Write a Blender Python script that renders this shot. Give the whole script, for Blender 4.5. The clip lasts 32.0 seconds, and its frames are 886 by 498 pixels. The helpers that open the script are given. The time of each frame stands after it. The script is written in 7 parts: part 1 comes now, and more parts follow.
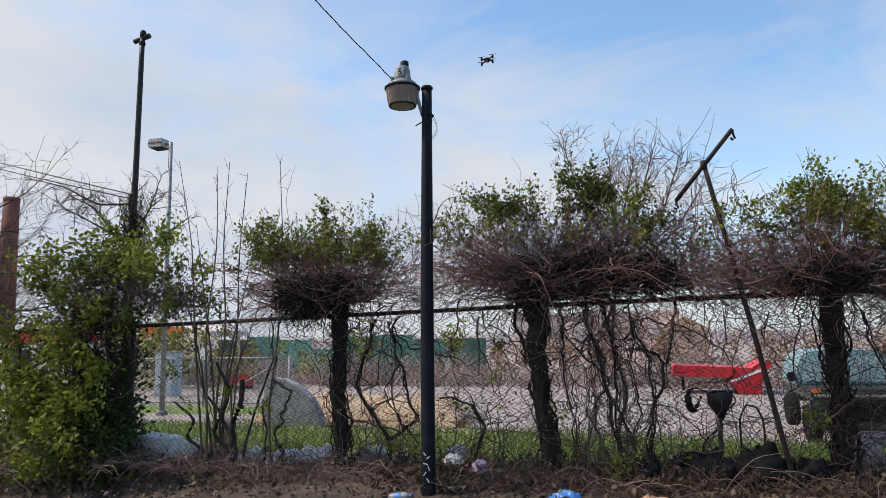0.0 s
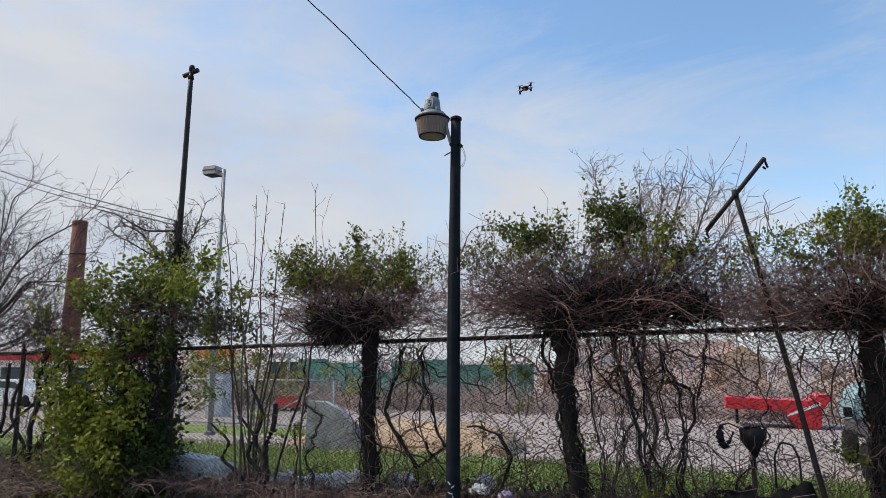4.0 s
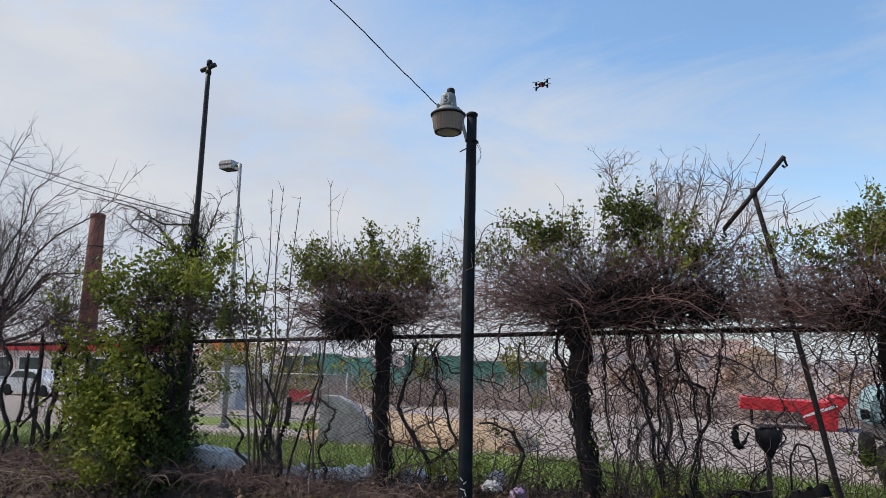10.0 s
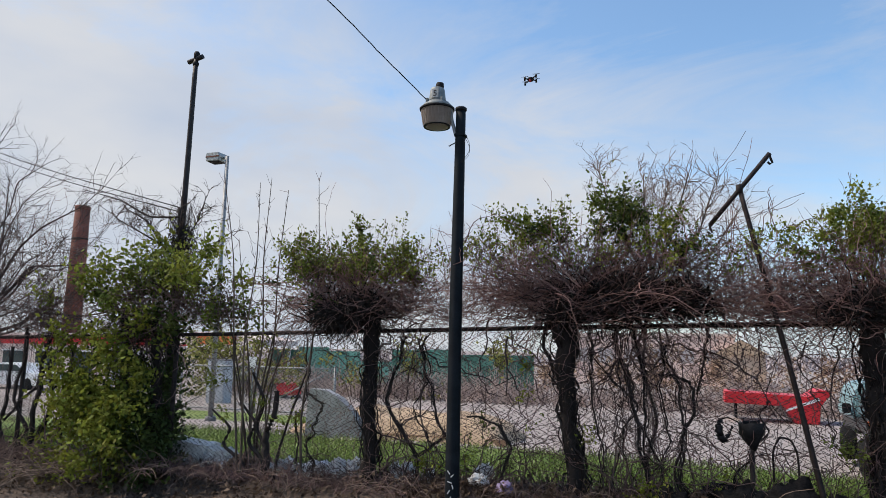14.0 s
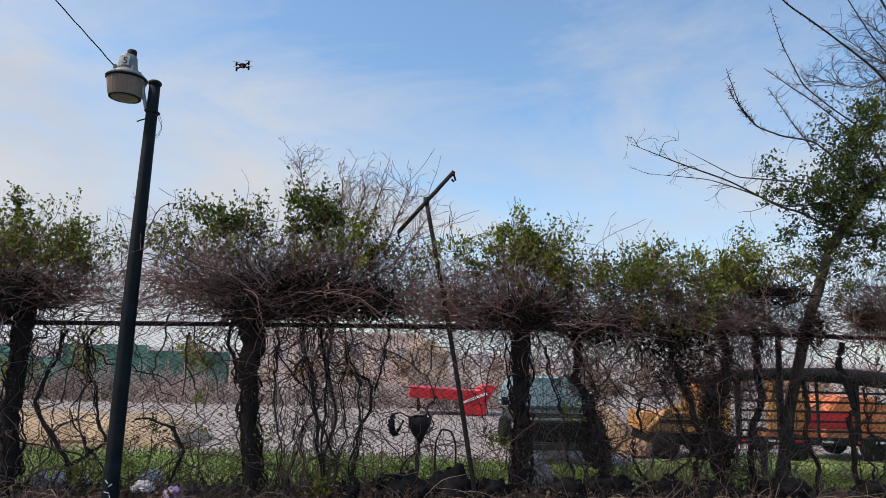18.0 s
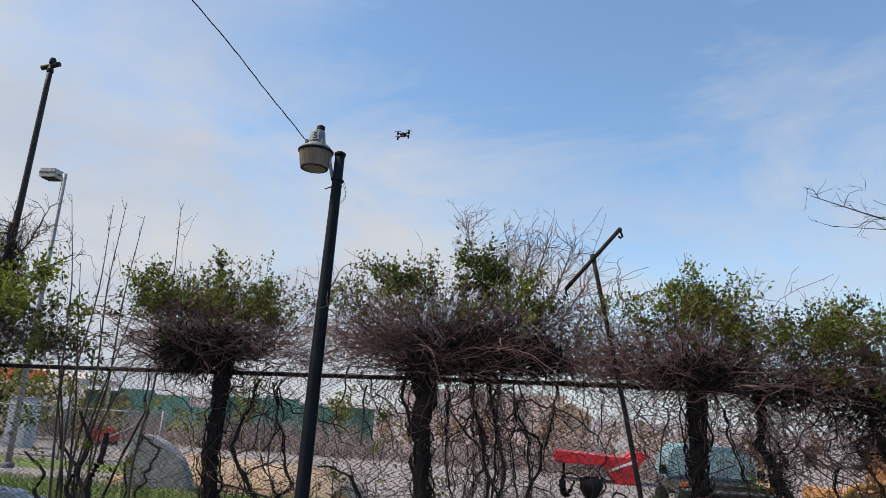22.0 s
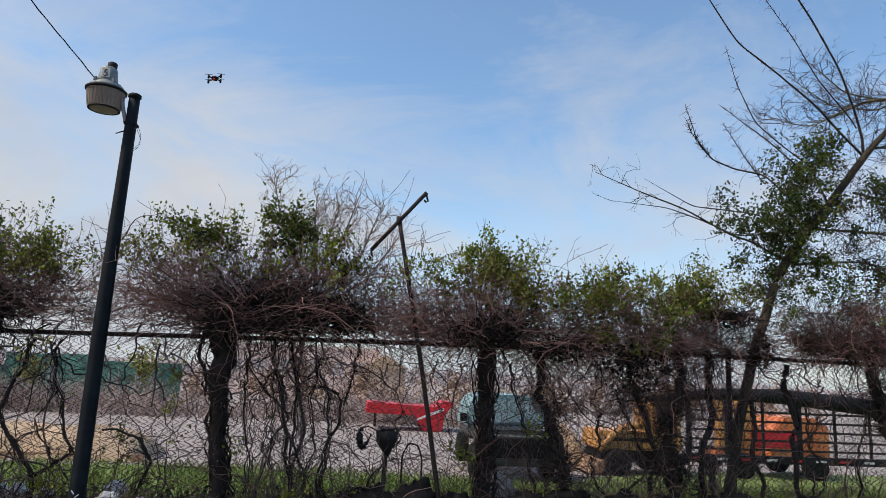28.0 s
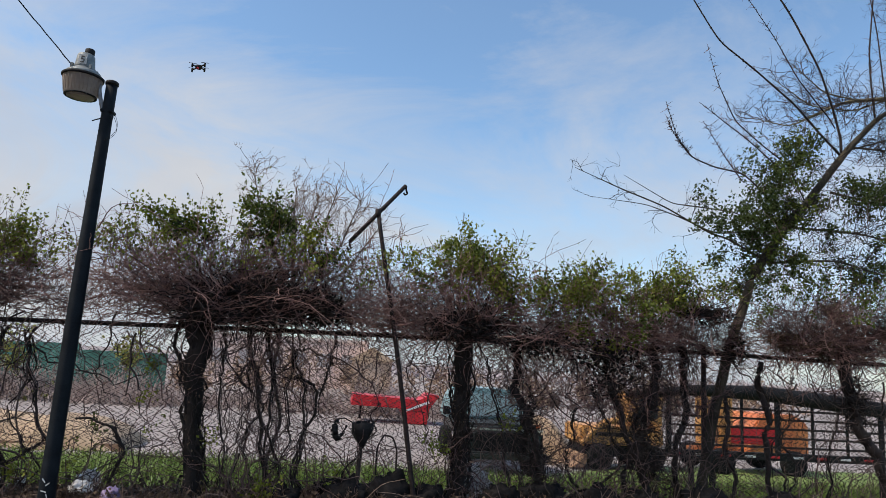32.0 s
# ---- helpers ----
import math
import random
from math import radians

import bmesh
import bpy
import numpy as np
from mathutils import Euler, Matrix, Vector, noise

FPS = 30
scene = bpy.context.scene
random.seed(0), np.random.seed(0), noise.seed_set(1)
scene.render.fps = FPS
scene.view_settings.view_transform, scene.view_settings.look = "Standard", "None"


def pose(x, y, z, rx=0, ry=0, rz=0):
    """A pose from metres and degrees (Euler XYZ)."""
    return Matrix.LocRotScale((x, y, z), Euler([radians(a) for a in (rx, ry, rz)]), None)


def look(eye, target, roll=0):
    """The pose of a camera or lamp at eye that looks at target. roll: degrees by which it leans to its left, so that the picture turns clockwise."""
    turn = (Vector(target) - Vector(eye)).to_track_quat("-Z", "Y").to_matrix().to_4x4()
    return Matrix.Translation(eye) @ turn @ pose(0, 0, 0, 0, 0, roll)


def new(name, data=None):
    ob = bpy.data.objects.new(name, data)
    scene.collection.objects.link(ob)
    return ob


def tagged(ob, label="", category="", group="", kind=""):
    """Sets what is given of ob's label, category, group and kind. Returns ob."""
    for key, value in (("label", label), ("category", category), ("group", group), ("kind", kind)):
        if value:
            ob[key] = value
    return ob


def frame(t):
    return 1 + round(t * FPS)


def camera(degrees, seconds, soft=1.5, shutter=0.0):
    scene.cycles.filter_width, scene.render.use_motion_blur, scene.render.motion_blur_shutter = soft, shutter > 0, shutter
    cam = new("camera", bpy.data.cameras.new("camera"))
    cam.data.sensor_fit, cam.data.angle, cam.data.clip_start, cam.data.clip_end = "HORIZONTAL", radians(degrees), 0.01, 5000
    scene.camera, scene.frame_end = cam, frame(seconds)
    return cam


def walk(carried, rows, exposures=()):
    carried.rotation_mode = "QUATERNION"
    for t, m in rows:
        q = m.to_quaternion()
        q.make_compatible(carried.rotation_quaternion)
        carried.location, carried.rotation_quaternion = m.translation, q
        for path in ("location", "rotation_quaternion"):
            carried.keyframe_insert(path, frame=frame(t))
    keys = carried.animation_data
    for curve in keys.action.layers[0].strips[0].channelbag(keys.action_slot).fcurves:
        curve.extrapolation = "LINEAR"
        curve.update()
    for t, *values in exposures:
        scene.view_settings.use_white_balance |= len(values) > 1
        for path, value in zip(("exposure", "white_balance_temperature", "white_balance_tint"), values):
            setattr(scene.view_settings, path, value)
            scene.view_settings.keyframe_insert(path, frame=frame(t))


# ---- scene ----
cam = camera(66.6, 32.0, soft=0.6)
PATH = [
    (0, (-0.238, 0.074, 1.528), (-0.785, 1.981, 1.778), -1),
    (0.5, (-0.045, 0.084, 1.562), (-0.78, 1.931, 1.779), 0.84),
    (0.9, (0.009, 0.063, 1.56), (-0.782, 1.883, 1.806), 0),
    (1, (0.022, 0.058, 1.549), (-0.774, 1.877, 1.79), 0.3),
    (1.5, (0.018, 0.033, 1.535), (-0.76, 1.839, 1.899), 0.2),
    (2, (0.003, 0.056, 1.537), (-0.721, 1.887, 1.891), 0.1),
    (2.5, (-0.003, 0.083, 1.546), (-0.691, 1.931, 1.881), 0.1),
    (3, (0.004, 0.083, 1.555), (-0.664, 1.938, 1.89), -0.1),
    (3.5, (0.008, 0.085, 1.559), (-0.671, 1.937, 1.886), -0.1),
    (5.5, (0.003, 0.101, 1.56), (-0.691, 1.949, 1.879), 0.1),
    (6, (0.004, 0.091, 1.56), (-0.694, 1.938, 1.88), 0.1),
    (6.5, (-0.001, 0.091, 1.558), (-0.697, 1.939, 1.874), 0.5),
    (7, (0.002, 0.092, 1.56), (-0.7, 1.939, 1.873), 0.41),
    (7.5, (0.002, 0.089, 1.56), (-0.704, 1.934, 1.871), 0.4),
    (8, (0.001, 0.082, 1.56), (-0.708, 1.925, 1.882), 0.31),
    (8.5, (0.004, 0.08, 1.555), (-0.711, 1.919, 1.88), 0.2),
    (9, (0.001, 0.091, 1.556), (-0.712, 1.932, 1.874), 0.3),
    (9.5, (0.001, 0.098, 1.56), (-0.716, 1.939, 1.869), 0.5),
    (10, (-0.003, 0.091, 1.56), (-0.729, 1.929, 1.871), 0.8),
    (10.5, (-0.005, 0.084, 1.556), (-0.732, 1.922, 1.863), 0.8),
    (11, (-0.006, 0.081, 1.557), (-0.728, 1.921, 1.861), 0.7),
    (11.5, (-0, 0.089, 1.56), (-0.714, 1.933, 1.863), 0.51),
    (12, (0, 0.084, 1.559), (-0.716, 1.927, 1.862), 0.8),
    (12.5, (-0.005, 0.072, 1.559), (-0.718, 1.918, 1.848), 0.9),
    (13, (-0.002, 0.076, 1.56), (-0.705, 1.926, 1.85), 0.7),
    (13.5, (-0.001, 0.077, 1.561), (-0.693, 1.93, 1.857), 0.71),
    (15.5, (-0.013, 0.065, 1.56), (-0.711, 1.919, 1.834), 2),
    (16, (-0.067, 0.071, 1.519), (-0.533, 1.999, 1.776), 1.9),
    (16.5, (-0.086, 0.115, 1.534), (-0.343, 2.081, 1.797), 2.6),
    (17, (-0.027, 0.161, 1.57), (0.109, 2.132, 1.876), 1.46),
    (17.5, (0.134, 0.14, 1.574), (0.272, 2.112, 1.877), 1.64),
    (18, (0.14, 0.132, 1.574), (0.28, 2.104, 1.878), 1.64),
    (18.5, (0.151, 0.13, 1.574), (0.273, 2.103, 1.881), 1.55),
    (19, (0.18, 0.129, 1.576), (0.254, 2.105, 1.878), 2.06),
    (19.5, (0.187, 0.137, 1.574), (0.174, 2.115, 1.872), 2.21),
    (20, (0.131, 0.151, 1.568), (-0.012, 2.114, 1.927), 1.53),
    (20.5, (0.132, 0.171, 1.567), (-0.289, 2.073, 2.021), 2.18),
    (21, (0.004, 0.037, 1.559), (-0.517, 1.907, 2.042), 3.3),
    (21.5, (-0.139, -0.024, 1.53), (-0.515, 1.886, 1.989), 3.3),
    (22, (-0.182, -0.008, 1.511), (-0.445, 1.921, 1.971), 3.5),
    (22.5, (-0.224, 0.052, 1.559), (-0.243, 2.013, 1.949), 2.9),
    (23, (-0.109, 0.119, 1.569), (0.024, 2.079, 1.943), 1.86),
    (23.5, (0.048, 0.12, 1.573), (0.215, 2.08, 1.931), 1.54),
    (24, (0.095, 0.116, 1.573), (0.249, 2.076, 1.941), 1.74),
    (24.5, (0.073, 0.093, 1.571), (0.214, 2.06, 1.902), 2.25),
    (25, (-0.018, 0.127, 1.568), (0.172, 2.095, 1.871), 2.16),
    (25.5, (0.047, 0.126, 1.566), (0.323, 2.085, 1.859), 3.05),
    (27.5, (-0.112, -0.05, 1.572), (0.139, 1.903, 1.919), 3.31),
    (28, (-0.016, -0.077, 1.571), (0.245, 1.874, 1.924), 2.62),
    (28.5, (-0.018, -0.081, 1.57), (0.244, 1.874, 1.903), 2.63),
    (29, (-0.009, -0.081, 1.57), (0.257, 1.874, 1.898), 2.82),
    (29.5, (-0.038, -0.08, 1.569), (0.239, 1.872, 1.902), 3.23),
    (30, (-0.111, -0.042, 1.571), (0.265, 1.89, 1.924), 3.78),
    (30.5, (-0.047, -0.05, 1.574), (0.428, 1.855, 1.954), 3.31),
    (31, (0.038, -0.102, 1.572), (0.558, 1.791, 1.958), 3.12),
    (31.5, (0.093, -0.125, 1.571), (0.514, 1.795, 1.941), 3.27),
    (32, (0.105, -0.104, 1.571), (0.396, 1.846, 1.907), 3.31),
]
walk(cam, [(t, look(eye, target, roll)) for t, eye, target, roll in PATH], exposures=[(0, 0.68), (2, 0.64), (4, 0.59), (14, 0.59), (18, 0.56), (21, 0.54), (23, 0.5), (32, 0.5)])

# A bright, thinly clouded sky and one soft sun high on the left
SUN_DIR = Vector((-0.60, -0.14, 0.76)).normalized()
world = bpy.data.worlds.new("sky")
scene.world = world
world.use_nodes = True
wn, wl = world.node_tree.nodes, world.node_tree.links
wn.clear()


def wnode(kind, **props):
    n = wn.new(kind)
    for k, v in props.items():
        if k == "noise_dimensions":
            n.noise_dimensions = v
        elif k == "operation":
            n.operation = v
        elif k == "data_type":
            n.data_type = v
        elif k == "blend_type":
            n.blend_type = v
    return n


sky = wn.new("ShaderNodeTexSky")
sky.sky_type = "NISHITA"
sky.sun_disc = False
sky.sun_elevation = math.asin(SUN_DIR.z)
sky.sun_rotation = math.atan2(SUN_DIR.x, SUN_DIR.y)
sky.air_density, sky.dust_density, sky.ozone_density = 1.0, 0.6, 2.5
gain = wnode("ShaderNodeVectorMath", operation="MULTIPLY")
gain.inputs[1].default_value = (0.124, 0.141, 0.142)
wl.new(sky.outputs[0], gain.inputs[0])
coord = wn.new("ShaderNodeTexCoord")
stretch = wn.new("ShaderNodeMapping")
stretch.inputs["Scale"].default_value = (1.0, 1.0, 2.6)
stretch.inputs["Rotation"].default_value = (0.0, radians(24), radians(20))
wl.new(coord.outputs["Generated"], stretch.inputs["Vector"])
puffs = wn.new("ShaderNodeTexNoise")
puffs.inputs["Scale"].default_value = 1.9
puffs.inputs["Detail"].default_value = 9.0
puffs.inputs["Roughness"].default_value = 0.65
puffs.inputs["Distortion"].default_value = 0.7
wl.new(stretch.outputs[0], puffs.inputs["Vector"])
# more cloud towards the sun's side and near the horizon
side = wnode("ShaderNodeVectorMath", operation="DOT_PRODUCT")
side.inputs[1].default_value = (-0.53, -0.09, -0.98)
wl.new(coord.outputs["Generated"], side.inputs[0])
# and a bank of thin cloud on the far right
right_bank = wnode("ShaderNodeVectorMath", operation="DOT_PRODUCT")
right_bank.inputs[1].default_value = (0.78, 0.55, 0.28)
wl.new(coord.outputs["Generated"], right_bank.inputs[0])
bank = wn.new("ShaderNodeMapRange")
bank.inputs["From Min"].default_value, bank.inputs["From Max"].default_value, bank.inputs["To Max"].default_value = 0.72, 1.0, 0.5
wl.new(right_bank.outputs["Value"], bank.inputs["Value"])
both = wnode("ShaderNodeMath", operation="ADD")
wl.new(side.outputs["Value"], both.inputs[0])
wl.new(bank.outputs[0], both.inputs[1])
total = wnode("ShaderNodeMath", operation="MULTIPLY_ADD")
total.inputs[1].default_value = 1.4
wl.new(puffs.outputs["Fac"], total.inputs[0])
wl.new(both.outputs[0], total.inputs[2])
ramp = wn.new("ShaderNodeValToRGB")
ramp.color_ramp.elements[0].position, ramp.color_ramp.elements[0].color = 0.18, (0.05, 0.05, 0.05, 1)
ramp.color_ramp.elements[1].position, ramp.color_ramp.elements[1].color = 0.70, (0.97, 0.97, 0.97, 1)
wl.new(total.outputs[0], ramp.inputs[0])
veil = wn.new("ShaderNodeTexNoise")
veil.inputs["Scale"].default_value = 3.5
veil.inputs["Detail"].default_value = 4.0
wl.new(stretch.outputs[0], veil.inputs["Vector"])
cloud = wn.new("ShaderNodeValToRGB")
cloud.color_ramp.elements[0].position, cloud.color_ramp.elements[0].color = 0.3, (0.36, 0.40, 0.475, 1)
cloud.color_ramp.elements[1].position, cloud.color_ramp.elements[1].color = 0.7, (0.47, 0.475, 0.49, 1)
wl.new(veil.outputs["Fac"], cloud.inputs[0])
blend = wn.new("ShaderNodeMix")
blend.data_type = "RGBA"
wl.new(ramp.outputs[0], blend.inputs[0])
wl.new(gain.outputs[0], blend.inputs[6])
wl.new(cloud.outputs[0], blend.inputs[7])
back = wn.new("ShaderNodeBackground")
back.inputs["Strength"].default_value = 1.0
wl.new(blend.outputs[2], back.inputs["Color"])
out = wn.new("ShaderNodeOutputWorld")
wl.new(back.outputs[0], out.inputs[0])

sun = new("sun", bpy.data.lights.new("sun", "SUN"))
sun.data.energy, sun.data.angle, sun.data.color = 2.75, radians(8), (1.0, 0.88, 0.74)
sun.matrix_world = look(SUN_DIR * 60, (0, 0, 0))


# ---- materials ----
def material(name, c1, c2, scale=6.0, rough=0.8, metal=0.0, bump=0.2, fine=40.0, island=0.0, objvar=0.0, emit=0.0, detail=6.0, stretch=(1, 1, 1)):
    """Two-scale noise between two colours, fine relief, and a change of tone from piece to piece."""
    m = bpy.data.materials.new(name)
    m.use_nodes = True
    nt = m.node_tree
    n, l = nt.nodes, nt.links
    bs = n["Principled BSDF"]
    tc = n.new("ShaderNodeTexCoord")
    mp = n.new("ShaderNodeMapping")
    mp.inputs["Scale"].default_value = stretch
    l.new(tc.outputs["Object"], mp.inputs["Vector"])
    a = n.new("ShaderNodeTexNoise")
    a.inputs["Scale"].default_value, a.inputs["Detail"].default_value = scale, detail
    l.new(mp.outputs[0], a.inputs["Vector"])
    b = n.new("ShaderNodeTexNoise")
    b.inputs["Scale"].default_value, b.inputs["Detail"].default_value = fine, 3.0
    l.new(mp.outputs[0], b.inputs["Vector"])
    mixf = n.new("ShaderNodeMath")
    mixf.operation = "MULTIPLY_ADD"
    mixf.inputs[1].default_value, mixf.inputs[2].default_value = 0.45, -0.2
    l.new(b.outputs["Fac"], mixf.inputs[0])
    add = n.new("ShaderNodeMath")
    add.operation = "ADD"
    l.new(a.outputs["Fac"], add.inputs[0])
    l.new(mixf.outputs[0], add.inputs[1])
    r = n.new("ShaderNodeValToRGB")
    r.color_ramp.elements[0].position, r.color_ramp.elements[0].color = 0.32, (*c1, 1)
    r.color_ramp.elements[1].position, r.color_ramp.elements[1].color = 0.70, (*c2, 1)
    l.new(add.outputs[0], r.inputs[0])
    col = r.outputs[0]
    if island or objvar:
        src = n.new("ShaderNodeNewGeometry").outputs["Random Per Island"] if island else n.new("ShaderNodeObjectInfo").outputs["Random"]
        k = island or objvar
        mr = n.new("ShaderNodeMapRange")
        mr.inputs["To Min"].default_value, mr.inputs["To Max"].default_value = 1 - k, 1 + k
        l.new(src, mr.inputs["Value"])
        hs = n.new("ShaderNodeHueSaturation")
        l.new(mr.outputs[0], hs.inputs["Value"])
        hr = n.new("ShaderNodeMapRange")
        hr.inputs["To Min"].default_value, hr.inputs["To Max"].default_value = 0.5 - 0.03 * k, 0.5 + 0.03 * k
        l.new(src, hr.inputs["Value"])
        l.new(hr.outputs[0], hs.inputs["Hue"])
        l.new(col, hs.inputs["Color"])
        col = hs.outputs[0]
    l.new(col, bs.inputs["Base Color"])
    bs.inputs["Roughness"].default_value, bs.inputs["Metallic"].default_value = rough, metal
    if bump:
        bp = n.new("ShaderNodeBump")
        bp.inputs["Strength"].default_value, bp.inputs["Distance"].default_value = bump, 0.02
        l.new(add.outputs[0], bp.inputs["Height"])
        l.new(bp.outputs[0], bs.inputs["Normal"])
    if emit:
        l.new(col, bs.inputs["Emission Color"])
        bs.inputs["Emission Strength"].default_value = emit
    return m


def leafy(name, c1, c2, through_light=0.35, vary=0.45):
    """Thin leaf or plastic: part of the light passes through."""
    m = material(name, c1, c2, 3.0, 0.7, bump=0.0, fine=25, island=vary)
    n, l = m.node_tree.nodes, m.node_tree.links
    bs = n["Principled BSDF"]
    bs.inputs["Specular IOR Level"].default_value = 0.25
    tr = n.new("ShaderNodeBsdfTranslucent")
    l.new(bs.inputs["Base Color"].links[0].from_socket, tr.inputs["Color"])
    mx = n.new("ShaderNodeMixShader")
    mx.inputs[0].default_value = through_light
    l.new(bs.outputs[0], mx.inputs[1])
    l.new(tr.outputs[0], mx.inputs[2])
    l.new(mx.outputs[0], n["Material Output"].inputs["Surface"])
    return m


M = {}
M["cane"] = material("cane", (0.056, 0.035, 0.034), (0.19, 0.117, 0.108), 2.0, 0.85, bump=0.1, island=0.45)
M["cane_red"] = material("cane_red", (0.078, 0.04, 0.038), (0.265, 0.15, 0.134), 2.0, 0.85, bump=0.1, island=0.4)
M["cane_pale"] = material("cane_pale", (0.12, 0.083, 0.066), (0.24, 0.172, 0.14), 2.0, 0.85, bump=0.1, island=0.35)
M["bark"] = material("bark", (0.012, 0.0095, 0.009), (0.042, 0.031, 0.027), 9.0, 0.95, bump=0.8, fine=60, stretch=(1, 1, 0.35))
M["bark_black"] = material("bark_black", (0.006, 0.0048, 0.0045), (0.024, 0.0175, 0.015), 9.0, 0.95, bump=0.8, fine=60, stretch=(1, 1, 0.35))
M["bark_pale"] = material("bark_pale", (0.09, 0.07, 0.055), (0.19, 0.15, 0.118), 9.0, 0.9, bump=0.5, fine=60, stretch=(1, 1, 0.3))
M["bark_sapling"] = material("bark_sapling", (0.05, 0.037, 0.028), (0.135, 0.10, 0.075), 9.0, 0.9, bump=0.4, fine=60, stretch=(1, 1, 0.3))
M["bark_moss"] = material("bark_moss", (0.026, 0.022, 0.017), (0.075, 0.06, 0.034), 9.0, 0.9, bump=0.6, fine=60, stretch=(1, 1, 0.3))
M["bark_lichen"] = material("bark_lichen", (0.10, 0.085, 0.05), (0.26, 0.21, 0.12), 9.0, 0.9, bump=0.5, fine=60)
M["bark_twig"] = material("bark_twig", (0.033, 0.023, 0.022), (0.095, 0.066, 0.058), 4.0, 0.9, bump=0.1, island=0.4)
# the bright and dark tones also stand for sunlit and shaded leaves
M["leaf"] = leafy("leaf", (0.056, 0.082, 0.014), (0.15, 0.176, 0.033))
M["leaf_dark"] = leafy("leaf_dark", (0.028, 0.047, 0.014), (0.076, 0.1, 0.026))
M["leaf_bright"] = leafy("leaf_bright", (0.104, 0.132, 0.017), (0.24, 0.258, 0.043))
M["shade"] = leafy("shade", (0.46, 0.385, 0.33), (0.58, 0.50, 0.44), 0.55, 0.0)


def see_through(mat, share):
    """Lets part of the light pass straight through a thin plastic."""
    n, l = mat.node_tree.nodes, mat.node_tree.links
    mix, clear = n.new("ShaderNodeMixShader"), n.new("ShaderNodeBsdfTransparent")
    mix.inputs[0].default_value = share
    l.new(n["Material Output"].inputs["Surface"].links[0].from_socket, mix.inputs[1])
    l.new(clear.outputs[0], mix.inputs[2])
    l.new(mix.outputs[0], n["Material Output"].inputs["Surface"])
    return mat


see_through(M["shade"], 0.10)
M["clear"] = leafy("clear", (0.80, 0.79, 0.77), (0.9, 0.89, 0.87), 0.55, 0.0)
M["lens"] = leafy("lens", (0.66, 0.63, 0.58), (0.80, 0.78, 0.74), 0.6, 0.0)
M["litter"] = leafy("litter", (0.05, 0.033, 0.025), (0.14, 0.095, 0.065), 0.1)
M["grass"] = leafy("grass", (0.10, 0.16, 0.03), (0.22, 0.28, 0.07), 0.3)
M["wire"] = material("wire", (0.010, 0.009, 0.009), (0.03, 0.026, 0.025), 20, 0.85, 0.0, bump=0.05)
M["rail"] = material("rail", (0.018, 0.014, 0.014), (0.06, 0.044, 0.04), 14, 0.75, 0.4, bump=0.2)
M["pole_paint"] = material("pole_paint", (0.004, 0.0065, 0.010), (0.011, 0.016, 0.021), 7, 0.7, 0.0, bump=0.15, fine=90)
M["pole_paint"].node_tree.nodes["Principled BSDF"].inputs["Specular IOR Level"].default_value = 0.2
M["black_pipe"] = material("black_pipe", (0.012, 0.010, 0.011), (0.034, 0.026, 0.025), 12, 0.6, 0.3, bump=0.2)
M["rust_pipe"] = material("rust_pipe", (0.014, 0.010, 0.010), (0.04, 0.027, 0.024), 12, 0.75, 0.3, bump=0.3)
M["alu"] = material("alu", (0.30, 0.31, 0.31), (0.46, 0.47, 0.46), 12, 0.5, 0.5, bump=0.1)
M["cast_metal"] = material("cast_metal", (0.15, 0.165, 0.165), (0.27, 0.285, 0.28), 14, 0.6, 0.3, bump=0.15)
M["grey_metal"] = material("grey_metal", (0.20, 0.205, 0.21), (0.34, 0.345, 0.35), 8, 0.6, 0.3, bump=0.1)
M["dark"] = material("dark", (0.008, 0.008, 0.009), (0.022, 0.021, 0.022), 10, 0.7, bump=0.2)
M["dark"].node_tree.nodes["Principled BSDF"].inputs["Specular IOR Level"].default_value = 0.2
M["cable"] = material("cable", (0.010, 0.012, 0.016), (0.02, 0.022, 0.028), 10, 0.95, bump=0.0)
M["cable"].node_tree.nodes["Principled BSDF"].inputs["Specular IOR Level"].default_value = 0.05
M["ink"] = material("ink", (0.02, 0.02, 0.02), (0.03, 0.03, 0.03), 10, 0.6, bump=0.0)
M["chalk"] = material("chalk", (0.55, 0.56, 0.57), (0.75, 0.76, 0.77), 30, 0.7, bump=0.0)
M["brick_red"] = material("brick_red", (0.115, 0.04, 0.03), (0.21, 0.08, 0.058), 0.5, 0.9, bump=0.1, fine=3)
M["white_wall"] = material("white_wall", (0.58, 0.46, 0.42), (0.74, 0.64, 0.59), 0.8, 0.8, bump=0.05, fine=6)
M["red_paint"] = material("red_paint", (0.46, 0.012, 0.02), (0.62, 0.024, 0.034), 3, 0.45, bump=0.05)
M["orange_paint"] = material("orange_paint", (0.68, 0.13, 0.03), (0.85, 0.22, 0.06), 3, 0.5, bump=0.05)
M["yellow_paint"] = material("yellow_paint", (0.44, 0.20, 0.06), (0.58, 0.31, 0.11), 3, 0.5, bump=0.1)
M["green_screen"] = material("green_screen", (0.05, 0.16, 0.13), (0.13, 0.30, 0.25), 1.1, 0.8, bump=0.1, fine=5, objvar=0.35)
M["concrete"] = material("concrete", (0.12, 0.12, 0.125), (0.27, 0.265, 0.265), 2.5, 0.9, bump=0.3, fine=18)
M["pale_concrete"] = material("pale_concrete", (0.19, 0.195, 0.205), (0.33, 0.33, 0.34), 2.2, 0.9, bump=0.4, fine=14)
M["pale_metal"] = material("pale_metal", (0.36, 0.40, 0.44), (0.54, 0.57, 0.60), 3, 0.5, 0.1, bump=0.1)
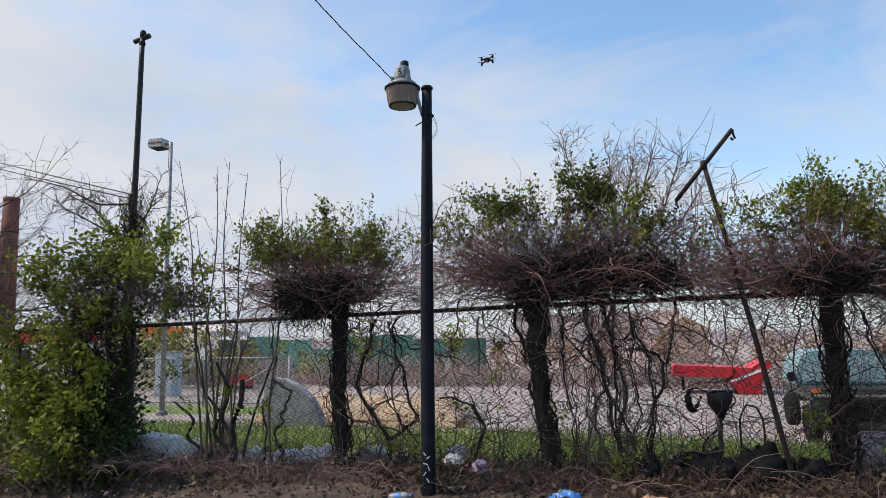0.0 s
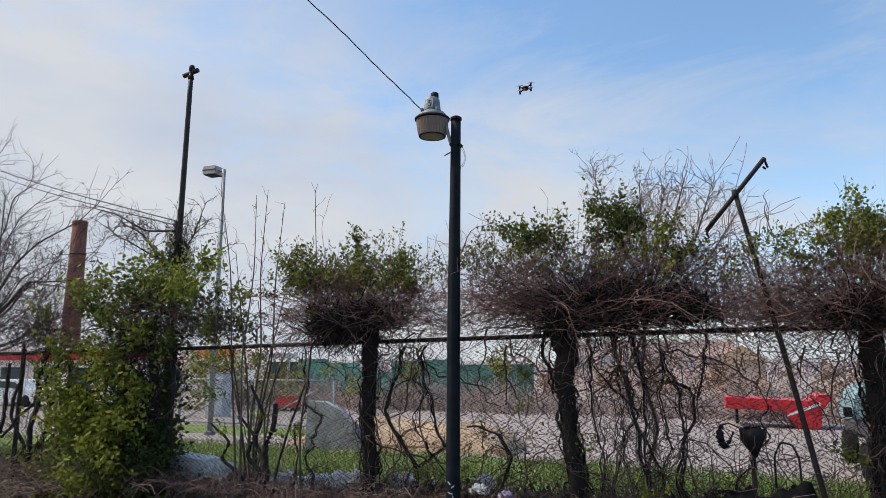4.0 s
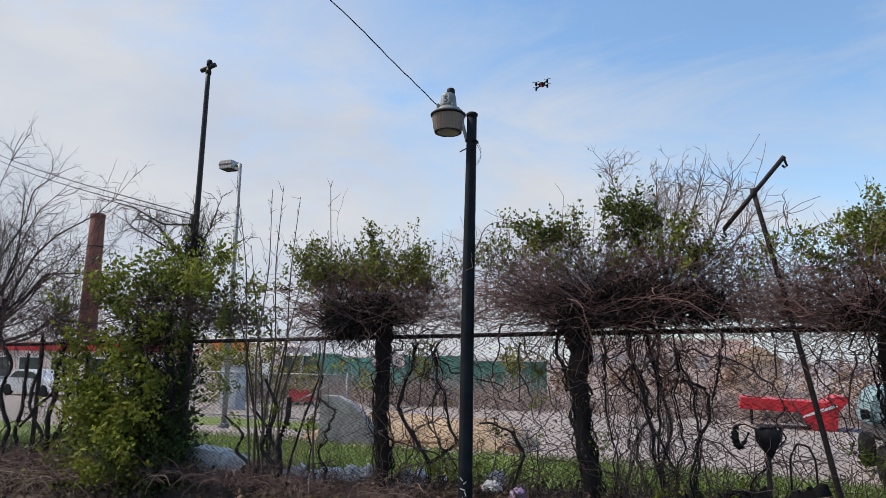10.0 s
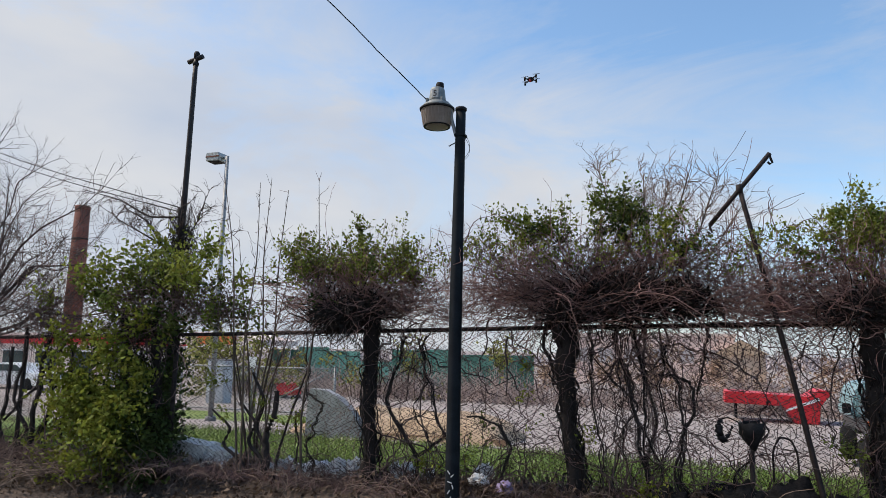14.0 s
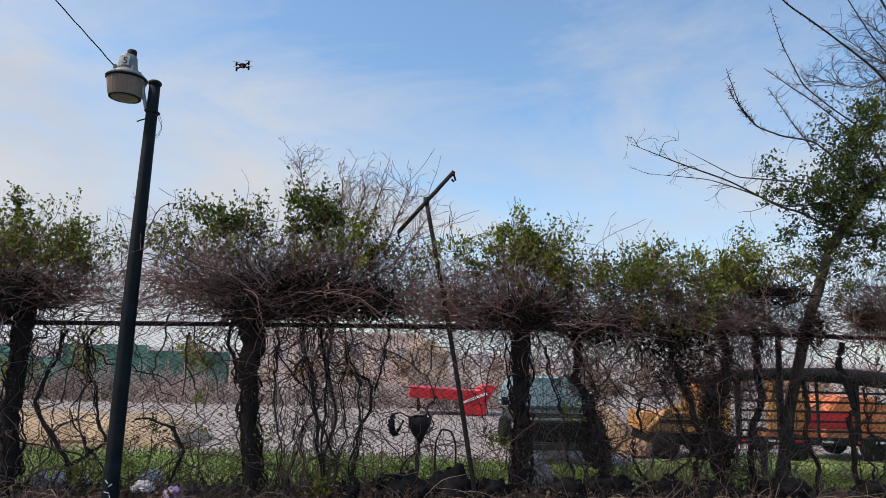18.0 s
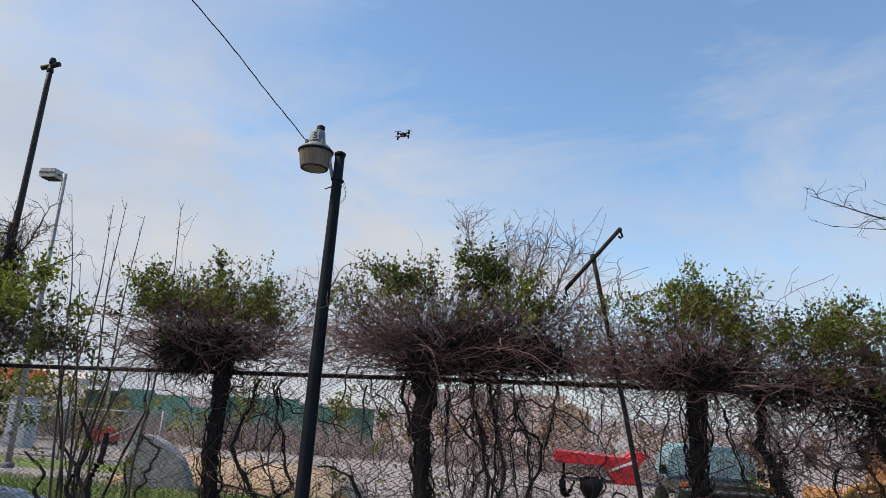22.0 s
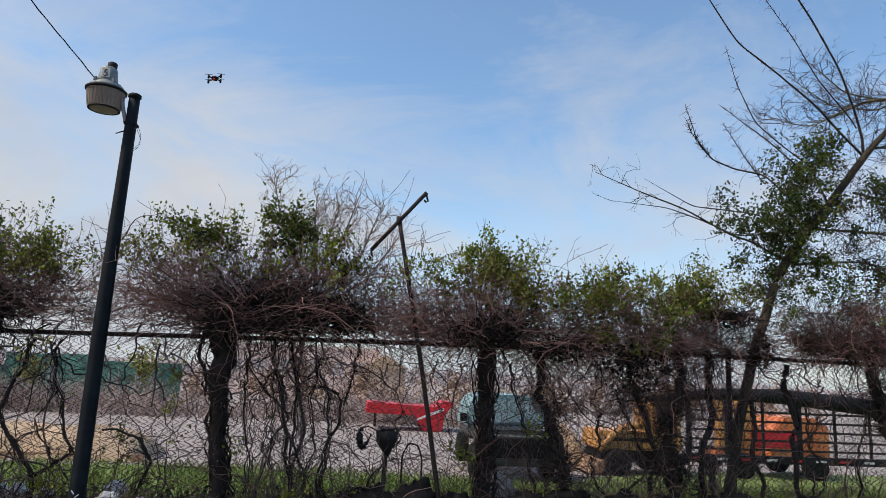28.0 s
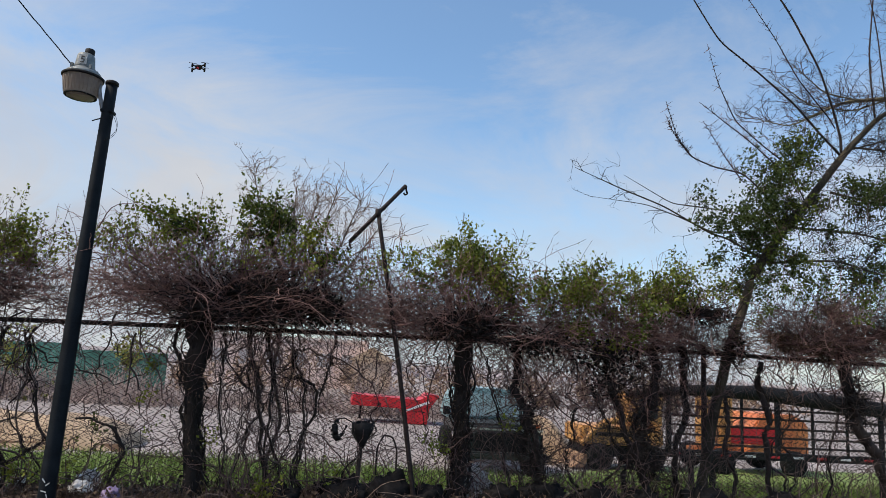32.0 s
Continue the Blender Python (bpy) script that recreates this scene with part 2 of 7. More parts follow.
M["orange_machine"] = material("orange_machine", (0.52, 0.13, 0.045), (0.68, 0.25, 0.09), 1.5, 0.5, bump=0.1)
M["sand"] = material("sand", (0.31, 0.215, 0.135), (0.48, 0.355, 0.235), 1.2, 0.95, bump=0.5, fine=14)
M["truck_black"] = material("truck_black", (0.018, 0.02, 0.022), (0.05, 0.053, 0.056), 3, 0.35, bump=0.05)
M["rubber"] = material("rubber", (0.009, 0.009, 0.010), (0.02, 0.02, 0.02), 10, 0.9, bump=0.2)
M["rubber"].node_tree.nodes["Principled BSDF"].inputs["Specular IOR Level"].default_value = 0.15
M["steel_blue"] = material("steel_blue", (0.14, 0.25, 0.275), (0.23, 0.35, 0.375), 1.0, 0.35, bump=0.05)
# pale teal base holds the windscreen's sky reflection
M["pale_screen"] = material("pale_screen", (0.28, 0.39, 0.42), (0.40, 0.51, 0.54), 1.5, 0.15, bump=0.0)
M["glass_dark"] = material("glass_dark", (0.03, 0.045, 0.055), (0.06, 0.08, 0.09), 1.0, 0.08, bump=0.0)
M["white_paint"] = material("white_paint", (0.60, 0.61, 0.63), (0.76, 0.77, 0.78), 3, 0.4, bump=0.05)
M["cardboard"] = material("cardboard", (0.22, 0.13, 0.08), (0.36, 0.23, 0.15), 5, 0.9, bump=0.3)
M["foam"] = material("foam", (0.60, 0.565, 0.54), (0.86, 0.83, 0.80), 9, 0.7, bump=0.4)
M["purple"] = material("purple", (0.20, 0.14, 0.28), (0.36, 0.28, 0.45), 6, 0.5, bump=0.2)
M["blue_plastic"] = material("blue_plastic", (0.03, 0.12, 0.42), (0.10, 0.28, 0.62), 6, 0.35, bump=0.2)
M["black_bag"] = material("black_bag", (0.005, 0.0045, 0.0045), (0.016, 0.014, 0.014), 8, 0.8, bump=0.9)
M["black_bag"].node_tree.nodes["Principled BSDF"].inputs["Specular IOR Level"].default_value = 0.2
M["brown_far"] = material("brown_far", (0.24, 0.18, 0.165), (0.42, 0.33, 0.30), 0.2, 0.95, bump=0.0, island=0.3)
M["leaf_far"] = leafy("leaf_far", (0.16, 0.16, 0.04), (0.30, 0.29, 0.09))
M["tan_leaf"] = leafy("tan_leaf", (0.24, 0.155, 0.105), (0.40, 0.28, 0.21), 0.2)
# brown wood paled to pink: the distance haze is in the colour
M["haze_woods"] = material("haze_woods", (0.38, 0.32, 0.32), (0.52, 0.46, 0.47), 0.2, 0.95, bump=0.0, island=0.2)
M["clod"] = material("clod", (0.036, 0.026, 0.02), (0.11, 0.08, 0.06), 8, 0.95, bump=0.4, island=0.4)
M["tan_wall"] = material("tan_wall", (0.42, 0.30, 0.22), (0.56, 0.42, 0.32), 0.6, 0.9, bump=0.1)
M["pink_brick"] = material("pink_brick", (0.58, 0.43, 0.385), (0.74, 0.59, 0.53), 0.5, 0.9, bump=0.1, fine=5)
# window glass paled, with distance haze painted into it
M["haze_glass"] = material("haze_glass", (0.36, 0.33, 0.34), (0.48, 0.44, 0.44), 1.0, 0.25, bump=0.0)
M["roof"] = material("roof", (0.42, 0.29, 0.19), (0.56, 0.42, 0.30), 0.8, 0.9, bump=0.2)


def ground_material():
    m = bpy.data.materials.new("ground")
    m.use_nodes = True
    n, l = m.node_tree.nodes, m.node_tree.links
    bs = n["Principled BSDF"]
    tc = n.new("ShaderNodeTexCoord")
    sep = n.new("ShaderNodeSeparateXYZ")
    l.new(tc.outputs["Object"], sep.inputs[0])

    def noise_tex(scale, detail):
        t = n.new("ShaderNodeTexNoise")
        t.inputs["Scale"].default_value, t.inputs["Detail"].default_value = scale, detail
        l.new(tc.outputs["Object"], t.inputs["Vector"])
        return t.outputs["Fac"]

    def two(fac, c1, c2, lo=0.35, hi=0.65):
        r = n.new("ShaderNodeValToRGB")
        r.color_ramp.elements[0].position, r.color_ramp.elements[0].color = lo, (*c1, 1)
        r.color_ramp.elements[1].position, r.color_ramp.elements[1].color = hi, (*c2, 1)
        l.new(fac, r.inputs[0])
        return r.outputs[0]

    big, mid, small = noise_tex(0.35, 4), noise_tex(2.2, 6), noise_tex(26, 4)
    dirt = two(mid, (0.036, 0.026, 0.021), (0.115, 0.083, 0.064))
    green = two(mid, (0.10, 0.155, 0.03), (0.20, 0.25, 0.065))
    lot = two(mid, (0.255, 0.218, 0.203), (0.385, 0.333, 0.308))

    # the grass reaches further back on the right
    right_of = n.new("ShaderNodeMapRange")
    right_of.inputs["From Min"].default_value, right_of.inputs["From Max"].default_value = 4.5, 9.0
    right_of.inputs["To Min"].default_value, right_of.inputs["To Max"].default_value = 0.0, -4.5
    l.new(sep.outputs["X"], right_of.inputs["Value"])
    far_side = n.new("ShaderNodeMapRange")
    far_side.inputs["From Min"].default_value, far_side.inputs["From Max"].default_value = 11.0, 13.0
    l.new(sep.outputs["Y"], far_side.inputs["Value"])
    shift = n.new("ShaderNodeMath")
    shift.operation = "MULTIPLY"
    l.new(right_of.outputs[0], shift.inputs[0])
    l.new(far_side.outputs[0], shift.inputs[1])
    away = n.new("ShaderNodeMath")
    away.operation = "ADD"
    l.new(sep.outputs["Y"], away.inputs[0])
    l.new(shift.outputs[0], away.inputs[1])

    def step(edge, width, wobble):
        a = n.new("ShaderNodeMath")
        a.operation = "MULTIPLY_ADD"
        a.inputs[1].default_value = wobble
        l.new(mid, a.inputs[0])
        l.new(away.outputs[0], a.inputs[2])
        r = n.new("ShaderNodeMapRange")
        r.inputs["From Min"].default_value, r.inputs["From Max"].default_value = edge, edge + width
        l.new(a.outputs[0], r.inputs["Value"])
        return r.outputs[0]

    def mixc(f, c1, c2):
        x = n.new("ShaderNodeMix")
        x.data_type = "RGBA"
        l.new(f, x.inputs[0])
        l.new(c1, x.inputs[6])
        l.new(c2, x.inputs[7])
        return x.outputs[2]

    c = mixc(step(8.1, 0.4, 0.8), dirt, green)
    c = mixc(step(15.4, 0.5, 1.2), c, lot)
    # grass island in the lot
    isle = n.new("ShaderNodeMapping")
    isle.vector_type = "TEXTURE"
    isle.inputs["Location"].default_value = (-16.0, 20.2, 0)
    isle.inputs["Scale"].default_value = (5.5, 1.7, 50)
    l.new(tc.outputs["Object"], isle.inputs["Vector"])
    ln = n.new("ShaderNodeVectorMath")
    ln.operation = "LENGTH"
    l.new(isle.outputs[0], ln.inputs[0])
    edge = n.new("ShaderNodeMath")
    edge.operation = "MULTIPLY_ADD"
    edge.inputs[1].default_value = 0.5
    l.new(mid, edge.inputs[0])
    l.new(ln.outputs["Value"], edge.inputs[2])
    inside = n.new("ShaderNodeMapRange")
    inside.inputs["From Min"].default_value, inside.inputs["From Max"].default_value = 1.3, 1.15
    l.new(edge.outputs[0], inside.inputs["Value"])
    c = mixc(inside.outputs[0], c, green)
    ov = n.new("ShaderNodeMix")
    ov.data_type, ov.blend_type = "RGBA", "OVERLAY"
    ov.inputs[0].default_value = 0.5
    l.new(c, ov.inputs[6])
    l.new(small, ov.inputs[7])
    l.new(ov.outputs[2], bs.inputs["Base Color"])
    bs.inputs["Roughness"].default_value = 0.95
    bp = n.new("ShaderNodeBump")
    bp.inputs["Strength"].default_value, bp.inputs["Distance"].default_value = 0.9, 0.05
    l.new(small, bp.inputs["Height"])
    l.new(bp.outputs[0], bs.inputs["Normal"])
    return m


M["ground"] = ground_material()

# ---- mesh tools ----
rng = np.random.default_rng(7)


def fast_mesh(name, V, Q, mat, smooth=False):
    """A mesh from arrays of vertices and quads."""
    me = bpy.data.meshes.new(name)
    V, Q = np.asarray(V, np.float32), np.asarray(Q, np.int32)
    me.vertices.add(len(V))
    me.vertices.foreach_set("co", V.ravel())
    me.loops.add(Q.size)
    me.loops.foreach_set("vertex_index", Q.ravel())
    me.polygons.add(len(Q))
    me.polygons.foreach_set("loop_start", np.arange(len(Q), dtype=np.int32) * Q.shape[1])
    me.update(calc_edges=True)
    me.validate()
    if smooth:
        me.polygons.foreach_set("use_smooth", np.ones(len(Q), bool))
    me.materials.append(mat)
    return me


def root(name, loc, label, category, group="", kind=""):
    e = new(name)
    e.location = loc
    return tagged(e, label, category, group, kind)


def under(ob, parent):
    """Makes ob a part of parent without moving it."""
    ob.parent = parent
    m = Matrix.Translation(parent.location) if parent.parent is None else Matrix.Identity(4)
    ob.matrix_parent_inverse = m.inverted()
    return ob


def part(name, data, mat, parent, label=""):
    """Links a bmesh or a mesh as one object under a thing."""
    if isinstance(data, bmesh.types.BMesh):
        me = bpy.data.meshes.new(name)
        data.normal_update()
        data.to_mesh(me)
        data.free()
        me.materials.append(mat)
    else:
        me = data
    ob = new(name, me)
    if parent is not None:
        under(ob, parent)
    return tagged(ob, label)


def thing(name, data, mat, label, category, group="", kind=""):
    ob = part(name, data, mat, None)
    return tagged(ob, label, category, group, kind)


def tube_arrays(P, R, sides=3):
    """Vertices and quads of tapered tubes along N polylines of K points each."""
    P, R = np.asarray(P, float), np.asarray(R, float)
    N, K = P.shape[:2]
    T = np.gradient(P, axis=1)
    T /= np.linalg.norm(T, axis=-1, keepdims=True) + 1e-9
    ref = np.where(np.abs(T[..., 2:3]) > 0.9, np.array([1.0, 0, 0]), np.array([0, 0, 1.0]))
    A = np.cross(T, ref)
    A /= np.linalg.norm(A, axis=-1, keepdims=True) + 1e-9
    B = np.cross(T, A)
    ang = np.arange(sides) * 2 * math.pi / sides
    ring = A[:, :, None] * np.cos(ang)[:, None] + B[:, :, None] * np.sin(ang)[:, None]
    V = (P[:, :, None] + ring * R[:, :, None, None]).reshape(-1, 3)
    n, k, s = np.meshgrid(np.arange(N), np.arange(K - 1), np.arange(sides), indexing="ij")
    a = (n * K + k) * sides + s
    b = (n * K + k) * sides + (s + 1) % sides
    Q = np.stack([a, b, b + sides, a + sides], -1).reshape(-1, 4)
    return V, Q


def tubes(name, P, R, mat, sides=3, smooth=False):
    V, Q = tube_arrays(P, R, sides)
    return fast_mesh(name, V, Q, mat, smooth)


def joined(name, chunks, mat, smooth=False):
    """One mesh out of several (vertices, quads)."""
    Vs, Qs, n = [], [], 0
    for V, Q in chunks:
        Vs.append(V)
        Qs.append(Q + n)
        n += len(V)
    return fast_mesh(name, np.concatenate(Vs), np.concatenate(Qs), mat, smooth)


def path_tube(name, pts, radii, mat, sides=10, steps=8, wobble=0.0):
    """A smooth tapered limb through a few points, closed at both ends."""
    pts, radii = np.array(pts, float), np.array(radii, float)
    u = np.linspace(0, len(pts) - 1, steps * (len(pts) - 1) + 1)
    P = np.stack([np.interp(u, np.arange(len(pts)), pts[:, k]) for k in range(3)], -1)
    for _ in range(2):
        P[1:-1] = (P[:-2] + 2 * P[1:-1] + P[2:]) / 4
    r = np.interp(u, np.arange(len(pts)), radii)
    if wobble:
        P[1:-1] += rng.normal(0, wobble, P[1:-1].shape) * r[1:-1, None]
        r = r * (1 + rng.normal(0, wobble * 0.6, len(r)))
    P = np.concatenate([P[:1] - (P[1:2] - P[:1]) * 0.02, P, P[-1:] + (P[-1:] - P[-2:-1]) * 0.02])
    r = np.concatenate([[0.001], r, [0.001]])
    return tubes(name, P[None], r[None], mat, sides, True)


def canes(n, start, way, length, droop=0.0, wiggle=0.25, K=8, curl=0.0):
    """n wandering canes: starts (n,3), first directions (n,3), lengths (n,)."""
    start, way = np.broadcast_to(np.asarray(start, float), (n, 3)), np.array(np.broadcast_to(np.asarray(way, float), (n, 3)))
    way = way / (np.linalg.norm(way, axis=1, keepdims=True) + 1e-9)
    step = np.broadcast_to(np.asarray(length, float), (n,))[:, None] / (K - 1)
    P = np.zeros((n, K, 3))
    P[:, 0] = start
    drift = rng.normal(0, curl, (n, 3))
    for k in range(1, K):
        way = way + rng.normal(0, wiggle, (n, 3)) + drift
        way[:, 2] -= np.asarray(droop) / (K - 1)
        way /= np.linalg.norm(way, axis=1, keepdims=True) + 1e-9
        P[:, k] = P[:, k - 1] + way * step
    return P


def taper(P, r0, r1):
    n, K = P.shape[:2]
    r0 = np.broadcast_to(np.asarray(r0, float), (n,))
    return r0[:, None] + (r1 - r0[:, None]) * np.linspace(0, 1, K)[None]


def leaves(at, size, up=0.3):
    """One folded leaf (a bent quad) at each place."""
    n = len(at)
    d = rng.normal(0, 1, (n, 3))
    d[:, 2] += up
    d /= np.linalg.norm(d, axis=1, keepdims=True)
    s = np.cross(d, rng.normal(0, 1, (n, 3)))
    s /= np.linalg.norm(s, axis=1, keepdims=True)
    nn = np.cross(d, s)
    L = size * rng.uniform(0.6, 1.35, (n, 1))
    V = np.stack([at, at + d * L * 0.5 + s * L * 0.3 + nn * L * 0.1, at + d * L, at + d * L * 0.5 - s * L * 0.3 + nn * L * 0.1], 1).reshape(-1, 3)
    Q = np.arange(4 * n).reshape(-1, 4)
    return V, Q


def ellipsoid(n, c, r, power=0.5):
    d = rng.normal(0, 1, (n, 3))
    d /= np.linalg.norm(d, axis=1, keepdims=True)
    return np.array(c) + d * np.array(r) * rng.uniform(0, 1, (n, 1)) ** power


def sprigs(blobs, size=0.039, per=9, more=1.05):
    """Leafy sprigs: knots of short shoots growing up and out of soft clumps, each with leaves along it. blobs: (centre, radii, leaves)."""
    at, k = [], size / 0.039
    for c, r, n in blobs:
        m = max(4, int(n * more / per))
        knots = max(3, m // 10)
        kd = rng.normal(0, 1, (knots, 3)) * 0.55
        w = rng.uniform(0.3, 1.6, knots)
        pick = rng.choice(knots, m, p=w / w.sum())
        d = kd[pick]
        st = np.array(c) + d * np.array(r) + rng.normal(0, 0.045 * k, (m, 3))
        P = canes(m, st, d * (1, 1, 0.6) + rng.normal(0, 0.4, (m, 3)) + (0, 0, 0.7), rng.uniform(0.07, 0.26, m) * k, -0.1, 0.15, per)
        at.append(P.reshape(-1, 3) + rng.normal(0, 0.011 * k, (m * per, 3)))
    return leaves(np.concatenate(at), size)


def box_bm(w, d, h, bevel=0.0, at=(0, 0, 0)):
    bm = bmesh.new()
    bmesh.ops.create_cube(bm, size=1.0)
    bmesh.ops.scale(bm, vec=(w, d, h), verts=bm.verts)
    bmesh.ops.translate(bm, vec=at, verts=bm.verts)
    if bevel:
        bmesh.ops.bevel(bm, geom=list(bm.edges), offset=bevel, segments=2, affect="EDGES")
    return bm


def prism_bm(outline, depth, y0=0.0, bevel=0.0):
    """A flat outline in x, z drawn out along y."""
    bm = bmesh.new()
    a = [bm.verts.new((x, y0, z)) for x, z in outline]
    f = bm.faces.new(a)
    r = bmesh.ops.extrude_face_region(bm, geom=[f])
    bmesh.ops.translate(bm, vec=(0, depth, 0), verts=[v for v in r["geom"] if isinstance(v, bmesh.types.BMVert)])
    bmesh.ops.recalc_face_normals(bm, faces=bm.faces)
    if bevel:
        bmesh.ops.bevel(bm, geom=list(bm.edges), offset=bevel, segments=2, affect="EDGES")
    return bm


def lathe_bm(profile, sides=24, at=(0, 0, 0)):
    """A turned shape from (radius, z) pairs, closed where the radius is 0."""
    bm = bmesh.new()
    rings = []
    for r, z in profile:
        rings.append([bm.verts.new((at[0] + r * math.cos(2 * math.pi * k / sides), at[1] + r * math.sin(2 * math.pi * k / sides), at[2] + z)) for k in range(sides)])
    for a, b in zip(rings, rings[1:]):
        for k in range(sides):
            bm.faces.new((a[k], a[(k + 1) % sides], b[(k + 1) % sides], b[k]))
    for ring, flip in ((rings[0], True), (rings[-1], False)):
        bm.faces.new(ring[::-1] if flip else ring)
    bmesh.ops.remove_doubles(bm, verts=bm.verts, dist=1e-5)
    for f in bm.faces:
        f.smooth = True
    return bm


def rod_bm(p, q, r, sides=10, r2=None):
    """A straight rod from p to q."""
    p, q = Vector(p), Vector(q)
    bm = bmesh.new()
    bmesh.ops.create_cone(bm, cap_ends=True, segments=sides, radius1=r, radius2=r if r2 is None else r2, depth=(q - p).length)
    bmesh.ops.transform(bm, matrix=Matrix.Translation((p + q) / 2) @ (q - p).to_track_quat("Z", "Y").to_matrix().to_4x4(), verts=bm.verts)
    for f in bm.faces:
        f.smooth = len(f.verts) == 4
    return bm


def wheel(parent, name, x, y, z, r, w, axis="y"):
    rot = Matrix.Rotation(radians(90), 4, "X" if axis == "y" else "Y")
    bm = lathe_bm([(r * 0.6, -w / 2), (r * 0.92, -w / 2), (r, -w * 0.35), (r, w * 0.35), (r * 0.92, w / 2), (r * 0.6, w / 2)], 24)
    bmesh.ops.transform(bm, matrix=Matrix.Translation((x, y, z)) @ rot, verts=bm.verts)
    wh = part(name, bm, M["rubber"], parent, "black rubber tyre")
    bm = lathe_bm([(r * 0.2, -w * 0.3), (r * 0.62, -w * 0.42), (r * 0.62, w * 0.42), (r * 0.2, w * 0.3)], 20)
    bmesh.ops.transform(bm, matrix=Matrix.Translation((x, y, z)) @ rot, verts=bm.verts)
    rim = new("rim", bpy.data.meshes.new("rim"))
    bm.to_mesh(rim.data)
    bm.free()
    rim.data.materials.append(M["grey_metal"])
    rim.parent = wh
    return wh


LOT = -1.0
FY = 7.0


def rail_z(x):
    return float(np.interp(x, [-20, -9.3, -5.5, -3.4, -1.2, 1.45, 4.1, 7.0, 14], [1.5, 1.63, 1.70, 1.75, 1.80, 1.845, 1.86, 1.85, 1.8]))


def ground_z(x, y):
    base = np.interp(y, [-60, 5.5, 6.45, 6.9, 7.25, 8.2, 9, 11, 13, 15, 18, 24, 400], [-0.05, 0.0, 0.02, 0.14, 0.15, 0.05, -0.05, -0.28, -0.47, -0.62, -0.8, LOT, LOT])
    base = base - 0.2 * np.interp(x, [-2, 6], [0, 1]) * np.interp(y, [8.5, 13, 20, 30], [0, 1, 1, 0])
    slope = np.interp(x, [-20, -9, 0, 8], [-0.10, -0.08, 0.03, 0.08]) * np.interp(y, [3, 6, 9, 13], [0, 1, 1, 0])
    slope = slope - 0.18 * np.interp(x, [-9, -6, -3.2], [1, 1, 0]) * np.interp(y, [1, 5.5, 6.8, 7.4], [0, 1, 1, 0])
    return base + slope


# ---- ground, one sheet to the horizon ----
def build_ground():
    xs = np.concatenate([[-600, -250, -120, -60, -35], np.arange(-24, -12, 0.4), np.arange(-12, 9.5, 0.1), np.arange(9.6, 24.1, 0.4), [35, 60, 120, 250, 600]])
    ys = np.concatenate([[-300, -60, -20, -8], np.arange(-4, 3.9, 0.4), np.arange(4.0, 7.6, 0.07), np.arange(7.8, 19.1, 0.3), [22, 28, 40, 70, 140, 300, 900]])
    X, Y = np.meshgrid(xs, ys, indexing="ij")
    Z = ground_z(X, Y)
    near = (np.abs(X) < 24) & (Y > -4) & (Y < 19)
    bumps = np.array([[noise.noise((x * 1.3, y * 1.3, 0)) * 0.045 + noise.noise((x * 3.1, y * 4.2, 3)) * 0.03 + (noise.noise((x * 5, y * 11, 8)) * 0.028 + noise.noise((x * 13, y * 19, 2)) * 0.014) * (3.5 < y < 7.8) for y in ys] for x in xs])
    Z = Z + bumps * near
    V = np.stack([X, Y, Z], -1).reshape(-1, 3)
    i, j = np.meshgrid(np.arange(len(xs) - 1), np.arange(len(ys) - 1), indexing="ij")
    a = i * len(ys) + j
    Q = np.stack([a, a + len(ys), a + len(ys) + 1, a + 1], -1).reshape(-1, 4)
    ob = new("ground", fast_mesh("ground", V, Q, M["ground"], True))
    tagged(ob, "trodden brown earth, grassy bank and pale gravel lot", "ground", kind="structure")


build_ground()


# ---- chain-link fence ----
def build_fence():
    x0, x1 = -13.0, 11.0
    f = root("chain_link_fence", (0, FY, 0), "old rusty chain-link fence with a pipe rail, vine-grown", "fence")
    xs = np.linspace(x0, x1, 40)
    P = np.array([[x, FY, rail_z(x)] for x in xs])[None]
    part("top_rail", tubes("top_rail", P, np.full((1, 40), 0.024), M["rail"], 10, True), M["rail"], f, "dark brown rusty pipe rail")
    for x in (-11.6, -8.85, -6.2, -3.46, -1.22, 1.45, 4.2, 6.98, 9.8):
        post = part("post", rod_bm((x, FY + 0.03, -0.25), (x, FY + 0.03, rail_z(x) - 0.02), 0.03, 12), M["rail"], f)
        part("post_cap", lathe_bm([(0.036, -0.02), (0.038, 0.02), (0.02, 0.045), (0.0, 0.05)], 12, (x, FY + 0.03, rail_z(x) + 0.02)), M["rail"], post)
    pitch, rows = 0.073, 46
    xs = np.arange(x0, x1, pitch)
    k = np.arange(rows + 1)
    zig = np.where(k % 2 == 0, -0.5, 0.5) * pitch * 1.04
    h = np.array([rail_z(x) for x in xs])
    low = np.array([float(ground_z(x, FY)) for x in xs]) - 0.03
    P = np.zeros((len(xs), rows + 1, 3))
    P[:, :, 0] = xs[:, None] + zig[None] + 0.008 * np.sin(xs * 1.7)[:, None]
    P[:, :, 1] = FY - 0.03 + np.where(k % 2 == 0, -0.003, 0.003)[None] + 0.02 * np.sin(xs * 0.9)[:, None] * np.sin(k / rows * 3.1)[None]
    P[:, :, 2] = low[:, None] + (h - low)[:, None] * (k / rows)[None]
    part("wire_mesh", tubes("wire_mesh", P, np.full(P.shape[:2], 0.0052), M["wire"], 3), M["wire"], f, "grey diamond wire mesh")


build_fence()


